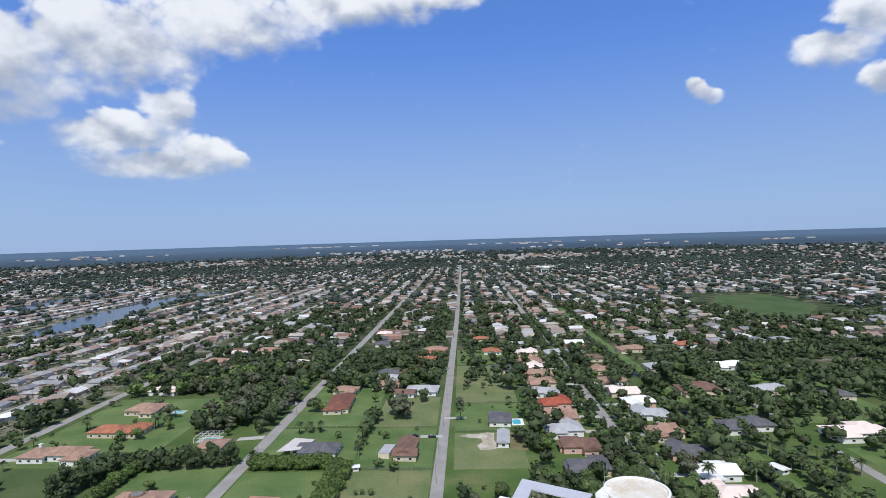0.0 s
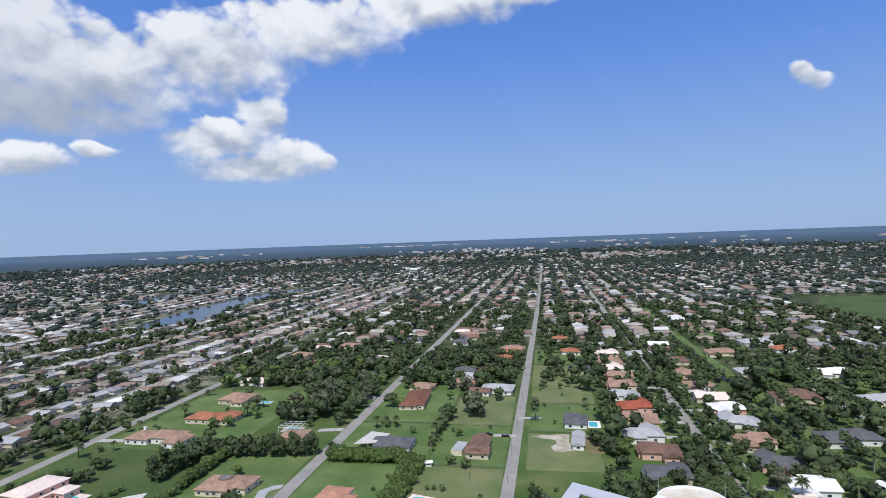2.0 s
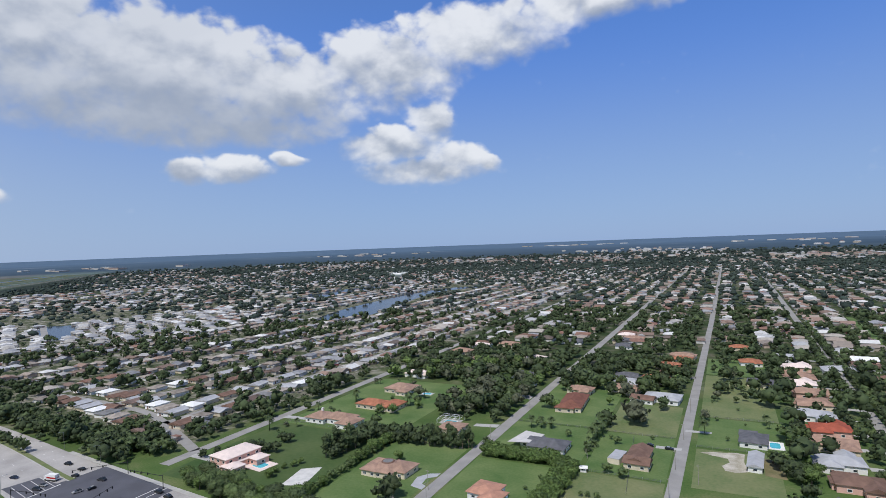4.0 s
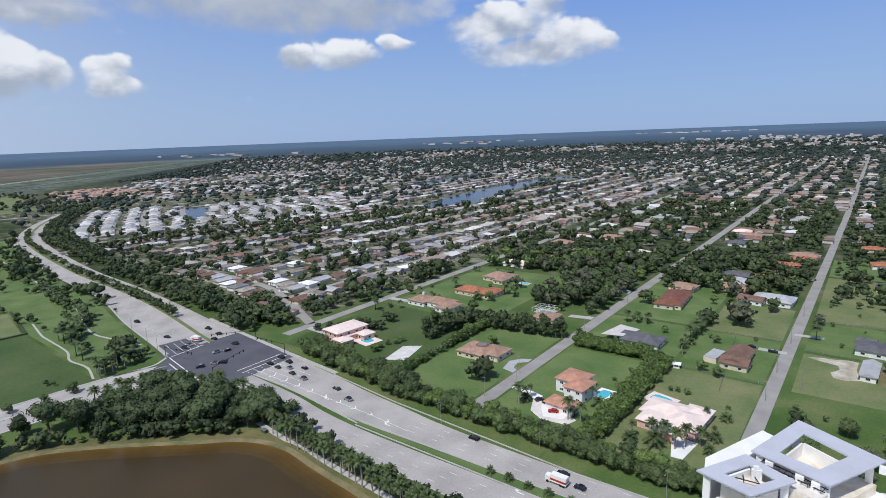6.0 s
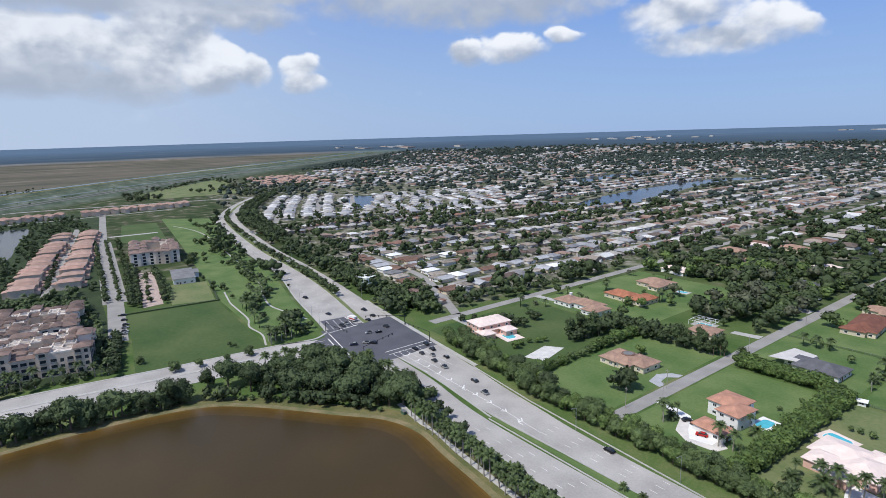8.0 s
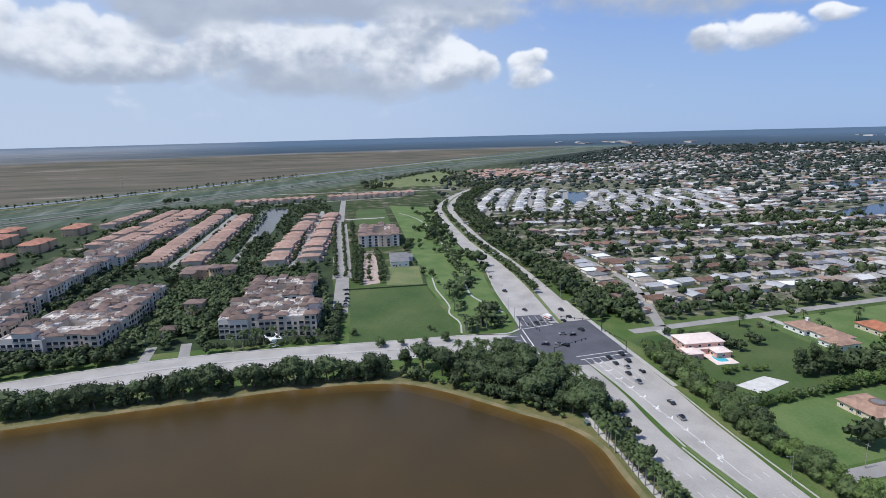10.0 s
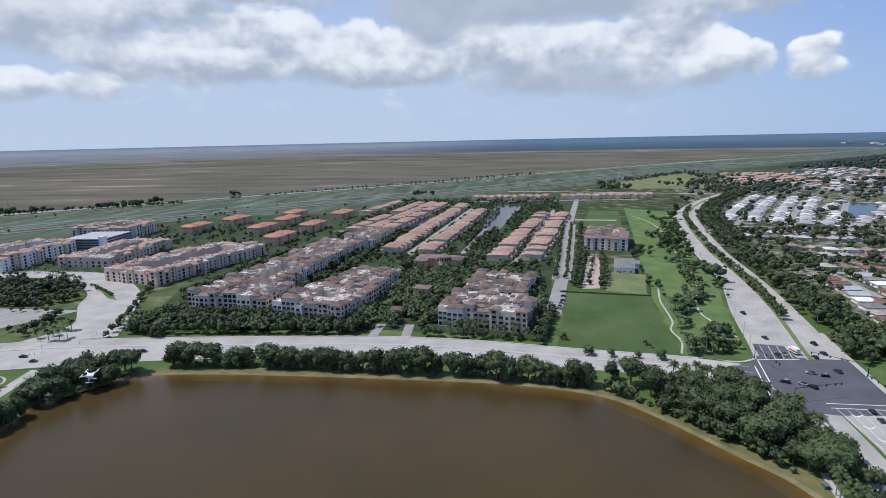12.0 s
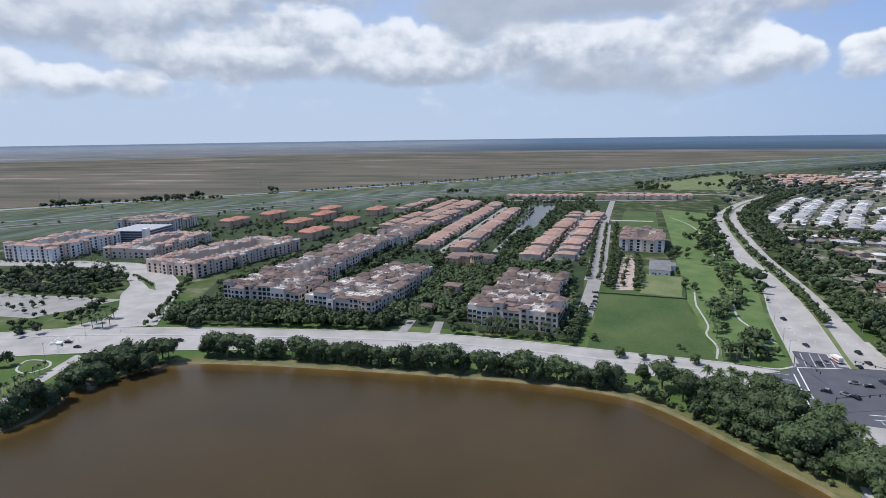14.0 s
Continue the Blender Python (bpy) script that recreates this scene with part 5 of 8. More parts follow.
def apartments(label, x, y, turn, w, d, h, wall, roof, seed, floors=4, bays=(1, 2), hips=0.82, group="apartment blocks"):
    """A block round a narrow court, made of many bays of their own height, roof and depth; w runs along x, d along y."""
    a = base("apartment_block", label, "apartments", x, y, 0, turn, group)
    rng = random.Random(seed * 7 + 3)
    near = math.hypot(x, y) < 440
    nx, ny = max(3, round(w / (5.4 if near else 6.6))), max(3, round(d / (5.4 if near else 6.6)))
    xs = [-w / 2 + w * i / nx for i in range(nx + 1)]
    ys = [-d / 2 + d * j / ny for j in range(ny + 1)]
    done = set()
    walls = {wall: Geo(), SECOND[wall]: Geo()}
    trim, deck, rest = Geo(), Geo(), Geo()
    for j in range(ny):
        for i in range(nx):
            depth = min(i, j, nx - 1 - i, ny - 1 - j)
            if (i, j) in done or depth >= (3 if near else 2):
                continue
            i1, j1 = i, j
            if depth == 0 and rng.random() < 0.35:
                if j in (0, ny - 1) and i + 1 < nx:
                    i1 = i + 1
                elif i in (0, nx - 1) and 0 < j < ny - 2:
                    j1 = j + 1
            done.update(((i, j), (i1, j1)))
            out = rng.choice((0.0, 0.9, 1.8, 2.8)) if depth == 0 else 0.0
            x0, x1 = xs[i] - (out if i == 0 else 0), xs[i1 + 1] + (out if i1 == nx - 1 else 0)
            y0, y1 = ys[j] - (out if j == 0 else 0), ys[j1 + 1] + (out if j1 == ny - 1 else 0)
            dice = rng.random()
            kind = "tower" if depth == 0 and dice < 0.08 else "hip" if dice < (hips if depth == 0 else hips * 0.35) else "flat"
            top = h + {"tower": rng.uniform(1.4, 2.4), "hip": rng.choice((-2.2, -0.6, 0.0, 0.6)) + rng.uniform(-0.3, 0.3), "flat": rng.choice((-2.4, -1.2, -0.8)) + rng.uniform(-0.2, 0.2)}[kind]
            m = rng.choice((wall, wall, SECOND[wall]))
            if near:
                part("bay", Geo().box(x0, y0, -0.1, x1, y1, top), m, a)
            else:
                walls[m].box(x0, y0, -0.1, x1, y1, top)
            if kind == "flat":
                p = top + 0.9
                trim.box(x0, y0, top - 0.3, x1, y0 + 0.4, p).box(x0, y1 - 0.4, top - 0.3, x1, y1, p).box(x0, y0 + 0.4, top - 0.3, x0 + 0.4, y1 - 0.4, p).box(x1 - 0.4, y0 + 0.4, top - 0.3, x1, y1 - 0.4, p)
                deck.box(x0 + 0.4, y0 + 0.4, top + 0.004, x1 - 0.4, y1 - 0.4, top + 0.1)
                if rng.random() < 0.5:
                    bx, by = rng.uniform(x0 + 1, x1 - 4), rng.uniform(y0 + 1, y1 - 4)
                    trim.box(bx, by, top + 0.1, bx + 3, by + 3, top + 2.2)
                    rest.hip(bx, by, bx + 3, by + 3, top + 2.2, 0.7, 0.3)
                elif rng.random() < 0.7:
                    for q in range(3):
                        bx, by = rng.uniform(x0 + 1, x1 - 2.5), rng.uniform(y0 + 1, y1 - 2.5)
                        trim.box(bx, by, top + 0.1, bx + 1.1, by + 0.9, top + 0.9)
            else:
                trim.box(x0 - 0.22, y0 - 0.15, top - 0.4, x1 + 0.15, y1 + 0.15, top - 0.12)
                g = Geo() if near else rest
                g.hip(x0, y0, x1, y1, top, min(x1 - x0, y1 - y0) * rng.uniform(0.2, 0.3), 0.6)
                if near:
                    part("roof", g, roof, a)
            for side in bays:
                edge = (j == 0, i1 == nx - 1, j1 == ny - 1, i == 0)[side]
                if not edge:
                    continue
                (fx, fy), face, length = faces_of((x0 + x1) / 2, (y0 + y1) / 2, x1 - x0, y1 - y0)[side]
                c, s = math.cos(radians(face)), math.sin(radians(face))
                m = max(1, round(length / (3.9 if near else 5.6 if math.hypot(x, y) < 560 else 7.2)))
                style = rng.choice((0, 1, 1, 2))
                for f in range(max(1, int(round(top / (h / floors))))):
                    z = (f + 0.5) * h / floors
                    if z + 1.2 > top - 0.5:
                        continue
                    for q in range(m):
                        u = (q + 0.5 - m / 2) * length / m
                        if (q + style) % 2 == 0 or style == 2:
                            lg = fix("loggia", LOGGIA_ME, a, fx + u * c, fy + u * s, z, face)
                            if near and f and math.hypot(x, y) < 400:
                                fix("balcony_rail", RAIL_ME, lg, 0, 0, 0, 0)
                        else:
                            fix("window", BAY_ME, a, fx + u * c, fy + u * s, z, face)
    for m, g in walls.items():
        if g.v:
            tagged(part("outer_wall", g, m, a), kind="stuff")
    tagged(part("cornice", trim, OFFWHITE, a), kind="stuff")
    tagged(part("terrace", deck, TERRACE, a), kind="stuff")
    if rest.v:
        tagged(part("tiled_roof", rest, roof, a), kind="stuff")
    block_rect(x, y, w + 2, d + 2, turn)
    return a


PALE = mat("pale_stucco", (0.66, 0.555, 0.45), 0.8, 0.08, 0.1, 2)
PEACH = mat("peach_stucco", (0.66, 0.52, 0.42), 0.8, 0.1, 0.1, 2)
BEIGE = mat("beige_stucco", (0.56, 0.41, 0.27), 0.8, 0.12, 0.1, 2)
TERRACE = mat("roof_terrace", (0.74, 0.7, 0.65), 0.8, 0.15, 0.2, 2, other=(0.5, 0.42, 0.36))
OFFWHITE = mat("off_white_stucco", (0.76, 0.69, 0.61), 0.8, 0.06, 0.1, 2)
SECOND = {PALE: OFFWHITE, BEIGE: PEACH, WHITE: PALE, PEACH: PALE}
apartments("four-storey stucco apartment block with faded clay roofs round a court", -352, 3, -11, 38, 56, 13.5, PALE, APTROOF, 1, bays=(0, 1, 2), hips=0.7)
apartments("stepped stucco apartment block with clay-tiled towers", -413, 8, -9, 62, 44, 12, PALE, APTROOF, 5, hips=0.88)
apartments("pale four-storey apartment block with flat white terraces", -362, -113, -13, 48, 50, 13.5, PALE, APTROOF, 9, hips=0.62)
apartments("stucco apartment block with clay roofs behind palms", -420, -104, -9, 56, 40, 12.5, PALE, APTROOF, 13)
apartments("four-storey stucco apartment block by the street corner", -374, -184, -6, 36, 62, 13.5, PALE, APTROOF, 17)
apartments("long stucco apartment block with stepped clay roofs", -440, -186, -6, 80, 46, 12.5, PALE, APTROOF, 21, hips=0.88)
apartments("long stucco apartment block with stepped clay roofs", -540, -178, -4, 100, 40, 12, PALE, APTROOF, 25, hips=0.88)
apartments("long stucco apartment block with stepped clay roofs", -640, -158, -4, 80, 36, 11, PALE, APTROOF, 41, hips=0.88)
apartments("large cream apartment block with clay-tiled towers round a court", -498, -300, -14, 136, 60, 12.5, PEACH, PINKTAN, 29, hips=0.55)
apartments("cream apartment block with pale flat roofs", -543, -412, 2, 108, 52, 11, PEACH, PINKTAN, 33, 3, hips=0.65)
apartments("apartment block with white roof terraces in a park", -634, 118, -9, 76, 40, 12.5, PALE, APTROOF, 37, bays=(0, 1), hips=0.88)
apartments("long white five-storey apartment building with a clay-tiled roof", -511, -507, 0, 95, 58, 16, WHITE, PINKTAN, 46, 5, hips=0.85)
apartments("tan five-storey apartment building with a low clay roof", -682, -521, 2, 62, 76, 15, PALE, TOWNROOF, 48, 5, hips=0.97)
garage = base("parking_garage", "grey open-sided multi-storey parking garage", "garage", -592, -476, 0, 4)
for f in range(6):
    part("deck", Geo().box(-27, -24, f * 2.9 - 0.1, 27, 24, f * 2.9 + 1.0), LIGHTGREY, garage)
# added solid box whose dark colour stands in for shade between the decks
part("core", Geo().box(-25.5, -22.5, 0, 25.5, 22.5, 14.4), GREYROOF, garage, "dark box standing in for the shade between parking decks")
part("stair_tower", Geo().box(20, 19, 0, 27.4, 24.4, 18.2), WHITE, garage)
block_rect(-592, -476, 56, 50, 4)
house("grey_flat_house", "low house with a pale grey flat roof by the park", -512, 117, -9, [(0, 0, 42, 17, 4.6, 0.8, False), (-8, 9, 16, 8, 4.2, 0.6, False)], WHITE, MIDGREY)
club = house("club_house", "clay-roofed clubhouse with arcades and a rotunda", -512, -54, -9, [(-4, 0, 15, 44, 8.0, 2.4, False), (7, -15, 12, 12, 7.4, 2.2, False), (6, 18, 12, 12, 9.0, 2.2, False)], BEIGE, APTROOF)
part("rotunda", Geo().tube((9, 8, 0), (9, 8, 12), 5.4, 5.4, 16), BEIGE, club)
part("rotunda_cornice", Geo().tube((9, 8, 11.4), (9, 8, 12), 6.0, 6.0, 16), OFFWHITE, club)
part("rotunda_roof", Geo().tube((9, 8, 12), (9, 8, 14.6), 6.6, 0.3, 16), APTROOF, club)
for k in range(7):
    a = radians(-75 + 25 * k)
    part("arch_window", Geo().tube((9 + 5.15 * math.cos(a), 8 + 5.15 * math.sin(a), 8.0), (9 + 5.15 * math.cos(a), 8 + 5.15 * math.sin(a), 10.6), 0.55, 0.55, 8), GLASS, club)
house("gate_house", "two-storey clay-roofed gatehouse among palms", -404, -51, -11, [(0, 0, 10, 12, 8, 1.8, False)], BEIGE, APTROOF)
house("gate_lodge", "small clay-roofed guard lodge at an entrance", -357, -60, -11, [(0, 0, 8, 9, 5, 1.6, False)], BEIGE, APTROOF)
for k, (x, y) in enumerate(((-712, -422), (-785, -401), (-707, -323), (-636, -268), (-853, -337), (-784, -320), (-730, -261), (-850, -257))):
    house("ochre_block", "three-storey ochre apartment block with a smooth orange tiled hip roof", x, y, -7, [(0, 0, 46, 19, 9.6, 3.0, False), (-9, 0, 13, 24, 9.9, 2.8, False), (12, 0, 12, 24, 9.9, 2.8, False)], BEIGE, ORANGEROOF, group="ochre blocks", gap=4.4, fine=False, skip=(2, 3))

# terraces of town houses, each row turned six degrees
ROSYROOF = mat("rosy_clay_tiles", (0.4, 0.25, 0.195), 0.9, 0.2, 0.2, 2.5, 0.3, jitter=0.15)
TOWN_MATS = (TOWNROOF, ROSYROOF, PINKTAN, TOWNROOF)
TOWN = []
for k, m in enumerate(TOWN_MATS):
    t = base("town_house", "stucco town house with a %s hip roof in a terrace" % ("tan clay", "rosy clay", "pinkish clay", "tan clay")[k], "house", 0, -3100 - 60 * k, 0, 0, "town houses")
    e = 3 * (k % 2)
    part("wall", Geo().box(-6.6, -6.5 + k % 2, -0.1, 6.6, 6.5, 6.2).box(-5.2 + e, 6.5, -0.1, 1.4 + e, 9.6, 5.2).box(-1.5, -9.2, -0.1, 5.0, -6.5 + k % 2, 3.0), (PALE, PEACH)[k % 2], t)
    part("roof", Geo().hip(-6.6, -6.5 + k % 2, 6.6, 6.5, 6.2, 2.3, 0.5).hip(-5.2 + e, 3.0, 1.4 + e, 9.6, 5.2, 1.7, 0.4).hip(-1.5, -9.2, 5.0, -5.5 + k % 2, 3.0, 1.1, 0.3), m, t)
    fix("window", WINDOW_ME, t, 6.6, 0, 4.6, -90)
    TOWN.append(t)
for x0, y0, x1, y1, flip in ((-540, 36, -862, 84, 0), (-536, 1, -862, 56, 0), (-562, -74, -905, -42, 0), (-572, -116, -985, -80, 1), (-700, -152, -1000, -116, 0), (-705, -198, -1010, -160, 0), (-705, -176, -1010, -138, 1), (-880, -228, -1030, -206, 0)):
    n = int(math.hypot(x1 - x0, y1 - y0) / 14.6)
    ang = math.degrees(math.atan2(y1 - y0, x1 - x0)) + (180 if flip else 0)
    for k in range(n):
        if RNG.random() < 0.13:
            continue
        u = (k + 0.5) / n
        wob = RNG.uniform(-2.2, 2.2)
        copy_thing(TOWN[int(RNG.random() * 4) % 4 if RNG.random() < 0.6 else 0], pose(x0 + (x1 - x0) * u, y0 + (y1 - y0) * u + wob * 0.7, 0, 0, 0, ang + 1.6 * wob) @ Matrix.Diagonal((1.06, 1.28, 1, 1)))
    block_line([Vector((x0, y0)), Vector((x1, y1))], 20)
# pairs of houses along the lane at the end of the terraces
for k in range(22):
    y = -66 + 29.5 * (k // 2) + 14.2 * (k % 2) + (22 if k > 9 else 0)
    copy_thing(TOWN[(0, 0, 2, 0, 1, 0)[k % 6]], pose(-1106 - 0.09 * y + 5 * (k % 3), y, 0, 0, 0, -95) @ Matrix.Diagonal((1.06, 1.28, 1.22, 1)))
block_line([Vector((-1100, -70)), Vector((-1137, 285))], 24)
# lanes between the terraces, parking street, park lawn and paths
for k, (x0, y0, x1, y1, w) in enumerate(((-520, 16, -940, 76, 7), (-560, -95, -960, -62, 9), (-552, -40, -740, -24, 6), (-366, 46, -465, 58, 11), (-465, 58, -780, 88, 17), (-780, 88, -1150, 132, 9), (-1068, -70, -1090, 236, 8), (-308, -67, -338, -67, 6), (-312, -46, -338, -48, 6))):
    street("road_lane_%d" % (k + 1), [Vector((x0, y0)), Vector(((x0 + x1) / 2, (y0 + y1) / 2)), Vector((x1, y1))], w, "pale residential lane between terraces", STREET, 0.08)
    block_line([Vector((x0, y0)), Vector((x1, y1))], w + 1)
FIELD_PTS = [(-297, 44), (-296, 113), (-418, 119), (-426, 57), (-366, 53)]
slab("lawn_park", FIELD_PTS, 0.05, FIELD, "large mown park field, bright green", "lawn", 0.02)
slab("lawn_park_east", [(-298, 116), (-304, 148), (-385, 164), (-474, 184), (-591, 196), (-764, 221), (-900, 255), (-960, 190), (-700, 158), (-520, 134), (-420, 121)], 0.046, LAWN, "sweeping mown parkland beside the boulevard", "lawn", 0.02)
slab("lawn_park_north", [(-430, 90), (-422, 119), (-488, 130), (-495, 100)], 0.054, LAWN_DRY, "fenced square of grass, green with brown patches", "lawn", 0.02)
slab("lawn_far_square", [(-760, 104), (-930, 130), (-920, 175), (-740, 152)], 0.056, FIELD, "open mown square beyond the apartments", "lawn", 0.02)
slab("paved_drive", [(-436, 72), (-438, 86), (-560, 102), (-566, 90)], 0.09, mat("pink_paving", (0.46, 0.36, 0.31), 0.9, 0.2, 0.3, 3), "pink paved drive between rows of trees", "drive", 0.06)
slab("sand_bunker", [(-818, 99), (-814, 156), (-822, 157), (-826, 100)], 0.09, CONCRETE, "strip of pale sand on the grass", "sand", 0.03)
setting("park_path", strip(line2((-300, 113), (-320, 118), (-340, 117), (-358, 122), (-392, 124), (-406, 125), (-440, 131)), 1.2, 0.075, 0.05), CONCRETE, "winding pale footpath through the park", "path")
setting("park_path_two", strip(line2((-330, 152), (-358, 147), (-378, 145), (-404, 150), (-447, 162), (-491, 170), (-552, 177), (-598, 182), (-730, 197), (-802, 197), (-860, 186)), 1.4, 0.08, 0.05), CONCRETE, "winding pale footpath through the park", "path")
setting("hedge_park", Geo().prism([(-426, 54), (-425, 56), (-417, 121), (-419, 121)], 0, 1.1), LEAF_DARK, "long clipped dark hedge round the park field", "hedge")
setting("hedge_park_two", Geo().prism([(-419, 119.5), (-419, 121), (-488, 133), (-488, 131.5)], 0, 1.1), LEAF_DARK, "long clipped dark hedge round the park field", "hedge")
block_poly(FIELD_PTS)
# plaza south of the branch street
slab("plaza", [(-352, -300), (-352, -440), (-300, -440), (-300, -330)], 0.07, STREET, "pale paved car park with rows of small trees", "plaza", 0.05)
slab("traffic_island", [(-428, -352), (-420, -338), (-396, -308), (-380, -293), (-384, -303), (-408, -330)], 0.3, LAWN, "planted traffic island in a curved street", "island", 0.3)

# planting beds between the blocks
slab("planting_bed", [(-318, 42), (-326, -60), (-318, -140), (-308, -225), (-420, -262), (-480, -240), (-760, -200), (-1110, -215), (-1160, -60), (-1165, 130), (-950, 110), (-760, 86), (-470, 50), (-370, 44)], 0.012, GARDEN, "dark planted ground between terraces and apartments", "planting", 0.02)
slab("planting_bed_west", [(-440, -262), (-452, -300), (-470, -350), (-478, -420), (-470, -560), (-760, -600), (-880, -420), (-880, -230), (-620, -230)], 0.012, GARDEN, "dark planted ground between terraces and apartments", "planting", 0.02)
BED = random.Random(31)
def bed_trees(x0, y0, x1, y1, n, kinds, s):
    for k in range(n):
        x, y = BED.uniform(x0, x1), BED.uniform(y0, y1)
        if free(x, y) and free(x + 3, y) and free(x - 3, y):
            plant(BED.choice(kinds), x, y, s)


bed_trees(-480, -130, -328, 40, 620, ["dark", "palm", "palm", "palm", "broad"], 0.85)
bed_trees(-520, -240, -326, -130, 420, ["dark", "palm", "broad"], 0.75)
bed_trees(-1100, -220, -520, 90, 1900, ["dark", "dark", "palm", "broad"], 0.66)
bed_trees(-560, -100, -440, 40, 300, ["dark", "palm", "broad"], 0.8)
bed_trees(-344, -228, -318, -75, 110, ["dark", "dark", "broad"], 1.0)
bed_trees(-760, -560, -440, -230, 560, ["dark", "palm", "broad"], 0.62)
row(["dark", "broad"], -880, -930, -1060, -670, 8, 6.0, 0.9)
row(["dark"], -1200, -560, -1900, 60, 16, 10.0, 0.7)
bed_trees(-1000, -560, -640, -180, 60, ["broad"], 0.6)

row(["broad"], -470, 62, -780, 91, 9, 0.8, 0.5)
row(["broad", "dark"], -470, 53, -780, 80, 8, 0.8, 0.6)
row(["dark", "broad"], -440, 70, -566, 88, 9, 1.0, 0.75)
row(["dark", "broad"], -438, 88, -560, 104, 9, 1.0, 0.75)
row(["palm", "broad"], -450, 79, -556, 95, 14, 1.0, 0.6)
# clumps along the marsh canal
for x, y, n, r in ((-898, -907, 9, 22), (-930, -880, 7, 18), (-1000, -775, 10, 24), (-1035, -760, 14, 30), (-1080, -742, 9, 22), (-1220, -640, 4, 20), (-1212, -203, 8, 40), (-1300, 230, 7, 40), (-1383, 389, 9, 50), (-1450, 450, 12, 60), (-1600, 550, 12, 60)):
    for k in range(n):
        plant("dark", x + BED.uniform(-r, r) * 0.7, y + BED.uniform(-r, r) * 0.9, BED.uniform(0.9, 1.5))
for k in range(130):
    u, v = BED.uniform(-900, 1500), BED.choice((BED.gauss(1240, 18), BED.gauss(1180, 25), BED.gauss(1000, 30)))
    plant("bush", -0.696 * v - 0.718 * u, -0.718 * v + 0.696 * u, BED.uniform(0.7, 1.5))
# ---- the white tower beside the camera ----
def opening_walls(parent, inner, z0, z1):
    """White walls that stand round an opening in the roof."""
    n = len(inner)
    for i in range(n):
        a, b = Vector(inner[i]), Vector(inner[(i + 1) % n])
        nrm = Vector((b.y - a.y, a.x - b.x)).normalized() * 0.25
        part("opening_wall", Geo().prism([tuple(a), tuple(b), tuple(b - nrm), tuple(a - nrm)], z0, z1), TOWERWHITE, parent)


def crown_frame(parent, corners, inner, z, thick=0.2):
    """A flat white ring with an opening, as a roof pergola."""
    n = len(corners)
    v = [(*p, z + thick) for p in corners] + [(*p, z + thick) for p in inner] + [(*p, z) for p in corners] + [(*p, z) for p in inner]
    f = []
    for i in range(n):
        j = (i + 1) % n
        f += [(i, j, n + j, n + i), (2 * n + j, 2 * n + i, 3 * n + i, 3 * n + j), (j, i, 2 * n + i, 2 * n + j), (n + i, n + j, 3 * n + j, 3 * n + i)]
    return part("roof_frame", Geo().add(v, f), GREYWHITE, parent)


GREYWHITE = mat("grey_white_coating", (0.5, 0.51, 0.56), 0.6, 0.06, 0.4, 4)
TOWERWHITE = mat("tower_white_paint", (0.84, 0.83, 0.81), 0.6, 0.06, 0.4, 4)
STAINED = mat("stained_white_roof", (0.8, 0.78, 0.73), 0.8, 0.15, 0.3, 1.6, other=(0.6, 0.5, 0.36))
tower = base("white_tower", "white tower with open square roof frames and a round roof deck", "tower", 0, 0)
part("shaft", Geo().prism([(4.6, 77.5), (8.3, 89), (18, 84.5), (30.5, 92), (34, 82), (26, 70), (10, 66), (1.0, 69)], -0.1, 72), TOWERWHITE, tower)
part("roof_deck", Geo().prism([(5.2, 78), (8.6, 88.4), (17.6, 84), (13.5, 75.5)], 72, 73.2), STAINED, tower, "flat white roof with brown water stains")
part("roof_deck", Geo().prism([(1.6, 70), (5, 76.8), (9.6, 74), (6.4, 68.4)], 72, 73.0), STAINED, tower, "flat white roof with brown water stains")
crown_frame(tower, [(8.6, 90.4), (18.4, 84.6), (13.2, 75.2), (4.6, 78.4)], [(9.6, 86.6), (14.6, 83.4), (11.9, 78.2), (7.6, 79.8)], 76.2)
crown_frame(tower, [(4.2, 77.2), (10.0, 74.0), (6.2, 68.2), (0.0, 70.2)], [(5.0, 74.8), (8.0, 73.2), (5.9, 70.2), (2.9, 71.3)], 76.2)
opening_walls(tower, [(9.6, 86.6), (14.6, 83.4), (11.9, 78.2), (7.6, 79.8)], 73.1, 75.0)
# white gutter deck, dark grating and a curved fin between and inside the frames
part("gutter_deck", Geo().prism([(4.3, 80.3), (5.0, 78.4), (13.0, 75.4), (12.2, 73.4), (9.9, 74.3), (4.4, 77.3), (3.4, 78.4)], 73.3, 75.1), STAINED, tower, "white gutter deck with stains")
part("inner_deck", Geo().prism([(2.6, 71.2), (5.0, 75.2), (8.3, 73.4), (5.9, 69.8)], 73.1, 75.0), STAINED, tower, "white inner deck")
along, across = Vector((8.2, -3.3)).normalized(), Vector((3.3, 8.2)).normalized()
for off, r in ((-0.5, 0.07), (0.35, 0.07)):
    a = Vector((4.9, 78.6)) + across * off
    part("grating_rail", Geo().tube((*a, 75.5), (*(a + along * 8.6), 75.5), r, r, 5), RUBBER, tower, "dark metal grating rail")
for k in range(12):
    a = Vector((5.2, 78.4)) + along * 0.72 * k
    part("grating_bar", Geo().tube((*(a - across * 0.7), 75.45), (*(a + across * 0.5), 75.45), 0.05, 0.05, 4), RUBBER, tower)
for k in (2.0, 5.6, 7.4):
    a = Vector((4.9, 78.5)) + along * k
    part("vent_box", Geo().box(a.x - 0.45, a.y - 0.4, 75.1, a.x + 0.45, a.y + 0.4, 76.0), TOWERWHITE, tower)
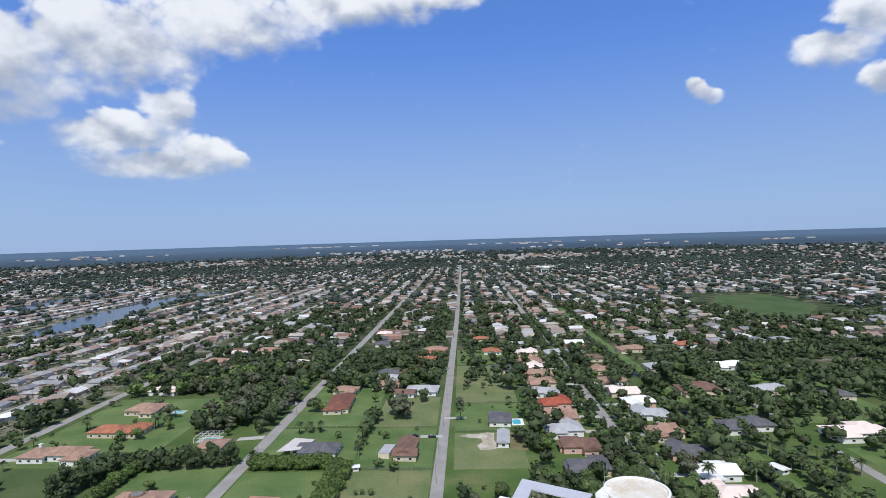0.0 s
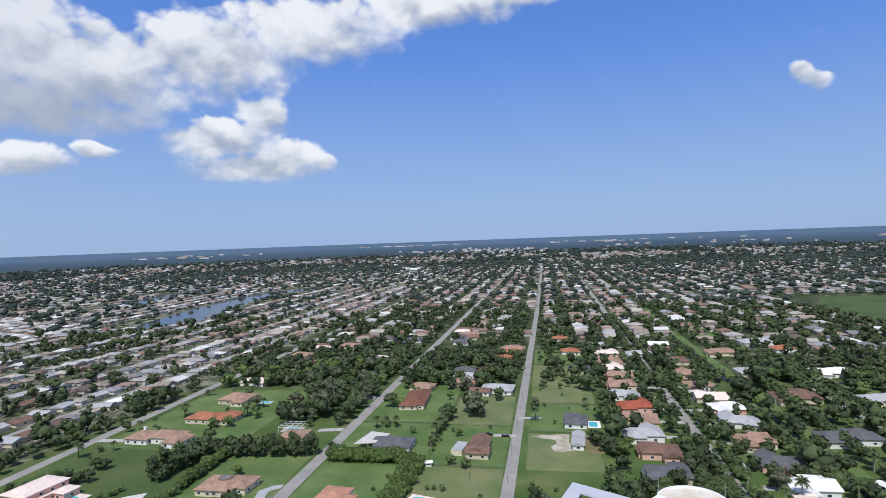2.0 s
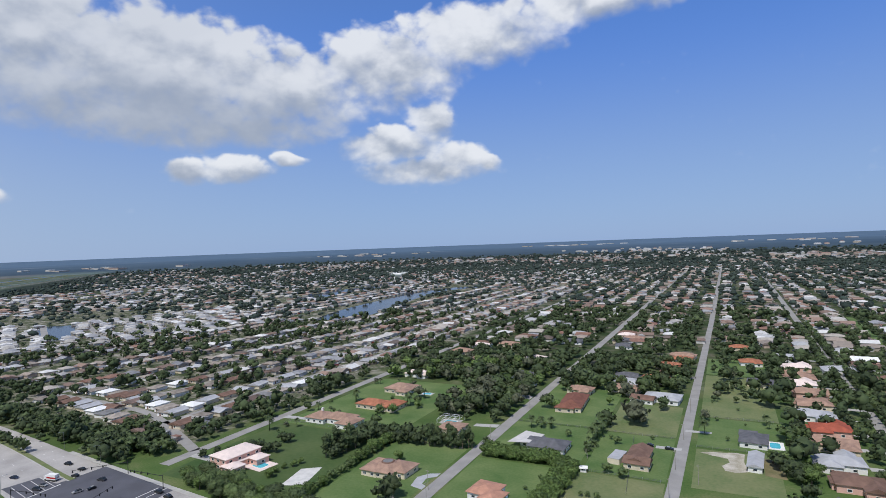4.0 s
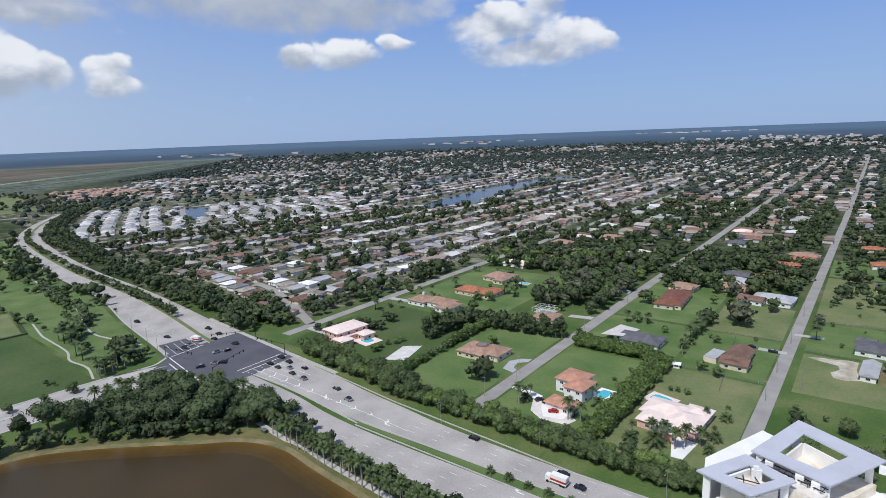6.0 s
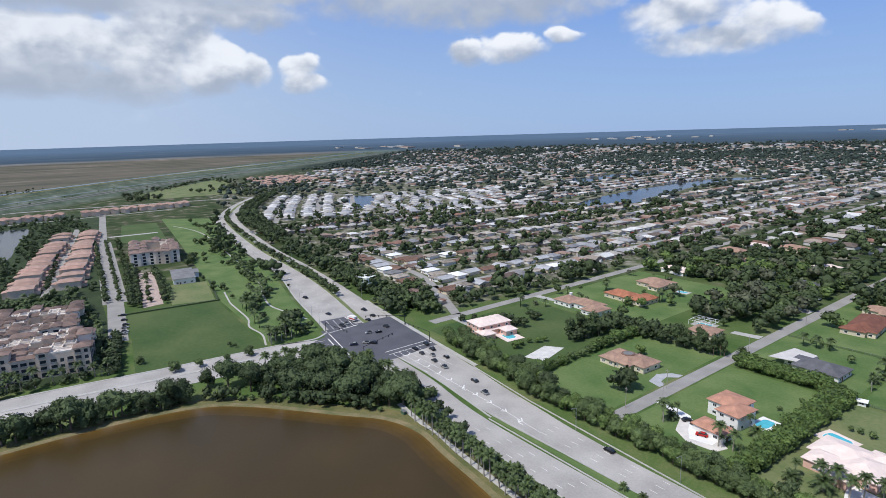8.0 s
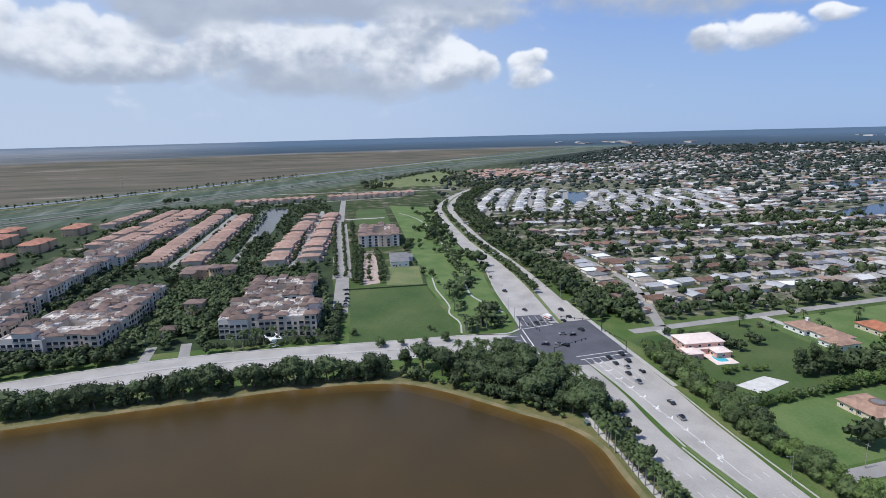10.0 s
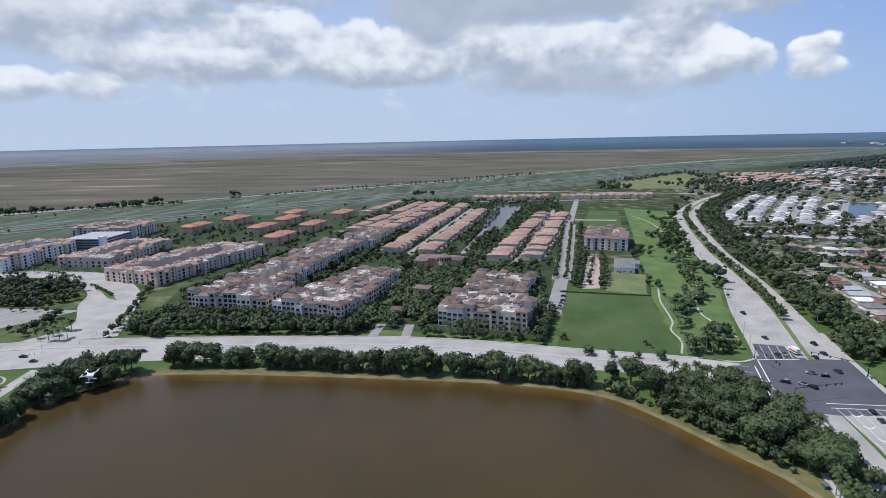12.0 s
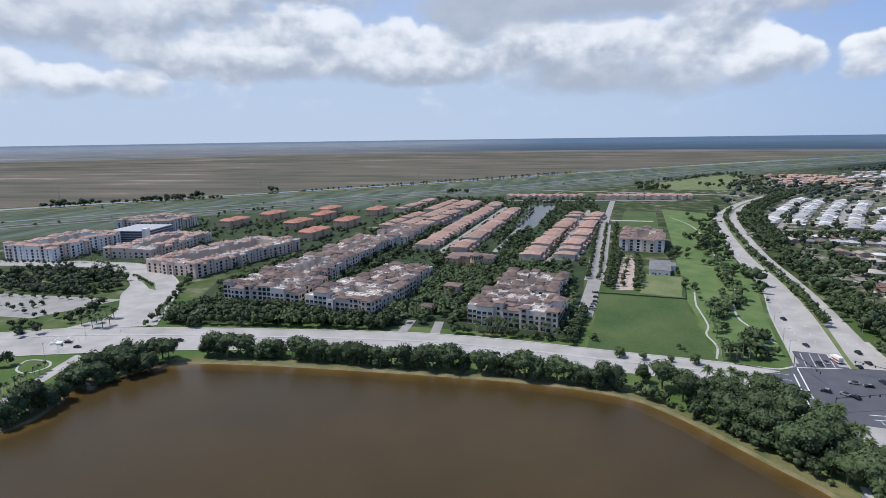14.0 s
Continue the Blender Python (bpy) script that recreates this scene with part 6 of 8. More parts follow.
part("curved_fin", Geo().prism([(5.3, 74.0), (5.5, 73.6), (6.5, 74.1), (6.3, 74.5)], 75.0, 76.5).prism([(5.45, 74.05), (5.65, 73.7), (6.2, 74.0), (6.0, 74.35)], 76.5, 76.9), TOWERWHITE, tower)
for a, b in (((3.2, 72.4), (7.2, 72.6)), ((4.3, 74.6), (5.2, 70.6)), ((5.2, 74.8), (7.0, 71.6))):
    part("grating_bar", Geo().tube((*a, 75.6), (*b, 75.6), 0.07, 0.07, 5), RUBBER, tower)
part("inner_wall", Geo().prism([(2.9, 71.3), (5.0, 74.8), (5.2, 74.6), (3.2, 71.2)], 75.0, 76.0), TOWERWHITE, tower)
for x, y in ((8.6, 89.0), (16.8, 84.5), (12.8, 76.4), (5.6, 78.8), (4.2, 76.2), (8.9, 74), (6.0, 69.2), (1.2, 70.6)):
    part("column", Geo().box(x - 0.4, y - 0.4, 72.9, x + 0.4, y + 0.4, 76.2), TOWERWHITE, tower)
part("beam", Geo().box(17.6, 82.4, 75.6, 21, 83.2, 76.4), TOWERWHITE, tower)
part("plant_room", Geo().prism([(18.6, 83.6), (20.4, 85.9), (21.4, 85.2), (20.2, 82.6)], 72, 77), TOWERWHITE, tower)
part("fin", Geo().prism([(4.6, 79.0), (0.6, 71.5), (0.0, 75), (4.8, 86.2), (6.2, 85.5)], 68, 75.6), TOWERWHITE, tower, "curved white parapet wing")
part("round_deck", Geo().tube((24.8, 84.2, 70), (24.8, 84.2, 76.9), 4.75, 4.75, 40), STAINED, tower, "round roof deck with a stained pale floor")
part("rim", Geo().add([(24.8 + r * math.cos(a), 84.2 + r * math.sin(a), z) for r, z in ((4.75, 77.15), (4.4, 77.15), (4.75, 76.0), (4.4, 76.0)) for a in (k * math.tau / 40 for k in range(40))],
                        [(i, (i + 1) % 40, 40 + (i + 1) % 40, 40 + i) for i in range(40)] + [((i + 1) % 40, i, 80 + i, 80 + (i + 1) % 40) for i in range(40)] + [(40 + i, 40 + (i + 1) % 40, 120 + (i + 1) % 40, 120 + i) for i in range(40)]), TOWERWHITE, tower)
for x, y, h in ((20.6, 86.4, 4.0), (20.3, 85.6, 1.8), (29.8, 86.6, 2.6)):
    part("antenna", Geo().tube((x, y, 74), (x, y, 76 + h), 0.06, 0.04, 5), METAL, tower)
for k in range(5):
    part("duct", Geo().box(6.4 + 1.9 * k, 76.4 - 0.9 * k, 73, 7.6 + 1.9 * k, 77.2 - 0.9 * k, 74.2), METAL, tower)
for f in range(22):
    part("window_band", Geo().prism([(4.62 + 3.7 * q - 0.06, 77.5 + 11.5 * q + 0.02) for q in (0.08, 0.92)] + [(4.62 + 3.7 * q + 0.4, 77.5 + 11.5 * q) for q in (0.92, 0.08)], 3 * f + 3.5, 3 * f + 5.2), GLASS, tower)
block_rect(17, 80, 40, 30)

# ---- vehicles ----
def car_kind(name, label, length=4.6, width=1.85, height=1.45, van=False):
    c = base(name, label, "car", 0, -3300, 0)
    a = length / 2
    prof = [(-a, 0.35), (a, 0.35), (a, 0.75), (a - 0.25, 0.9), (0.28 * length, 0.98), (-a + 0.15, 1.0), (-a, 0.9)]
    cab = [(0.27 * length, 0.98), (0.1 * length, height), (-0.27 * length, height), (-0.42 * length, 1.0)]
    if van:
        cab = [(0.4 * length, 0.98), (0.3 * length, height), (-0.48 * length, height), (-0.49 * length, 1.0)]
    for nm, pts, w, m in (("body", prof, width, CARPAINT), ("cabin", cab, width * 0.86, GLASS)):
        n, g = len(pts), Geo()
        inner = [(x * 0.985, z) for x, z in pts]
        g.add([(x, -w / 2, z) for x, z in pts] + [(x, w / 2, z) for x, z in inner], [tuple(range(n)), tuple(range(2 * n - 1, n - 1, -1))] + [((i + 1) % n, i, n + i, n + (i + 1) % n) for i in range(n)])
        part(nm, g, m, c)
    part("roof_panel", Geo().box(cab[2][0] + 0.1, -width * 0.41, height - 0.02, cab[1][0] - 0.05, width * 0.41, height + 0.05), CARPAINT, c)
    for sx in (-1, 1):
        for sy in (-1, 1):
            w = part("wheel", Geo().tube((sx * length * 0.3, sy * (width / 2 - 0.22), 0.33), (sx * length * 0.3, sy * (width / 2 + 0.02), 0.33), 0.33, 0.33, 10), RUBBER, c)
    for sy in (-1, 1):
        part("headlight", Geo().box(a - 0.06, sy * 0.62 - 0.2, 0.62, a + 0.02, sy * 0.62 + 0.2, 0.78), WHITE, c)
    return c


CARS = [car_kind("sedan_car", "sedan car standing on the road"), car_kind("suv_car", "sport utility car standing on the road", 4.8, 1.95, 1.75), car_kind("hatchback_car", "small hatchback car standing on the road", 4.1, 1.75, 1.5)]


def park(x, y, turn, kind=None, z=0.13):
    return copy_thing(CARS[kind] if kind is not None else RNG.choice(CARS), pose(x, y, z, 0, 0, turn))


for x, y, turn in ((-300, 163, 190), (-302, 167, 190), (-265, 152, 60), (-263, 159, 40), (-260, 162, 30), (-277, 169, 75), (-274, 174, 80), (-280, 183, 10), (-299, 181, 10), (-305, 188, 8), (-238, 184, -5), (-229, 182, -5),
                   (-215, 181, -5), (-222, 177, -5), (-215, 173, -5), (-205, 172, -5), (-182, 173, -5), (-169, 168, -5), (-228, 174, -5), (-236, 175, -5), (-262, 142, 80)):
    park(x, y, turn + 180)
for x, y, turn in ((-320, 190, 10), (-328, 167, 12), (-377, 172, 12), (-102, 171, 178), (-63, 168, 178), (-55, 164, 178), (-440, 204, 10), (-520, 200, 8), (-610, 225, 8), (-700, 222, 10), (-820, 245, 14), (-930, 285, 22),
                   (-287, -5, 93), (-276, -196, 97), (-262, -262, 100), (-256, -250, 100), (-400, 55, 80), (-384, 52, 80), (-379.5, 51.3, 80), (-393, 53.5, 80), (-412, 56, 80), (-425, 57.5, 80), (-96, 214, 60), (-30, 329, 0), (-20, 327, 0), (92, 374, 90), (98, 411, 90), (86, 395, 90), (197, 318, 20)):
    park(x, y, turn, z=0.13 if abs(x) > 100 else 0.12)
RED = mat("red_car_paint", (0.42, 0.015, 0.012), 0.3, 0.05, 1, 10)


def truck(x, y, turn, box_mat, label):
    t = base("box_truck", label, "truck", x, y, 0.13, turn)
    part("cargo_box", Geo().box(-4.2, -1.2, 0.9, 1.6, 1.2, 3.5), WHITE, t)
    part("stripe", Geo().box(-4.2, -1.24, 1.5, 1.6, 1.24, 2.2), box_mat, t)
    part("cab", Geo().prism([(1.8, -1.1), (3.7, -1.0), (3.7, 1.0), (1.8, 1.1)], 0.5, 2.5), WHITE, t)
    part("windscreen", Geo().box(3.68, -0.9, 1.5, 3.75, 0.9, 2.3), GLASS, t)
    part("chassis", Geo().box(-4.2, -0.9, 0.5, 3.6, 0.9, 0.88), RUBBER, t)
    for sx in (-3.2, -2.2, 2.7):
        for sy in (-1, 1):
            part("wheel", Geo().tube((sx, sy * 0.95, 0.5), (sx, sy * 1.2, 0.5), 0.5, 0.5, 10), RUBBER, t)


truck(-306, 173, 190, RED, "white box truck with a red stripe waiting at the crossing")
truck(-63, 162.5, 178, RED, "white and red box truck on the boulevard")
truck(-128, 436, 100, LIGHTGREY, "white delivery truck parked in a drive")
rc = park(-86, 207.5, 200, 0)
rc["label"] = "red sedan parked on a pale garage drive"
for o in rc.children:
    if o.name.startswith(("body", "roof_panel")):
        o.data = o.data.copy()
        o.data.materials[0] = RED

# ---- road paint, kerbs, medians ----
paint = Geo()
for y in (140.3, 144.0, 147.8):
    for k in range(34):
        x = -150 + 12.2 * k + (y - 140) * 0.6
        paint.box(x, y - 0.08, 0.121, x + 3.0, y + 0.08, 0.127)
for y in (162.0, 165.8, 169.6):
    for k in range(22):
        x = -128 + 12.2 * k
        paint.box(x, y - 0.08, 0.121, x + 3.0, y + 0.08, 0.127)
for a, b, n in ((W_ML, W_L, 3), (W_R, W_MR, 3)):
    for i in range(8, len(a) - 1, 1):
        for q in range(1, n):
            p, r = a[i].lerp(b[i], q / n), a[i + 1].lerp(b[i + 1], q / n)
            d = (r - p).normalized()
            for s in range(int((r - p).length / 12.2)):
                c = p + d * 12.2 * s
                nrm = Vector((-d.y, d.x)) * 0.09
                e = c + d * 3
                paint.add([(*(c - nrm), 0.126), (*(e - nrm), 0.126), (*(e + nrm), 0.126), (*(c + nrm), 0.126)], [(0, 1, 2, 3)])
for k in range(10):    # hatched turn pocket
    x = -232 + 10.2 * k
    y = 167.2 - 0.45 * k
    h = 2.4 - 0.14 * k
    for sgn in (-1, 1):
        paint.add([(x, y, 0.136), (x - 1.6, y + sgn * h, 0.136), (x - 0.9, y + sgn * h, 0.136), (x + 0.9, y, 0.136)], [(0, 1, 2, 3)] if sgn > 0 else [(3, 2, 1, 0)])
for x0, y0, x1, y1, w in ((-239, 166, -150, 163.4, 0.22), (-239, 162, -205, 162.2, 0.22), (-150, 163.4, -128, 161.6, 0.2), (-239, 160, -239, 189, 0.5), (-243.5, 160, -243.5, 188, 0.5), (-294, 150, -296, 172, 0.6), (-293, 150, -245, 141.5, 0.6), (-285, 145.5, -247, 138.6, 0.6),
                           (-239, 170, -205, 169.6, 0.2), (-239, 174, -205, 173.6, 0.2), (-239, 178, -205, 177.4, 0.2), (-296, 155.5, -316, 159.5, 0.25), (-296, 160, -316, 164, 0.25), (-296, 164.5, -316, 168.5, 0.25), (-296, 169, -316, 173, 0.25),
                           (-262, 139, -268, 122, 0.25), (-269, 140, -275, 122, 0.25), (-276, 141.5, -282, 124, 0.25), (-283, 143, -288, 126, 0.25)):
    d = Vector((x1 - x0, y1 - y0)).normalized()
    nrm = Vector((-d.y, d.x)) * w / 2
    paint.add([(x0 - nrm.x, y0 - nrm.y, 0.14), (x1 - nrm.x, y1 - nrm.y, 0.14), (x1 + nrm.x, y1 + nrm.y, 0.14), (x0 + nrm.x, y0 + nrm.y, 0.14)], [(0, 1, 2, 3)])
for x, y in ((-72, 151), (-58, 150.6), (-140, 160.8), (-180, 163.4)):    # turn arrows
    paint.add([(x, y - 0.2, 0.137), (x + 3, y - 0.2, 0.137), (x + 3, y + 0.2, 0.137), (x, y + 0.2, 0.137)], [(0, 1, 2, 3)])
    paint.add([(x - 0.2, y + 0.2, 0.137), (x + 0.5, y - 0.2, 0.137), (x + 0.8, y + 1.6, 0.137), (x - 0.9, y + 1.2, 0.137)], [(0, 1, 2, 3)])
setting("road_markings", paint, PAINT, "white lane dashes, stop lines and turn arrows", "road marking")
slab("median_east", [(EAST, 152), (-60, 152.5), (-150, 154.5), (-150, 156), (-60, 157), (EAST, 157)], 0.28, LAWN, "narrow grass median with young palms", "median", 0.3)
setting("median_kerb", strip([Vector((-150, 155)), Vector((-190, 160)), Vector((-221, 162.5))], 0.7, 0.3, 0.3), CONCRETE, "narrow raised concrete median", "kerb")
setting("median_west", ribbon(W_MR, W_ML, 0.26, 0.3), LAWN_DRY, "planted grass median of the curving boulevard", "median")
for nm, line, w in (("kerb_south", [Vector((EAST, 134.6)), Vector((-60, 135.6)), Vector((-150, 138)), Vector((-196, 146.5))], 0.5), ("kerb_median_south", [Vector((EAST, 151.8)), Vector((-60, 152.2)), Vector((-150, 153.6))], 0.5),
                    ("kerb_median_north", [Vector((EAST, 157.2)), Vector((-60, 157.2)), Vector((-150, 157.2))], 0.5), ("kerb_north", [Vector((EAST, 171.3)), Vector((-60, 171.3)), Vector((-150, 178.3)), Vector((-196, 184.3))], 0.5),
                    ("sidewalk_north", [Vector((-196, 186)), Vector((-238, 190.5)), Vector((-297, 197.5)), Vector((-340, 203))], 2.6), ("kerb_corner", spline([(-296, 150), (-293, 146), (-290, 138), (-294, 120)], 5), 1.6),
                    ("kerb_west", list(W_L), 1.0), ("kerb_west_median", list(W_ML), 0.6), ("kerb_lakeside", list(C_W[4:]), 1.2), ("kerb_lakeside_east", list(C_E), 0.8), ("kerb_branch", list(B_R), 1.6)):
    setting(nm, strip(line, w, 0.27, 0.3), CONCRETE, "pale concrete kerb along the road", "kerb")
setting("median_lakeside", strip(offset(list(C_W), 14)[8:46], 2.2, 0.25, 0.3), CONCRETE, "narrow pale median of the lakeside street", "median")
setting("refuge_island", Geo().prism([(-246, 140), (-240, 139), (-238, 143), (-243, 145)], 0, 0.3), CONCRETE, "small white refuge island at the crossing", "kerb")

# drives
for k, (pts, m) in enumerate((([(-113, 222), (-104, 221), (-97, 219), (-92, 208), (-88, 202), (-80, 204), (-80, 209), (-92, 212), (-98, 214), (-107, 218), (-113, 219)], WHITE), ([(-121, 234), (-128, 236), (-130, 246), (-126, 252), (-121, 254), (-121, 250), (-125, 246), (-124, 240), (-121, 238)], LIGHTGREY),
                              ([(-27, 327), (-14, 327), (-14, 331), (-27, 331)], CONCRETE), ([(-120, 330), (-135, 328), (-135, 333), (-120, 336)], CONCRETE), ([(-120, 398), (-130, 398), (-131, 408), (-120, 406)], CONCRETE), ([(-36, 200), (-32, 200), (-30, 214), (-40, 216)], WHITE),
                              ([(-265, 224), (-238, 222), (-238, 227), (-265, 229)], CONCRETE), ([(-265, 300), (-245, 302), (-245, 306), (-265, 306)], CONCRETE), ([(-14, 360), (0, 361), (0, 364), (-14, 364)], CONCRETE))):
    slab("drive_%d" % (k + 1), pts, 0.115, m, "pale paved drive from the street to a house", "drive", 0.08)
slab("drive_court", [(-99, 214), (-95, 204), (-88, 199.5), (-77, 200.5), (-75, 206), (-80, 209.5), (-92, 212.5)], 0.112, mat("pale_drive_paving", (0.66, 0.62, 0.57), 0.85, 0.12, 0.3, 4), "pale paved forecourt before a garage", "drive", 0.07)
for k, y in enumerate(list(ROW_COLOURS) + list(ROW_TWO)):
    east = k >= len(ROW_COLOURS)
    x0, x1 = (92, 103) if east else (69, 84.5)
    slab("drive_row_%d" % (k + 1), [(x0, y + 0), (x1, y + 0), (x1, y + 5), (x0, y + 5)], 0.09, CONCRETE, "short concrete drive of a row house", "drive", 0.05)

# ---- street furniture ----
def lamp_post(x, y, turn, h=10.0):
    p = base("street_lamp", "tall grey street lamp with a long arm", "street lamp", x, y, 0, turn, "street lamps")
    part("pole", Geo().tube((0, 0, 0), (0, 0, h), 0.12, 0.07, 6), METAL, p)
    part("arm", Geo().tube((0, 0, h - 0.1), (2.4, 0, h + 0.4), 0.05, 0.04, 5), METAL, p)
    part("lamp_head", Geo().box(2.2, -0.15, h + 0.32, 3.0, 0.15, h + 0.45), METAL, p)


for i in range(4, len(W_L) - 8, 3):
    lamp_post(W_L[i].x, W_L[i].y - 1.5, 75)
for i in range(5, len(W_R) - 10, 4):
    lamp_post(W_R[i].x, W_R[i].y + 1.5, -100)
for x in (-120, -75, -30):
    lamp_post(x, 173.5, -90)
for x, y in ((-270, -257), (-235, -251), (-250, -300)):
    lamp_post(x, y, 180, 11)
POLE_MAT = mat("black_signal_steel", (0.02, 0.02, 0.022), 0.5)


def signal(x, y, x1, y1):
    s = base("traffic_signal", "black mast-arm traffic signal over the crossing", "traffic signal", x, y, 0, 0, "traffic signals")
    part("pole", Geo().tube((0, 0, 0), (0, 0, 7), 0.2, 0.15, 8), POLE_MAT, s)
    part("mast_arm", Geo().tube((0, 0, 6.5), (x1 - x, y1 - y, 7.0), 0.15, 0.09, 6), POLE_MAT, s)
    for q in (0.45, 0.65, 0.85, 0.98):
        part("signal_head", Geo().box((x1 - x) * q - 0.2, (y1 - y) * q - 0.2, 5.9, (x1 - x) * q + 0.2, (y1 - y) * q + 0.2, 7.1), POLE_MAT, s)


signal(-244, 147, -251, 170)
signal(-275, 194, -290, 174)
signal(-240, 188, -262, 186)
signal(-295, 149, -272, 152)
for x, y in ((-119, 205), (-118, 235), (-114, 305), (-113, 375), (-15, 300), (-15, 265), (-14, 345), (-13, 400), (-264, 330), (-264, 430), (-4, 285), (-112, 222)):
    u = base("utility_pole", "slim grey wooden utility pole with a crossarm", "utility pole", x, y, 0, 0, "utility poles")
    part("pole", Geo().tube((0, 0, 0), (0, 0, 9.5), 0.14, 0.1, 6), PALMBARK, u)
    part("crossarm", Geo().box(-0.9, -0.06, 8.8, 0.9, 0.06, 8.95), PALMBARK, u)
for x, y in ((-1009, -1014), (-1296, -705), (-1706, -402)):
    t = base("power_pylon", "distant steel lattice power pylon on the marsh edge", "pylon", x, y, 0, 40, "pylons")
    for sx in (-1, 1):
        part("leg", Geo().tube((sx * 3, 0, 0), (sx * 0.6, 0, 30), 0.35, 0.25, 4), METAL, t)
    for z in (22, 26, 30):
        part("crossarm", Geo().box(-6, -0.3, z, 6, 0.3, z + 0.5), METAL, t)
for x, y in ((-265, -265), (-266, -262), (-266.5, -259), (-268, -256), (-247, -254), (-286, -246), (-303, -248), (-304, -244)):
    d = base("lane_delineator", "slim dark lane delineator post on the junction", "road post", x, y, 0.13, 0, "lane delineators")
    part("post", Geo().tube((0, 0, 0), (0, 0, 1.2), 0.09, 0.07, 6), POLE_MAT, d)
    part("foot", Geo().tube((0, 0, 0), (0, 0, 0.1), 0.25, 0.2, 8), RUBBER, d)
cabinet = base("utility_cabinet", "green utility cabinet on the lake bank", "cabinet", -177, 128.5)
part("body", Geo().box(-1.3, -0.8, 0, 1.3, 0.8, 1.5), mat("green_enamel", (0.06, 0.12, 0.08), 0.5), cabinet)
part("lid", Geo().box(-1.4, -0.9, 1.5, 1.4, 0.9, 1.62), METAL, cabinet)

# the other drone, hovering beside the camera
flyer = base("quadcopter", "white quadcopter drone hovering in mid-air", "drone", 2.1, 14.5, 114.2, 20)
part("body", Geo().hip(-0.09, -0.07, 0.09, 0.07, -0.03, 0.03, 0.01, False, 0.02), WHITE, flyer)
part("belly", Geo().box(-0.08, -0.06, -0.07, 0.08, 0.06, -0.031), WHITE, flyer)
for sx in (-1, 1):
    part("skid", Geo().tube((sx * 0.09, 0, -0.06), (sx * 0.12, 0, -0.19), 0.008, 0.008, 5).tube((sx * 0.12, -0.1, -0.19), (sx * 0.12, 0.1, -0.19), 0.008, 0.008, 5), WHITE, flyer)
    for sy in (-1, 1):
        arm = part("arm", Geo().tube((sx * 0.07, sy * 0.05, -0.01), (sx * 0.17, sy * 0.14, 0.0), 0.018, 0.014, 6), WHITE, flyer)
        part("rotor", Geo().tube((sx * 0.17, sy * 0.14, 0.0), (sx * 0.17, sy * 0.14, 0.035), 0.014, 0.01, 6).box(sx * 0.17 - 0.11, sy * 0.14 - 0.01, 0.03, sx * 0.17 + 0.11, sy * 0.14 + 0.01, 0.035), WHITE, arm)
part("camera_pod", Geo().box(-0.03, 0.03, -0.12, 0.03, 0.08, -0.071), METAL, flyer)

# ---- planting near the camera ----
row(["broad", "broad", "light"], -233, 197, -150, 184.5, 5.5, 1.0, 0.98, "tree belt by the boulevard")
row(["broad", "broad", "light", "dark"], -228, 205, -150, 192, 6.5, 1.5, 0.92, "tree belt by the boulevard")
row(["broad", "broad", "light"], -150, 184, 70, 179, 5.2, 1.0, 0.88, "tree belt by the boulevard")
row(["broad", "light", "dark"], -146, 190, 70, 185.5, 5.8, 1.2, 0.82, "tree belt by the boulevard")
row(["dark", "broad"], -300, 207, -470, 229, 7.5, 1.5, 1.0, "trees beyond the boulevard")
row(["dark", "broad", "dark", "palm"], -296, 216, -470, 238, 7.5, 2.0, 1.0, "trees beyond the boulevard")
row(["dark", "broad"], -470, 229, -760, 265, 9, 2.0, 1.0, "trees beyond the boulevard")
for d, gap in ((9, 6.5), (18, 7.0), (28, 8.0)):
    edge_line = offset(list(W_R), -d)
    for i in range(26, len(edge_line) - 1):
        seg = edge_line[i + 1] - edge_line[i]
        for q in range(max(1, int(seg.length / gap))):
            p = edge_line[i] + seg * (q * gap / seg.length)
            plant(RNG.choice(["dark", "dark", "broad"]), p.x + RNG.uniform(-2, 2), p.y + RNG.uniform(-2, 2), 1.1, "trees beyond the boulevard")
grove(["dark", "broad", "palm", "dark"], -345, 212, -276, 262, 46, 1.0, "trees by the estate street")
row(["dark", "broad"], -704, 262, -660, 520, 8, 3.0, 0.95, "trees by the close")
row(["dark", "broad"], -716, 280, -735, 470, 8, 3.0, 0.8, "trees by the close")
for a, b, n in (((-1190, 440), (-1420, 640), 60), ((-1190, 430), (-1330, 440), 40), ((-1310, 250), (-1430, 215), 26), ((-1430, 210), (-1840, 520), 70), ((-1300, 435), (-1840, 540), 60), ((-1250, 500), (-1500, 740), 60)):
    for k in range(n):
        q = RNG.random()
        plant(RNG.choice(["dark", "broad", "grey"]), a[0] + (b[0] - a[0]) * q + RNG.gauss(0, 14), a[1] + (b[1] - a[1]) * q + RNG.gauss(0, 14), RNG.uniform(0.6, 1.2))
row(["broad", "dark", "palm"], -330, 226, -420, 244, 9, 3.0, 0.9, "trees beyond the boulevard")
for i in range(10, len(W_ML) - 14, 1):
    p = W_ML[i].lerp(W_MR[i], 0.5)
    for q in (0, 0.5):
        r = p.lerp(W_ML[i + 1].lerp(W_MR[i + 1], 0.5), q)
        plant(RNG.choice(["dark", "broad", "palm"]), r.x, r.y, 0.85, "median trees")
for x in (-84.5, -77, -69.5, -62, -54, -46):
    plant("coco", x, 155, 0.62, "young median palms")
row(["dark"], -258, -166, -261, -124, 4.6, 1.2, 1.2, "trees by the lake")
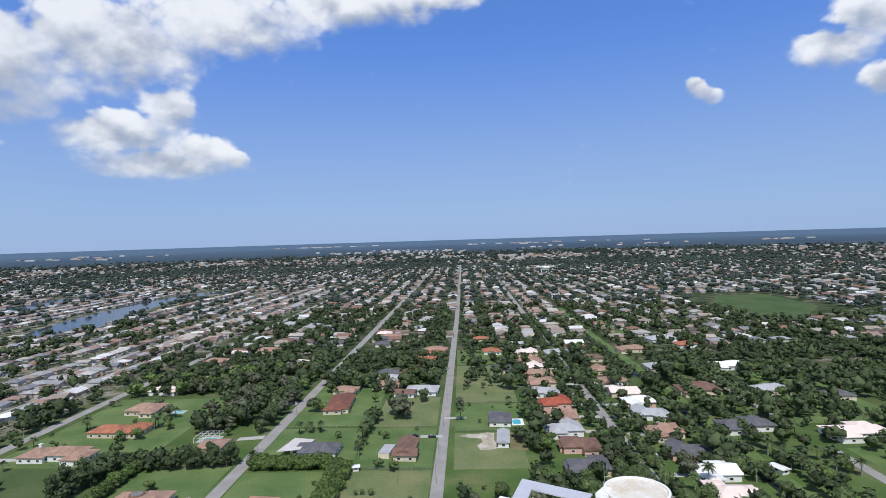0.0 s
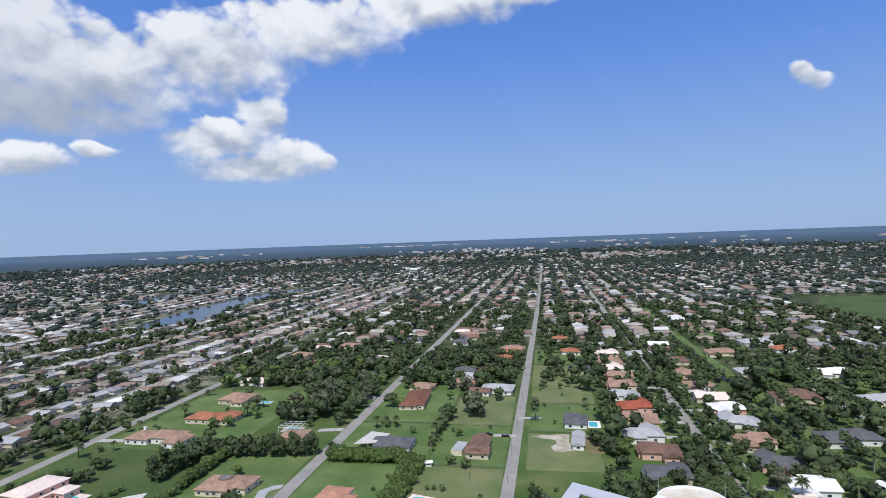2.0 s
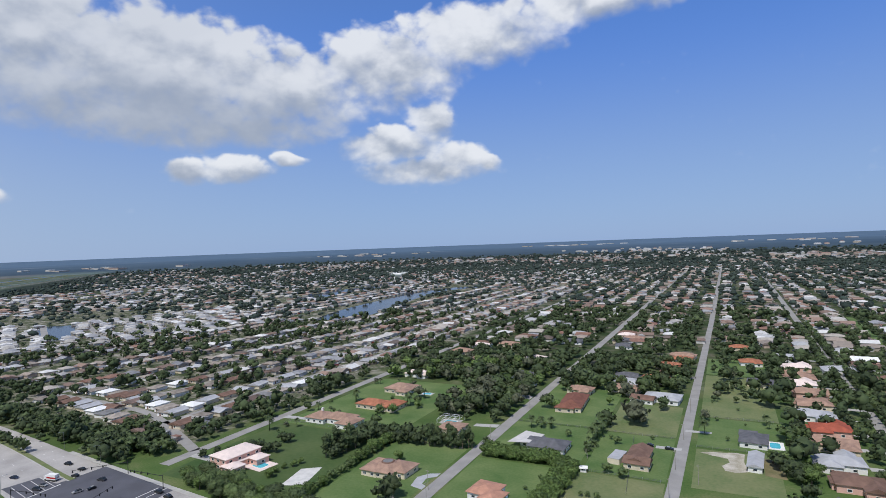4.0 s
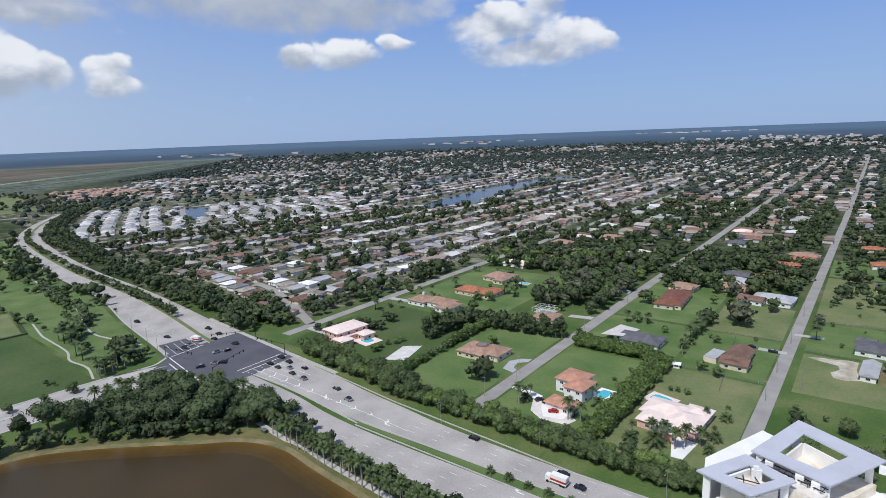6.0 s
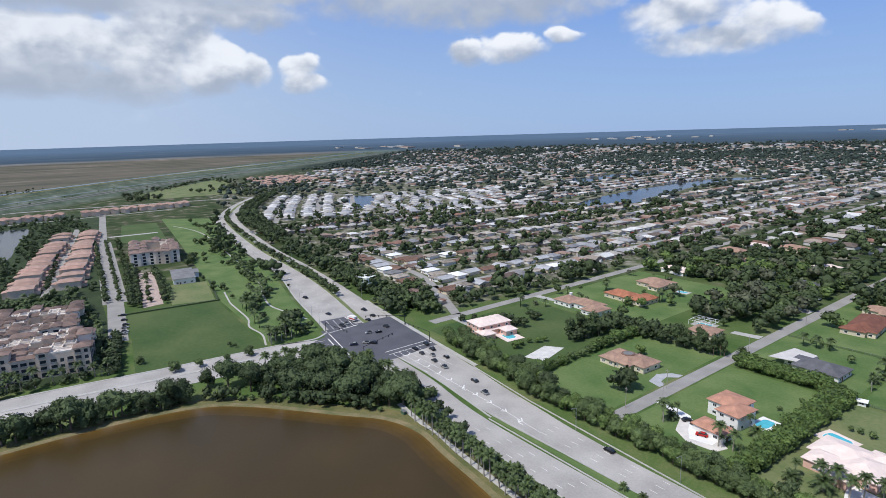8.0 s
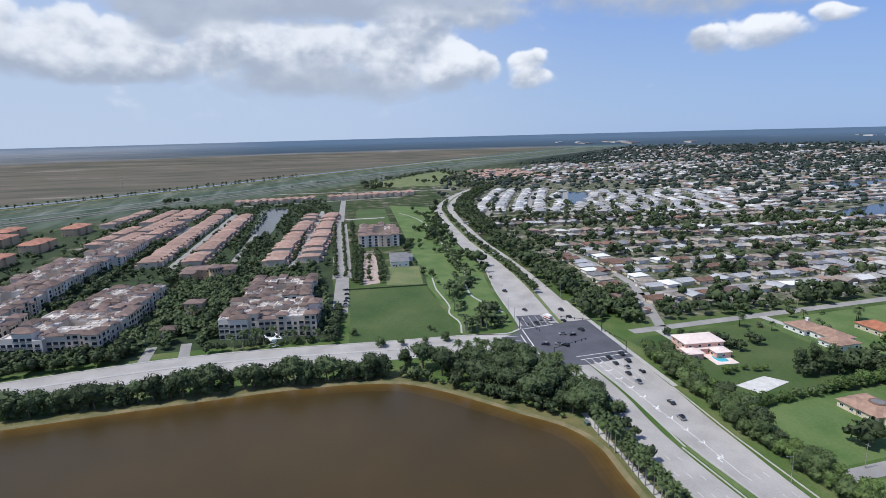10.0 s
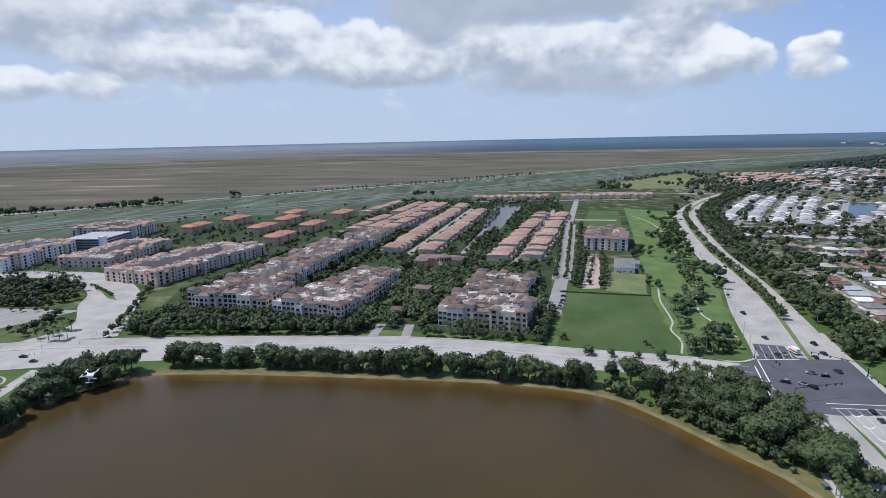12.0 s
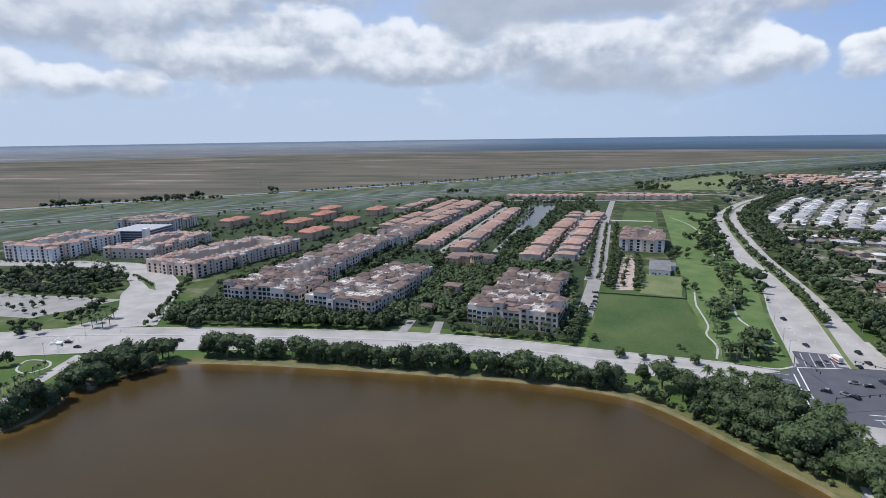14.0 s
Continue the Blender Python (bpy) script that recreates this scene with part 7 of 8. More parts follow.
row(["bush"], -261, -166, -264, -20, 3.2, 1.5, 0.9, "trees by the lake")
row(["bush"], -262, -10, -254, 56, 3.2, 1.2, 0.9, "trees by the lake")
row(["dark", "dark", "dark"], -261, -112, -261, -20, 4.6, 1.2, 1.22, "trees by the lake")
row(["dark", "dark", "dark"], -260, -10, -252, 56, 4.6, 1.2, 1.18, "trees by the lake")
for x, y in ((-261.5, 99), (-261, 104.5), (-260.5, 109.5), (-260, 114.5), (-258, 119.5), (-257.5, 124), (-256, 128), (-262, 113), (-259, 121), (-234.5, 136), (-233, 140), (-229.5, 142), (-228, 141), (-224, 139.5), (-219, 139.5), (-213, 140), (-208, 140.5), (-238, 137), (-203, 141), (-243, 135), (-248, 131), (-252, 126), (-255, 118), (-256, 110), (-257, 103)):
    plant("palm", x, y, 1.0, "palms by the crossing")
for x, y in ((-256, 78), (-244, 85), (-236, 91), (-224, 98), (-222, 102), (-214, 108.5), (-211, 113), (-202, 116), (-199, 121), (-192, 124.5), (-187, 127.5), (-184, 133), (-247, 93), (-232, 108), (-223, 118), (-216, 124), (-208, 129.5), (-199, 133), (-194, 136), (-235, 118), (-230, 127), (-221, 132), (-212, 135.5), (-204, 137.5), (-250, 101), (-243, 110), (-246, 119), (-239, 127), (-240, 100), (-253, 88), (-228, 112), (-217, 116), (-205, 123), (-226, 122), (-243, 103), (-262, 70)):
    plant("dark", x, y, 1.22, "trees by the crossing")
BELT = random.Random(17)
for k in range(95):
    u, v = BELT.random(), BELT.random()
    x, y = -256 + 74 * u, 82 + 52 * u + v * (26 - 16 * u) + (6 if u > 0.3 else 0)
    plant("bush" if k % 3 else "dark", x, y, 1.5 if k % 3 else 1.0, "trees by the crossing")
for x0, y0, x1, y1 in ((-248, 66, -215, 101), (-215, 101, -186, 122)):
    row(["dark", "bush", "dark"], x0, y0, x1, y1, 4.2, 1.3, 0.85, "trees by the crossing")
slab("bare_bank", [(-199, 110), (-193, 117), (-180, 124.5), (-172, 126), (-176, 122), (-189, 113)], 0.16, BANK, "bare trodden earth beside the lake", "earth", 0.3)
for x, y in ((-290, 62), (-288, 74), (-287, 88), (-286, 100)):
    plant("broad", x - 4, y, 0.55, "street trees")
setting("lake_walk", strip(line2((-186, 132), (-165, 129.6), (-120, 126), (-60, 121.3)), 2.4, 0.3, 0.1), CONCRETE, "pale footpath between palms along the lake", "path")
row(["sabal"], -172, 129, -60, 119.5, 4.4, 0.7, 1.3, "palms along the lake")
row(["sabal"], -168, 132, -60, 123.5, 5.2, 0.9, 1.2, "palms along the lake")
row(["bush", "bush", "dark"], -180, 143, -120, 131.5, 3.2, 0.9, 0.75, "shrubs by the boulevard")
row(["bush"], -176, 138, -60, 127, 3.6, 1.2, 1.0, "shrubs by the boulevard")
row(["bush", "bush", "dark"], -120, 131, -60, 129, 4.2, 0.8, 0.8, "shrubs by the boulevard")
# estate gardens
row(["pine", "pine", "dark"], -190, 250, -188, 290, 2.9, 1.6, 0.98, "dark tree belt")
row(["pine", "dark"], -184, 252, -183, 290, 3.4, 1.6, 0.9, "dark tree belt")
row(["pine", "pine", "dark"], -186, 292, -120, 293, 2.9, 1.6, 0.98, "dark tree belt")
row(["pine", "dark"], -182, 286.5, -124, 287.5, 3.6, 1.5, 0.88, "dark tree belt")
row(["hedge", "bush"], -168, 204, -170, 283, 3.4, 0.8, 1.35, "garden hedge")
row(["hedge"], -108, 284.5, -66, 284.5, 3.0, 0.5, 1.4, "clipped hedge")
row(["hedge"], -108, 287.5, -70, 287.5, 3.2, 0.5, 1.4, "clipped hedge")
row(["hedge"], -65, 192, -65, 282, 3.0, 0.6, 1.4, "clipped hedge")
row(["hedge"], -62, 200, -61, 280, 3.4, 0.6, 1.4, "clipped hedge")
plant("dark", -129, 221, 1.5)
plant("dark", -134, 226, 1.1)
plant("dark", -131, 217, 1.1)
for x, y in ((-199.5, 218.5), (-201.5, 224), (-201, 230), (-198, 234), (-197, 238.5), (-203, 220)):
    plant("light", x, y, 0.5, "bright garden bushes")
for kind, x, y, s in (("dark", -58, 356, 0.9), ("grey", -44, 368, 1.1), ("grey", -40, 362, 0.95), ("broad", -103, 430, 0.8), ("broad", -102, 381, 0.75), ("pine", -29, 402, 0.7), ("bush", -47, 326, 1.0), ("bush", -45, 284, 1.2), ("bush", -37, 280, 1.3),
                      ("light", -24, 467, 0.9), ("broad", -45, 436, 1.0), ("grey", -56, 425, 0.9), ("broad", -81, 439, 0.9), ("light", -64, 400, 0.6), ("bush", -75, 329, 0.9), ("broad", -190, 356, 0.5), ("bush", -206, 331, 1.6), ("broad", -193, 306, 0.6)):
    plant(kind, x, y, s * (1.5 if kind in ("dark", "grey", "broad") else 1.3))
for x, y, s in ((-52, 203, 1.0), (-43, 204, 0.9), (-25, 238, 0.7), (-25, 219, 0.7), (-25, 209, 0.6), (-68, 204, 0.8), (-72, 222, 0.9), (-101, 211, 0.8), (-60, 311, 0.9), (-58, 318, 0.9), (-60, 325, 0.9), (-59, 333, 0.9), (-58, 341, 0.9), (-60, 349, 0.8), (-100, 337, 0.7), (-94, 338, 0.7), (-88, 339, 0.7), (-115, 300, 0.7)):
    plant("coco", x, y, s * 1.25)
for x, y in ((-45, 207), (-41, 209), (-36, 206), (-33, 209), (-29, 212), (-102, 206), (-78, 205), (-73, 206), (-196, 352), (-197, 357), (-238, 348), (-240, 352)):
    plant("palm", x, y, 0.95)
for x, y, s in ((-252, 232, 0.8), (-247, 236, 0.8), (-236, 242, 1.1), (-231, 244, 1.15), (-226, 245, 1.1), (-222, 247, 1.0), (-256, 226, 0.8)):
    plant("dark", x, y, s * 0.72)
row(["broad", "dark"], -275, 300, -277, 420, 11, 2.5, 1.0, "trees along the estate street")
for x, y in ((-276, 348), (-282, 356), (-274, 362), (-280, 392)):
    plant("dark", x, y, 1.25)
grove(["dark", "broad", "grey", "pine"], -172, 338, -122, 425, 40, 1.35, "grove between gardens")
grove(["broad", "light", "dark", "grey"], -258, 425, -122, 500, 70, 1.25, "grove behind the gardens")
grove(["dark", "broad", "pine", "dark"], -112, 440, -20, 540, 70, 1.3, "grove behind the gardens")
grove(["broad", "dark", "light"], 28, 282, 48, 400, 14, 1.0, "trees behind the row houses")
grove(["dark", "broad"], 30, 210, 82, 268, 16, 1.0, "trees by the tower")
grove(["broad", "dark", "grey", "palm"], 70, 236, 138, 330, 34, 0.95, "street trees of the row")
grove(["broad", "palm", "dark"], 70, 330, 138, 600, 46, 0.85, "street trees of the row")
grove(["broad", "dark", "light", "palm", "palm"], 156, 210, 240, 480, 90, 1.0, "garden trees by the canal")
row(["broad", "dark", "palm"], 81, 232, 82, 312, 6.0, 1.0, 0.85, "street trees of the row")
row(["broad", "palm", "dark"], 91, 236, 91, 312, 6.5, 1.0, 0.8, "street trees of the row")
row(["broad", "dark", "palm"], 82, 452, 85, 800, 7.0, 1.2, 0.85, "street trees of the row")
row(["broad", "palm", "dark"], 92, 330, 94, 800, 8.0, 1.2, 0.85, "street trees of the row")
row(["palm", "palm", "dark"], 184, 345, 187, 545, 6.0, 1.4, 0.95, "palms along the lane")
row(["palm", "dark"], 195, 350, 198, 545, 8.0, 1.4, 0.9, "palms along the lane")
grove(["grey", "broad", "bush"], -6, 196, 30, 262, 12, 0.9, "shrubs on the dry lot")
row(["hedge", "bush", "broad", "dark"], 136, 220, 141, 460, 6, 1.2, 1.0, "canal bank shrubs")
row(["dark", "broad", "palm"], 152, 215, 158, 460, 6, 2.0, 1.0, "canal bank trees")
# apartment grounds
row(["dark", "palm", "broad"], -318, -232, -330, -70, 5.2, 2.0, 0.85, "trees before the apartments")
row(["dark", "broad", "palm"], -327, -230, -336, -150, 6, 2.0, 0.8, "trees before the apartments")
row(["dark", "dark", "broad", "palm"], -307, -222, -318, -80, 5.0, 1.6, 0.95, "trees before the apartments")
row(["dark", "palm", "bush"], -317, -34, -314, 36, 4.6, 1.4, 0.7, "palms before the apartments")
row(["palm"], -322, -22, -314, 34, 6.5, 1.2, 0.85, "palms before the apartments")
grove(["palm", "palm", "bush", "dark"], -470, -74, -328, -34, 70, 0.8, "palms at the entrance")
grove(["palm", "dark"], -470, -34, -400, -20, 10, 0.8, "palms at the entrance")
row(["dark"], -308, 36, -372, 46, 5.5, 1.0, 0.75, "dark trees by the car park")
row(["dark", "broad"], -446, 66, -578, 84, 5.5, 1.2, 0.72, "row of trees along the drive")
row(["broad", "palm"], -446, 92, -500, 100, 6, 1.2, 0.7, "row of trees along the drive")
row(["broad", "dark"], -470, 71, -780, 104, 8, 1.5, 0.6, "trees of the parking street")
row(["dark", "broad"], -560, 132, -600, 148, 6, 2.0, 0.8, "trees round the block")
for x, y in ((-383, 127), (-375, 127), (-375, 131), (-380, 135), (-381, 139), (-393, 134), (-394, 140), (-404, 148), (-412, 153), (-420, 159), (-413, 143), (-424, 154), (-305, 117), (-303, 120), (-301, 123), (-304, 127), (-302, 130), (-299, 116), (-305, 134), (-333, 121), (-344, 122), (-387, 131), (-399, 144)):
    plant("palm", x, y, 1.15, "park palms")
for x, y, s in ((-333, 140, 1.0), (-330, 144, 0.9), (-335, 148, 0.9), (-303, 136, 0.7), (-304, 141, 0.7), (-310, 146, 0.7), (-449, 158, 0.6), (-462, 159, 0.7), (-470, 161, 0.7), (-483, 159, 0.7), (-491, 167, 0.7), (-498, 173, 0.7), (-504, 163, 0.7), (-520, 172, 0.7), (-513, 177, 0.7), (-542, 160, 0.6), (-538, 165, 0.6), (-543, 171, 0.7),
                (-438, 132, 0.5), (-416, 130, 0.5), (-449, 133, 0.6), (-607, 177, 0.7), (-640, 183, 0.7), (-578, 172, 0.7), (-566, 150, 0.8), (-595, 157, 0.8), (-448, 125, 0.6), (-466, 130, 0.6), (-493, 129, 0.6), (-352, 131, 0.5), (-674, 174, 0.8), (-681, 181, 0.8), (-675, 185, 0.8), (-663, 187, 0.8), (-687, 172, 0.8),
                (-715, 191, 0.7), (-811, 209, 0.9), (-803, 213, 0.9), (-812, 220, 0.9), (-761, 210, 0.8), (-829, 208, 0.9), (-869, 211, 0.9), (-312, 96, 0.45), (-318, 50, 0.5), (-308, 98, 0.3)):
    plant("broad", x, y, s, "park trees")
for x, y, size in ((-320, 139, 1.25), (-326, 136, 1.0), (-307, 121, 0.8), (-310, 128, 0.85), (-306, 137, 0.8), (-347, 128, 0.8), (-372, 133, 0.7), (-385, 140, 0.75), (-398, 149, 0.75), (-408, 157, 0.8), (-430, 160, 0.8), (-437, 150, 0.7), (-455, 165, 0.8)):
    plant("dark", x, y, size, "park trees")
grove(["broad", "palm", "dark"], -690, 168, -590, 186, 14, 0.8, "park trees")
row(["broad", "palm"], -560, 174, -450, 160, 7, 3.0, 0.65, "park trees")
# lake corner and the street to the south
setting("road_lake_south", strip(line2((-246, -238), (-222, -233), (-207, -230), (-196, -227.5), (-170, -223), (-140, -224), (-60, -240)), 7, 0.125), ASPHALT, "pale street along the south end of the lake", "road")
for x, y in ((-207, -209), (-208, -201), (-215, -196), (-225, -190), (-232, -183), (-246, -181), (-222, -207), (-232, -200), (-240, -193), (-250, -188), (-244, -205), (-238, -210), (-175, -203), (-181, -203), (-187, -200), (-194, -200), (-191, -212), (-168, -202), (-160, -206), (-170, -212)):
    plant("dark", x, y, 1.25, "trees at the lake corner")
row(["bush"], -206, -199, -246, -178, 3.0, 1.5, 1.1, "trees by the lake")
grove(["dark", "broad"], -248, -211, -212, -188, 12, 1.1, "trees at the lake corner")
grove(["dark", "broad"], -196, -213, -158, -202, 8, 1.0, "trees at the lake corner")
row(["palm"], -224, -239, -176, -230.5, 4.6, 0.4, 0.6, "palms by the street")
for x, y in ((-222, -272), (-214, -268), (-226, -266), (-208, -275), (-217, -278)):
    plant("dark", x, y, 0.95, "trees south of the lake")
setting("lawn_path", strip(spline([(-222, -256), (-234, -262), (-235, -249), (-228, -242), (-219, -246)], 5, True) + [Vector((-222, -256))], 1.2, 0.12, 0.1), CONCRETE, "narrow oval footpath round a small lawn", "path")
for x, y in ((-292, -281), (-289, -270), (-290, -263), (-295, -262), (-308, -276), (-302, -284), (-298, -275), (-309, -271), (-314, -236), (-310, -228), (-311, -222), (-316, -221), (-325, -235), (-324, -240), (-318, -229)):
    plant("palm", x, y, 0.9, "palms on the corner")
for x, y, s in ((-313, -359, 0.5), (-309, -345, 0.5), (-328, -359, 0.5), (-329, -351, 0.5), (-303, -312, 0.5), (-309, -329, 0.5), (-301, -328, 0.5), (-266, -302, 0.8), (-271, -309, 0.8), (-273, -296, 0.8), (-281, -325, 0.8), (-282, -317, 0.8), (-279, -306, 0.8), (-302, -205, 1.0), (-304, -212, 0.9)):
    plant("dark", x, y, s, "trees on the corner")
grove(["dark", "dark", "grey"], -430, -470, -360, -345, 70, 0.95, "tree belt by the plaza")
row(["dark", "grey"], -365, -415, -360, -344, 4.5, 3.0, 0.8, "tree belt by the plaza")
row(["dark", "broad"], -357, -364, -377, -324, 4.5, 3.0, 0.8, "tree belt by the plaza")
grove(["palm", "dark", "broad"], -760, -40, -600, -6, 40, 0.75, "trees by the small lake")
row(["dark"], -548, 20, -930, 60, 9, 1.5, 0.6, "trees between the terraces")
row(["dark", "palm"], -600, -40, -940, -14, 9, 1.5, 0.6, "trees between the terraces")
row(["dark"], -470, -140, -720, -128, 8, 2.0, 0.8, "trees behind the apartments")
row(["dark", "broad"], -400, -246, -560, -226, 9, 2.0, 0.7, "trees between the blocks")
# corner by the branch street
row(["palm", "dark", "palm"], -306, -228, -330, -238, 5, 2.5, 0.9, "palms on the corner")
row(["broad", "dark"], -300, -236, -420, -290, 8, 2.5, 0.6, "shrubs on the corner")
row(["palm"], -470, -548, -464, -445, 8, 1.0, 0.7, "avenue of palms")
row(["palm"], -462, -430, -428, -363, 6, 1.0, 0.7, "avenue of palms")
row(["broad"], -455, -545, -450, -440, 9, 1.0, 0.5, "avenue of palms")
grove(["dark", "broad", "grey"], -425, -480, -356, -335, 60, 0.75, "shrubbery by the plaza")
row(["broad"], -345, -440, -345, -310, 11, 1.0, 0.45, "plaza trees")
row(["broad"], -322, -440, -322, -350, 11, 1.0, 0.45, "plaza trees")
row(["dark"], -296, -296, -330, -302, 6, 2.0, 0.8, "trees on the corner")
row(["broad"], -418, -345, -392, -306, 6, 1.0, 0.4, "island shrubs")
row(["dark", "broad"], -176, -242, -160, -300, 8, 3.0, 0.9, "trees south of the lake")

# ---- single garden plants of the estate ----
for kind, spots in {"sabal": ((-25, 241), (-26, 221.5), (-26.3, 210.5), (-52, 206), (-31.3, 233), (-76, 225), (-70, 204), (-77, 205), (-102, 212), (-101, 215), (-62, 340), (-60, 330), (-61, 318), (-60, 307), (-58, 300)),
                    "bush": ((-47.4, 289), (-38.3, 284.5), (-51.4, 332.7), (-51, 254), (-48, 255), (-44, 254), (-76, 251), (-73, 265), (-90, 345), (-94, 345), (-98, 344), (-3.4, 263), (-4.5, 258), (-29.8, 340), (-66, 292)),
                    "dark": ((-59.8, 362), (-29.8, 399), (-230, 262), (-226, 263), (-1.5, 248)), "grey": ((-44.8, 370), (-47, 376), (2.5, 243)), "light": ((-150, 262), (-96, 380))}.items():
    for x, y in spots:
        plant(kind, x, y, 0.8)
GARDENS = random.Random(61)
for x0, y0, x1, y1, n in ((-258, 296, -174, 420, 26), (-166, 293, -122, 420, 14), (-112, 400, -62, 470, 6), (-7, 394, 36, 511, 10), (-7, 340, 38, 392, 12), (196, 340, 262, 440, 16), (100, 250, 140, 600, 34), (40, 260, 78, 600, 34), (-258, 204, -240, 290, 8), (-300, 215, -274, 300, 16)):
    for k in range(n):
        x, y = GARDENS.uniform(x0, x1), GARDENS.uniform(y0, y1)
        if free(x, y) and free(x + 2, y) and free(x, y + 2):
            plant(GARDENS.choice(("bush", "sabal", "light", "broad", "coco", "grey", "bush")), x, y, GARDENS.uniform(0.5, 1.0))
# dark garden fences
for k, (x0, y0, x1, y1) in enumerate(((-166, 291, -124, 288), (-60, 346, -19, 344), (-60, 283, -19, 281.5), (-33, 264, -40, 341), (-174, 293, -258, 296), (-112, 347, -62, 347), (-7, 336, 38, 336), (-7, 393, 38, 393))):
    fence = base("garden_fence", "low dark wire fence between gardens", "fence", x0, y0, 0.03, math.degrees(math.atan2(y1 - y0, x1 - x0)), "garden fences")
    length = math.hypot(x1 - x0, y1 - y0)
    for z in (0.5, 1.1):
        part("rail", Geo().box(0, -0.03, z, length, 0.03, z + 0.09), GREYROOF, fence)
    for q in range(int(length / 8) + 1):
        part("post", Geo().box(q * 8 - 0.05, -0.05, -0.1, q * 8 + 0.05, 0.05, 1.4), METAL, fence)
# ---- the spread-out suburb: bungalows and trees past counting ----
def bungalow_rows():
    """Places of the small houses: x, y, width, depth, height, turn, whitish."""
    out, rng = [], random.Random(5)
    for k, line in enumerate(WEST):
        for side in (-1, 1):
            y = line[0].y + rng.uniform(-8, 6)
            while y < min(line[-1].y, 1400):
                x = west_x(k, max(y, line[0].y))
                px = x + side * (16.5 + rng.uniform(-1.5, 1.5))
                if free(px, y):
                    out.append((px, y, rng.uniform(10.5, 15), rng.uniform(9, 12.5), 2.7, rng.gauss(0, 5) + rng.choice((0, 0, 90)), rng.random() < 0.3))
                y += rng.uniform(13.5, 17.5)
    for k in range(13):
        x = -486 + 15.5 * k
        y = 285 - 0.12 * max(0, x + 445) - 0.0009 * max(0, x + 445) ** 2
        for side in (-1, 1):
            if free(x, y + side * 16):
                out.append((x, y + side * 16, rng.uniform(11, 14), rng.uniform(9, 12), 2.8, rng.gauss(0, 4), rng.random() < 0.3))
    # close of white-roofed houses beyond the boulevard: rows in pairs along short lanes
    u, v = Vector((-0.92, 0.39)), Vector((0.39, 0.92))
    for k in range(15):
        for s in range(24 if k < 4 else 22):
            p = Vector((-806, 300)) + v * 31 * k + u * (14.6 * s - (10 if k > 3 else 0)) + v * (0.0006 * (14.6 * s) ** 2 * 0.3 + (0 if k < 4 else 7 * math.sin(s * 0.5 + k)))
            if free(p.x, p.y) and (k < 4 or rng.random() < 0.92):
                out.append((p.x, p.y, 13.2 if k < 4 else rng.uniform(11, 14), 12.6 if k < 4 else rng.uniform(10, 13), 3.2, -23 + rng.uniform(-3, 3), True))
    # rows east of the canal and beyond, thinning into woods
    for k in range(-16, 24):
        x = 90 + 62 * k
        for side in (-1, 1):
            y = 620 + rng.uniform(0, 20)
            if k >= 3:
                y = 560 + rng.uniform(0, 30)
            while y < 2250:
                px, py = x + side * 18 + rng.uniform(-4, 4), y
                far = math.hypot(px, py)
                keep = 0.72
                if k < -5 and y < 1420:
                    keep = 0
                if -12 < k <= -6 and y > 1420:
                    keep = 0.85
                if free(px, py) and rng.random() < keep and not (360 < px < 560 and 720 < py < 1060):
                    out.append((px, py, rng.uniform(12, 18), rng.uniform(11, 16), 3.1, rng.uniform(-6, 6), rng.random() < 0.3))
                y += rng.uniform(17, 26) * (1 if far < 1300 else 1.3)
    for k in range(110):
        u = rng.random()
        out.append((-1390 - 330 * u + rng.uniform(-50, 50), 560 + 60 * u + rng.uniform(-40, 130), rng.uniform(13, 18), rng.uniform(12, 16), 5.0, rng.uniform(-20, 20), None))
    for k in range(1500):
        x, y = rng.uniform(-1900, -800), rng.uniform(560, 2100)
        if free(x, y) and x * -0.696 + y * -0.718 < 760 and y > 0.45 * -x and not (x > -1180 and y < 760):
            out.append((x, y, rng.uniform(12, 18), rng.uniform(11, 16), 3.1, rng.uniform(-20, 20), rng.random() < 0.5))
    return out


BUNGALOWS = bungalow_rows()


FARCARS = palette("far_car_paint", [(0.02, 0.02, 0.024), (0.5, 0.5, 0.5), (0.08, 0.08, 0.09), (0.6, 0.6, 0.58), (0.03, 0.04, 0.08), (0.25, 0.25, 0.26), (0.2, 0.02, 0.02)], 0.35)


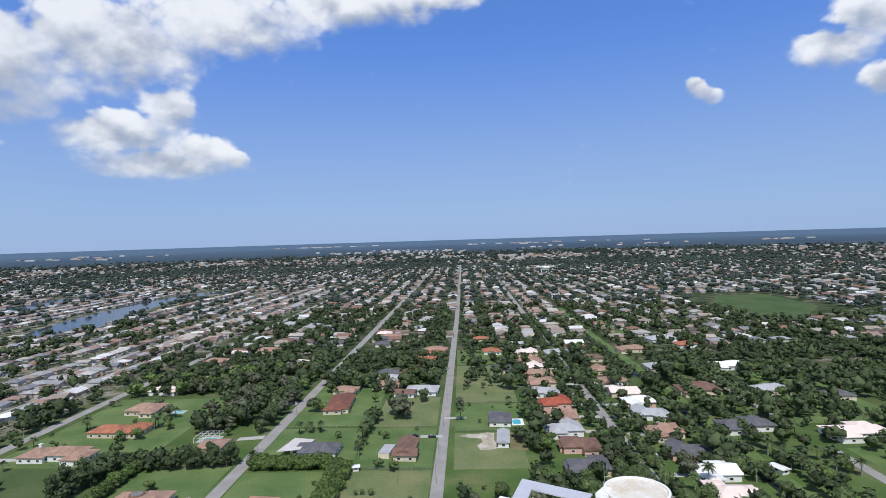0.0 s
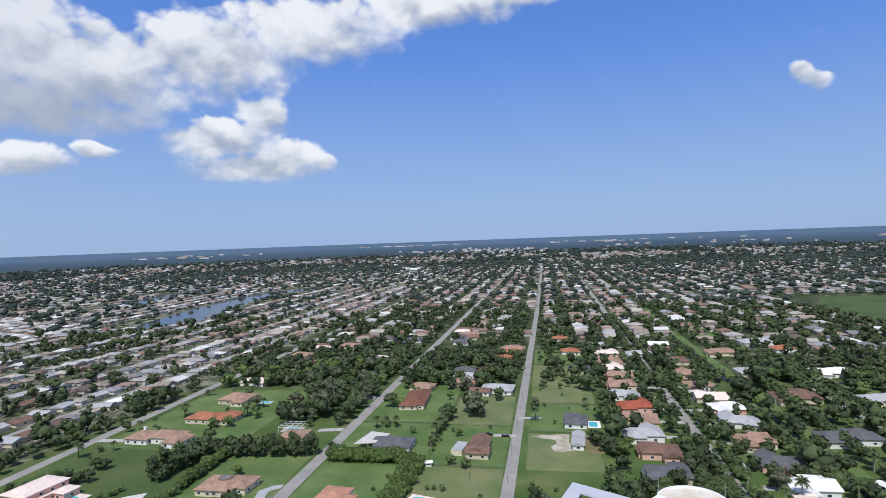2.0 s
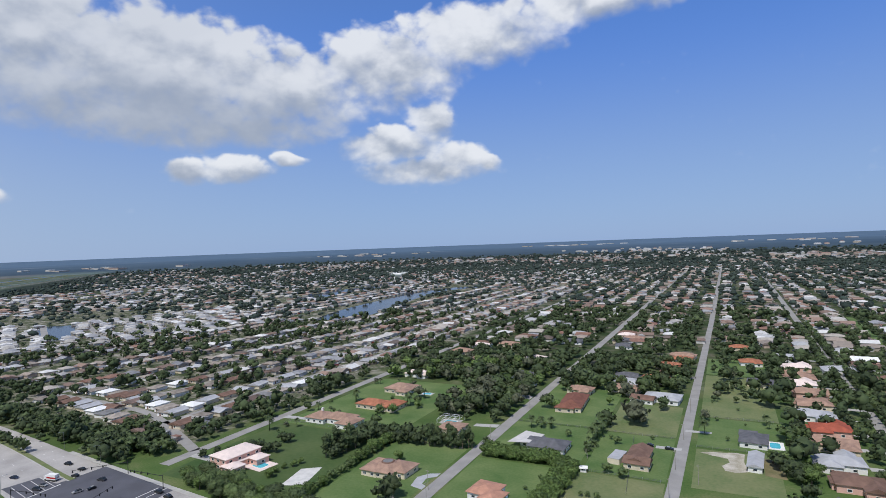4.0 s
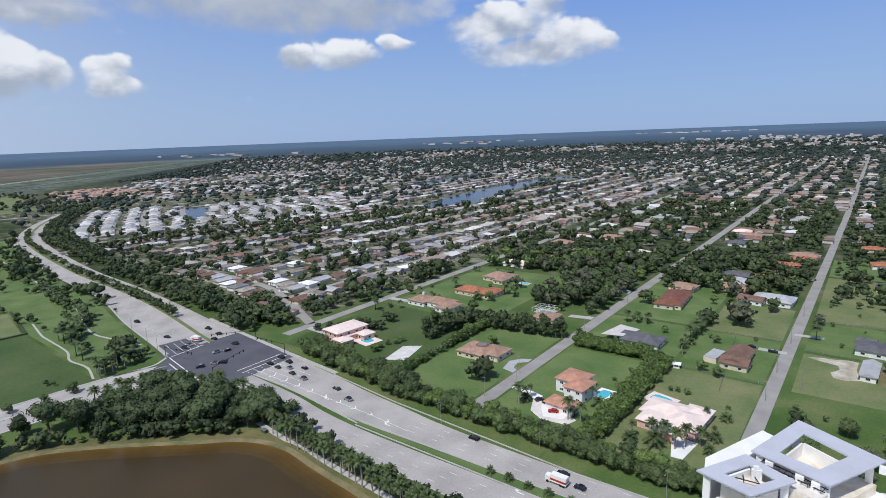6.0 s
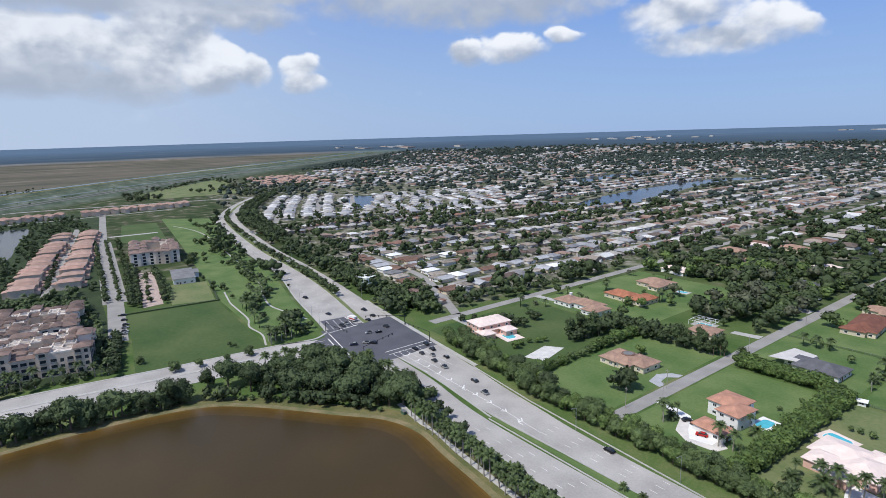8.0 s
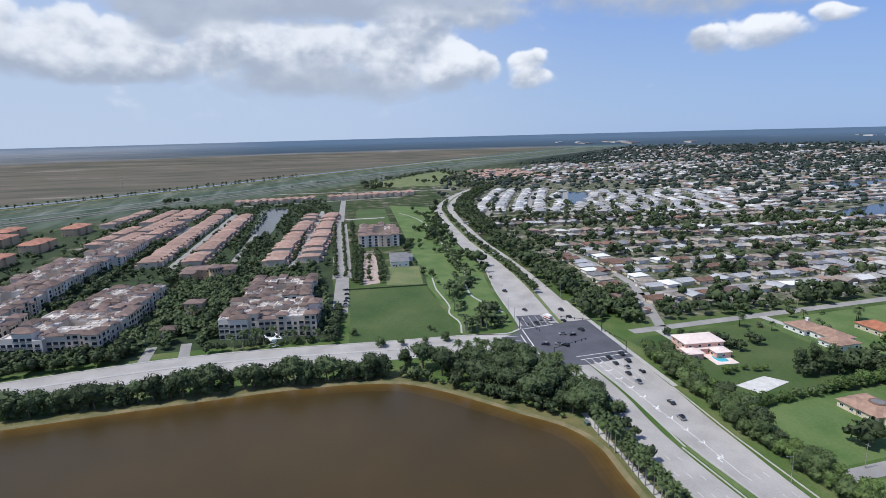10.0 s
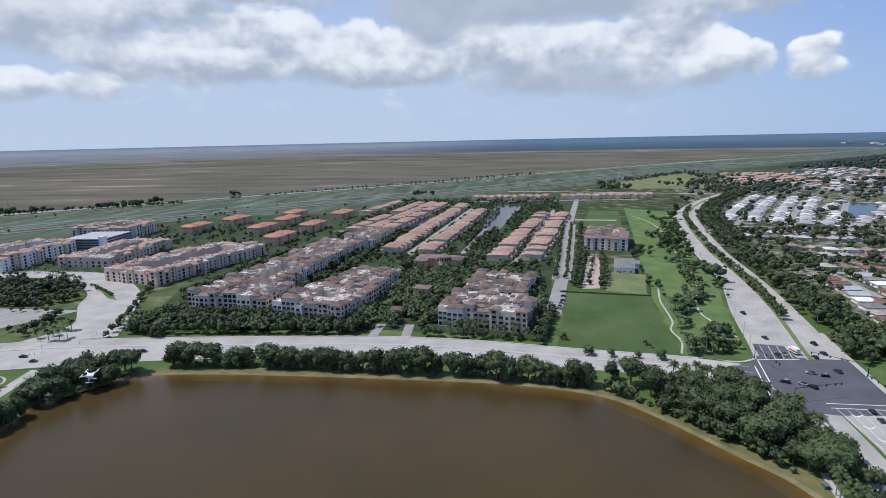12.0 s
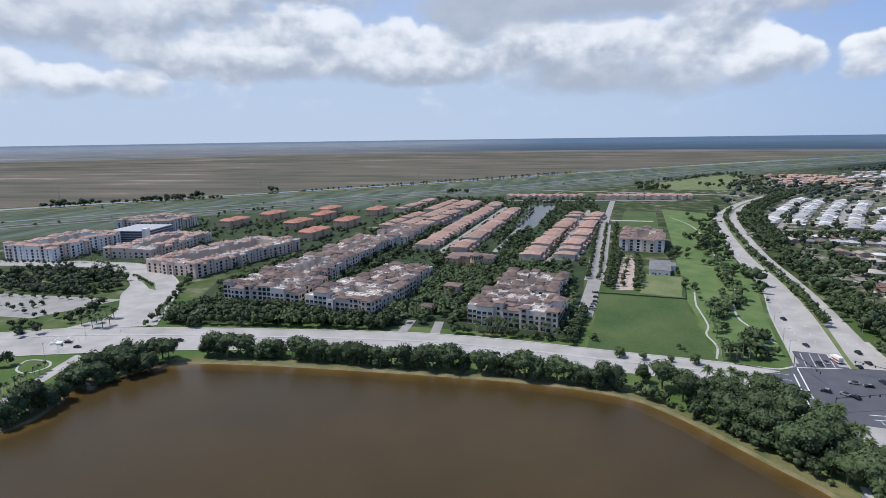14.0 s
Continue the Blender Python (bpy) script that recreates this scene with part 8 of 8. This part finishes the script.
def bungalow_mass(rows):
    rng, drives, cars = random.Random(77), Geo(), Geo()
    wall_v, roof = Geo(), {True: Geo(), False: Geo(), None: Geo()}
    for x, y, w, d, h, turn, white in rows:
        c, s = math.cos(radians(turn)), math.sin(radians(turn))
        z = ground_height(math.hypot(x, y))
        pieces = [(wall_v, Geo().box(-w / 2, -d / 2, 0, w / 2, d / 2, h))]
        gable = int(x * 7 + y) % 3 == 0
        pieces.append((roof[white], Geo().hip(-w / 2, -d / 2, w / 2, d / 2, h, min(w, d) * 0.17, 0.7, gable)))
        if math.hypot(x, y) < 1250:
            e = 1 if rng.random() < 0.5 else -1
            a0, a1 = sorted((e * w * 0.05, e * w * 0.45))
            b0, b1 = sorted((e * d * 0.3, e * d * 0.85))
            pieces += [(wall_v, Geo().box(a0, b0, 0, a1, b1, h - 0.2)), (roof[white], Geo().hip(a0, b0, a1, b1, h - 0.2, w * 0.07, 0.5, gable))]
            if rng.random() < 0.55:
                f = rng.uniform(-w * 0.4, 0)
                pieces.append((roof[rng.random() < 0.6], Geo().box(f, -d / 2 - e * 4.2 if e > 0 else d / 2, h - 0.5, f + w * 0.45, -d / 2 if e > 0 else d / 2 + 4.2, h - 0.3)))
            f = rng.uniform(-w * 0.5, w * 0.2)
            drives.box(x - 8, y + f, z + 0.02, x + 8, y + f + rng.uniform(3, 6), z + 0.1)
            if rng.random() < 0.75:
                cx, cy = x + rng.choice((-8, 8)) + rng.uniform(-1, 1), y + f + 1 + rng.uniform(0, 2)
                cars.box(cx - 2.2, cy - 0.9, z + 0.3, cx + 2.2, cy + 0.9, z + 0.95).box(cx - 1.2, cy - 0.75, z + 0.95, cx + 1.0, cy + 0.75, z + 1.5)
            for q in range(2):
                sx, sy, sw = x + rng.uniform(-12, 12), y + rng.uniform(-9, 9), rng.uniform(1.2, 2.6)
                roof[rng.random() < 0.5].box(sx, sy, z, sx + sw, sy + sw * rng.uniform(0.6, 1.8), z + rng.uniform(0.8, 2.3))
        for g, tmp in pieces:
            g.add([(x + a * c - b * s, y + a * s + b * c, e + z) for a, b, e in tmp.v], tmp.f)
    for nm, g, m, lab in (("bungalow_walls", wall_v, WALLS, "pale rendered walls of many small bungalows"), ("bungalow_roofs", roof[False], ROOFS, "brown, tan and grey roofs of many small bungalows"),
                          ("bungalow_white_roofs", roof[True], WHITEROOFS, "white and pale grey roofs of many small bungalows"),
                          ("clay_roofs", roof[None], TOWNROOF, "terracotta roofs of many houses beyond the white close"),
                          ("bungalow_drives", drives, CONCRETE, "pale concrete driveways beside many small bungalows"), ("parked_cars", cars, FARCARS, "many small cars parked on the driveways")):
        tagged(part(nm, g, m), lab, {"bungalow_drives": "driveways", "parked_cars": "cars"}.get(nm, "houses"), kind="stuff")


for b in BUNGALOWS:
    block_rect(b[0], b[1], b[2] + 2, b[3] + 2, b[5])
NEAR_BUNGALOWS = [b for b in BUNGALOWS if b[1] < 400 and b[0] > -490][:62]
bungalow_mass([b for b in BUNGALOWS if b not in NEAR_BUNGALOWS])


def wood_trees():
    """Chance places for trees, thick in the woods and gardens, none on fields."""
    rng = np.random.default_rng(3)
    near, far = [], []
    for x, y in zip(rng.uniform(-1500, 1300, 90000), rng.uniform(175, 2400, 90000)):
        r = math.hypot(x, y)
        side = -0.696 * x - 0.718 * y
        if side > 880 or abs(x) > 0.95 * y + 260 and x > 0 or -x > 3.2 * y + 100:
            continue
        grain = noise.noise(Vector((x * 0.012, y * 0.012, 0))) + 0.5 * noise.noise(Vector((x * 0.04, y * 0.04, 5)))
        p = (0.4 if y < 480 else 0.68) + 0.45 * grain
        if x > 165:
            p = 0.7 + 0.75 * grain
        if 215 < x < 620 and 300 < y < 560:
            p = 1.0
        if 380 < x < 540 and 735 < y < 1040 and abs(x - 455) < 80:
            p = 0
        if -262 < x < -14 and 425 < y < 680:
            p = 0.62 + 0.5 * grain
        elif -262 < x < 40 and y < 425:
            p = 0.0
        elif 40 < x < 170 and y < 640:
            p = 0.8
        if x < -270 and y < 1400:
            p = (0.55 if y > 430 else 0.48) + 0.75 * grain
            if y < 226 + 0.117 * (-x - 312) and x > -640:
                p = 0.75
        if -1150 < x < -700 and 270 < y < 760:
            p = 0.22
        if r > 1500:
            p = p * 0.9 + 0.15
        if rng.random() < p * (0.95 if r < 950 else 0.56) and free(x, y):
            (near if r < 950 else far).append((x, y))
    return near, far


NEARWOOD, FARWOOD = wood_trees()
NEARWOOD = NEARWOOD[:12000]
FARWOOD = FARWOOD[:9000]
small = [crown_geo(lobes_for(r, h, 2, 90 + k, 0.25), 30, 1.1, 90 + k, ICO0, 0.8, 0.25, 0.24) for k, (r, h) in enumerate(((4.2, 7.5), (3.6, 8.5), (4.8, 8.0), (3.0, 6.0)))]
tiny = [crown_geo(lobes_for(r, h, 0, 95 + k, 0.25), 7, 1.8, 95 + k, ICO0, 1.05, 0.25, 0.2) for k, (r, h) in enumerate(((5.0, 7.5), (6.0, 8.0), (4.5, 7.0)))]
rs = np.random.default_rng(8)
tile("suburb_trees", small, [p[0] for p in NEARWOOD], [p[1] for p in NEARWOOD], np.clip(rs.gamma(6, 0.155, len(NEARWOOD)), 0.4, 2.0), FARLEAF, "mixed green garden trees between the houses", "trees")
tile("distant_trees", tiny, [p[0] for p in FARWOOD], [p[1] for p in FARWOOD], rs.uniform(0.7, 1.5, len(FARWOOD)), HAZED_TREE, "distant woods and garden trees in a haze-tinted dark green", "trees")


PALEROOFS = palette("pale_commercial_roofing", [(0.5, 0.5, 0.52), (0.4, 0.38, 0.37), (0.36, 0.22, 0.18), (0.6, 0.6, 0.6), (0.3, 0.3, 0.32)])
# woods and roofs at the far edge of the town, evenly spread over the view
def far_town():
    rng, trees, roofs = random.Random(12), [], []

    def spot(near, far):
        a = radians(rng.uniform(-58, 78))
        r = 1 / rng.uniform(1 / far, 1 / near)
        return -r * math.sin(a), r * math.cos(a), r

    while len(trees) < 8000:
        x, y, r = spot(2150, 4600)
        lump = noise.noise(Vector((x * 0.0022, y * 0.0011, 7)))
        if -0.696 * x - 0.718 * y < 760 and rng.random() < 0.75 + 0.9 * lump:
            trees.append((x, y, rng.uniform(0.8, 1.7) * (1 + max(0, r - 2600) / 4200)))
    while len(roofs) < 1900:
        x, y, r = spot(2150, 4300)
        lump = noise.noise(Vector((x * 0.0022, y * 0.0011, 7)))
        if -0.696 * x - 0.718 * y < 700 and rng.random() < 0.5 - 1.2 * lump:
            roofs.append((x, y, rng.uniform(13, 26), rng.uniform(12, 20), rng.uniform(3.2, 5.5), rng.random() < 0.25))
    # shops, offices and warehouses: middle, spread, count, size
    for cx, cy, sx, sy, n, size in ((290, 3130, 100, 240, 14, 60), (-60, 3330, 260, 60, 16, 45), (-420, 4600, 420, 700, 46, 50), (-1490, 3263, 60, 60, 3, 60), (-1514, 3646, 90, 60, 3, 70), (-1190, 3131, 60, 60, 3, 80), (-2300, 3000, 300, 200, 10, 50),
                                     (-900, 5200, 500, 600, 18, 50), (1200, 5600, 900, 900, 18, 50), (3450, 6150, 300, 200, 8, 110), (-2700, 10800, 700, 500, 22, 150), (900, 9000, 1200, 900, 22, 120), (-4200, 6200, 900, 900, 16, 120), (-5200, 3300, 500, 300, 9, 150), (2100, 3300, 500, 400, 12, 50)):
        for k in range(n):
            roofs.append((cx + rng.gauss(0, sx * 0.6), cy + rng.gauss(0, sy * 0.6), size * rng.uniform(0.25, 1.0), size * rng.uniform(0.25, 0.6), rng.uniform(6.5, 13), True))
    return trees, roofs


rise_trees, rise_roofs = far_town()
tile("horizon_trees", tiny, [t[0] for t in rise_trees], [t[1] for t in rise_trees], [t[2] for t in rise_trees], HAZED_TREE, "woods on the far edge of the town", "trees")
g_wall, g_roof, g_pale = Geo(), Geo(), Geo()
for x, y, w, d, h, white in rise_roofs:
    x, y, z, s = warp(x, y)
    w, d, h = w * s, d * s, h * s
    g_wall.box(x - w / 2, y - d / 2, z - 2, x + w / 2, y + d / 2, z + h)
    (g_pale if white else g_roof).hip(x - w / 2, y - d / 2, x + w / 2, y + d / 2, z + h, (2.6 if w < 36 else 0.6) * s, 0.8 * s)
tagged(part("distant_walls", g_wall, WALLS), "pale walls of distant buildings", "houses", kind="stuff")
tagged(part("distant_pale_roofs", g_pale, PALEROOFS), "white and pinkish roofs of a distant commercial strip", "buildings", kind="stuff")
tagged(part("distant_roofs", g_roof, ROOFS), "pale roofs of distant houses and sheds", "houses", kind="stuff")
mast = base("radio_mast", "slim red and white banded radio mast above far roofs", "mast", *warp(-1027, 2368)[:3])
for k in range(5):
    part("mast_section", Geo().tube((0, 0, 8 * k), (0, 0, 8 * k + 8), 1.1 - 0.12 * k, 1.0 - 0.12 * k, 6), WHITE if k % 2 else REDROOF, mast)
KIND_MATS = {"broad": LEAF, "dark": LEAF_DARK, "light": LEAF_LIGHT, "grey": LEAF_GREY, "pine": LEAF_DARK, "bush": LEAF, "hedge": LEAF_LIGHT, "palm": FROND, "sabal": FROND, "coco": FROND}
for kind, spots in MASS.items():
    if kind in ("palm", "sabal", "coco"):
        shapes = [frond_crown(7.5, 3.9, 7, 0.55, 60 + k, 1.8).tube((0, 0, 0), (0, 0, 8), 0.25, 0.18, 5) for k in range(2)]
    else:
        shapes = [crown_geo(lobes_for(r, h, 3, 160 + k, 0.25), 62, 0.95, 160 + k, ICO0, 0.78, 0.25, 0.24) for k, (r, h) in enumerate(((4.6, 8.2), (4.2, 9.0), (5.2, 8.6)))]
    tile("distant_%s" % {"palm": "royal_palms", "sabal": "cabbage_palms", "coco": "feather_palms", "bush": "bushes", "hedge": "hedges"}.get(kind, kind + "_trees"), shapes, [t[0] for t in spots], [t[1] for t in spots], [t[2] * {"bush": 0.4, "hedge": 0.6}.get(kind, 1.0) for t in spots], KIND_MATS[kind],
         "many trees planted round the houses and apartments" if kind not in ("palm", "sabal", "coco") else "many palms planted round the houses and apartments", "trees")
for k, (x, y, w, d, h, turn, white) in enumerate(NEAR_BUNGALOWS):
    src = BUNGALOW_KINDS[(0, 3, 0, 5, 0)[k % 5] if white else (1, 2, 1, 2, 2, 4, 1)[k % 7]]
    copy_thing(src, pose(x, y, 0, 0, 0, turn + (90 if k % 2 else -90)))
# the patterns for the copies are not part of the place
for pattern in [t for kinds in TREES.values() for t in kinds] + BUNGALOW_KINDS + TOWN + CARS:
    for o in (*pattern.children_recursive, pattern):
        bpy.data.objects.remove(o)
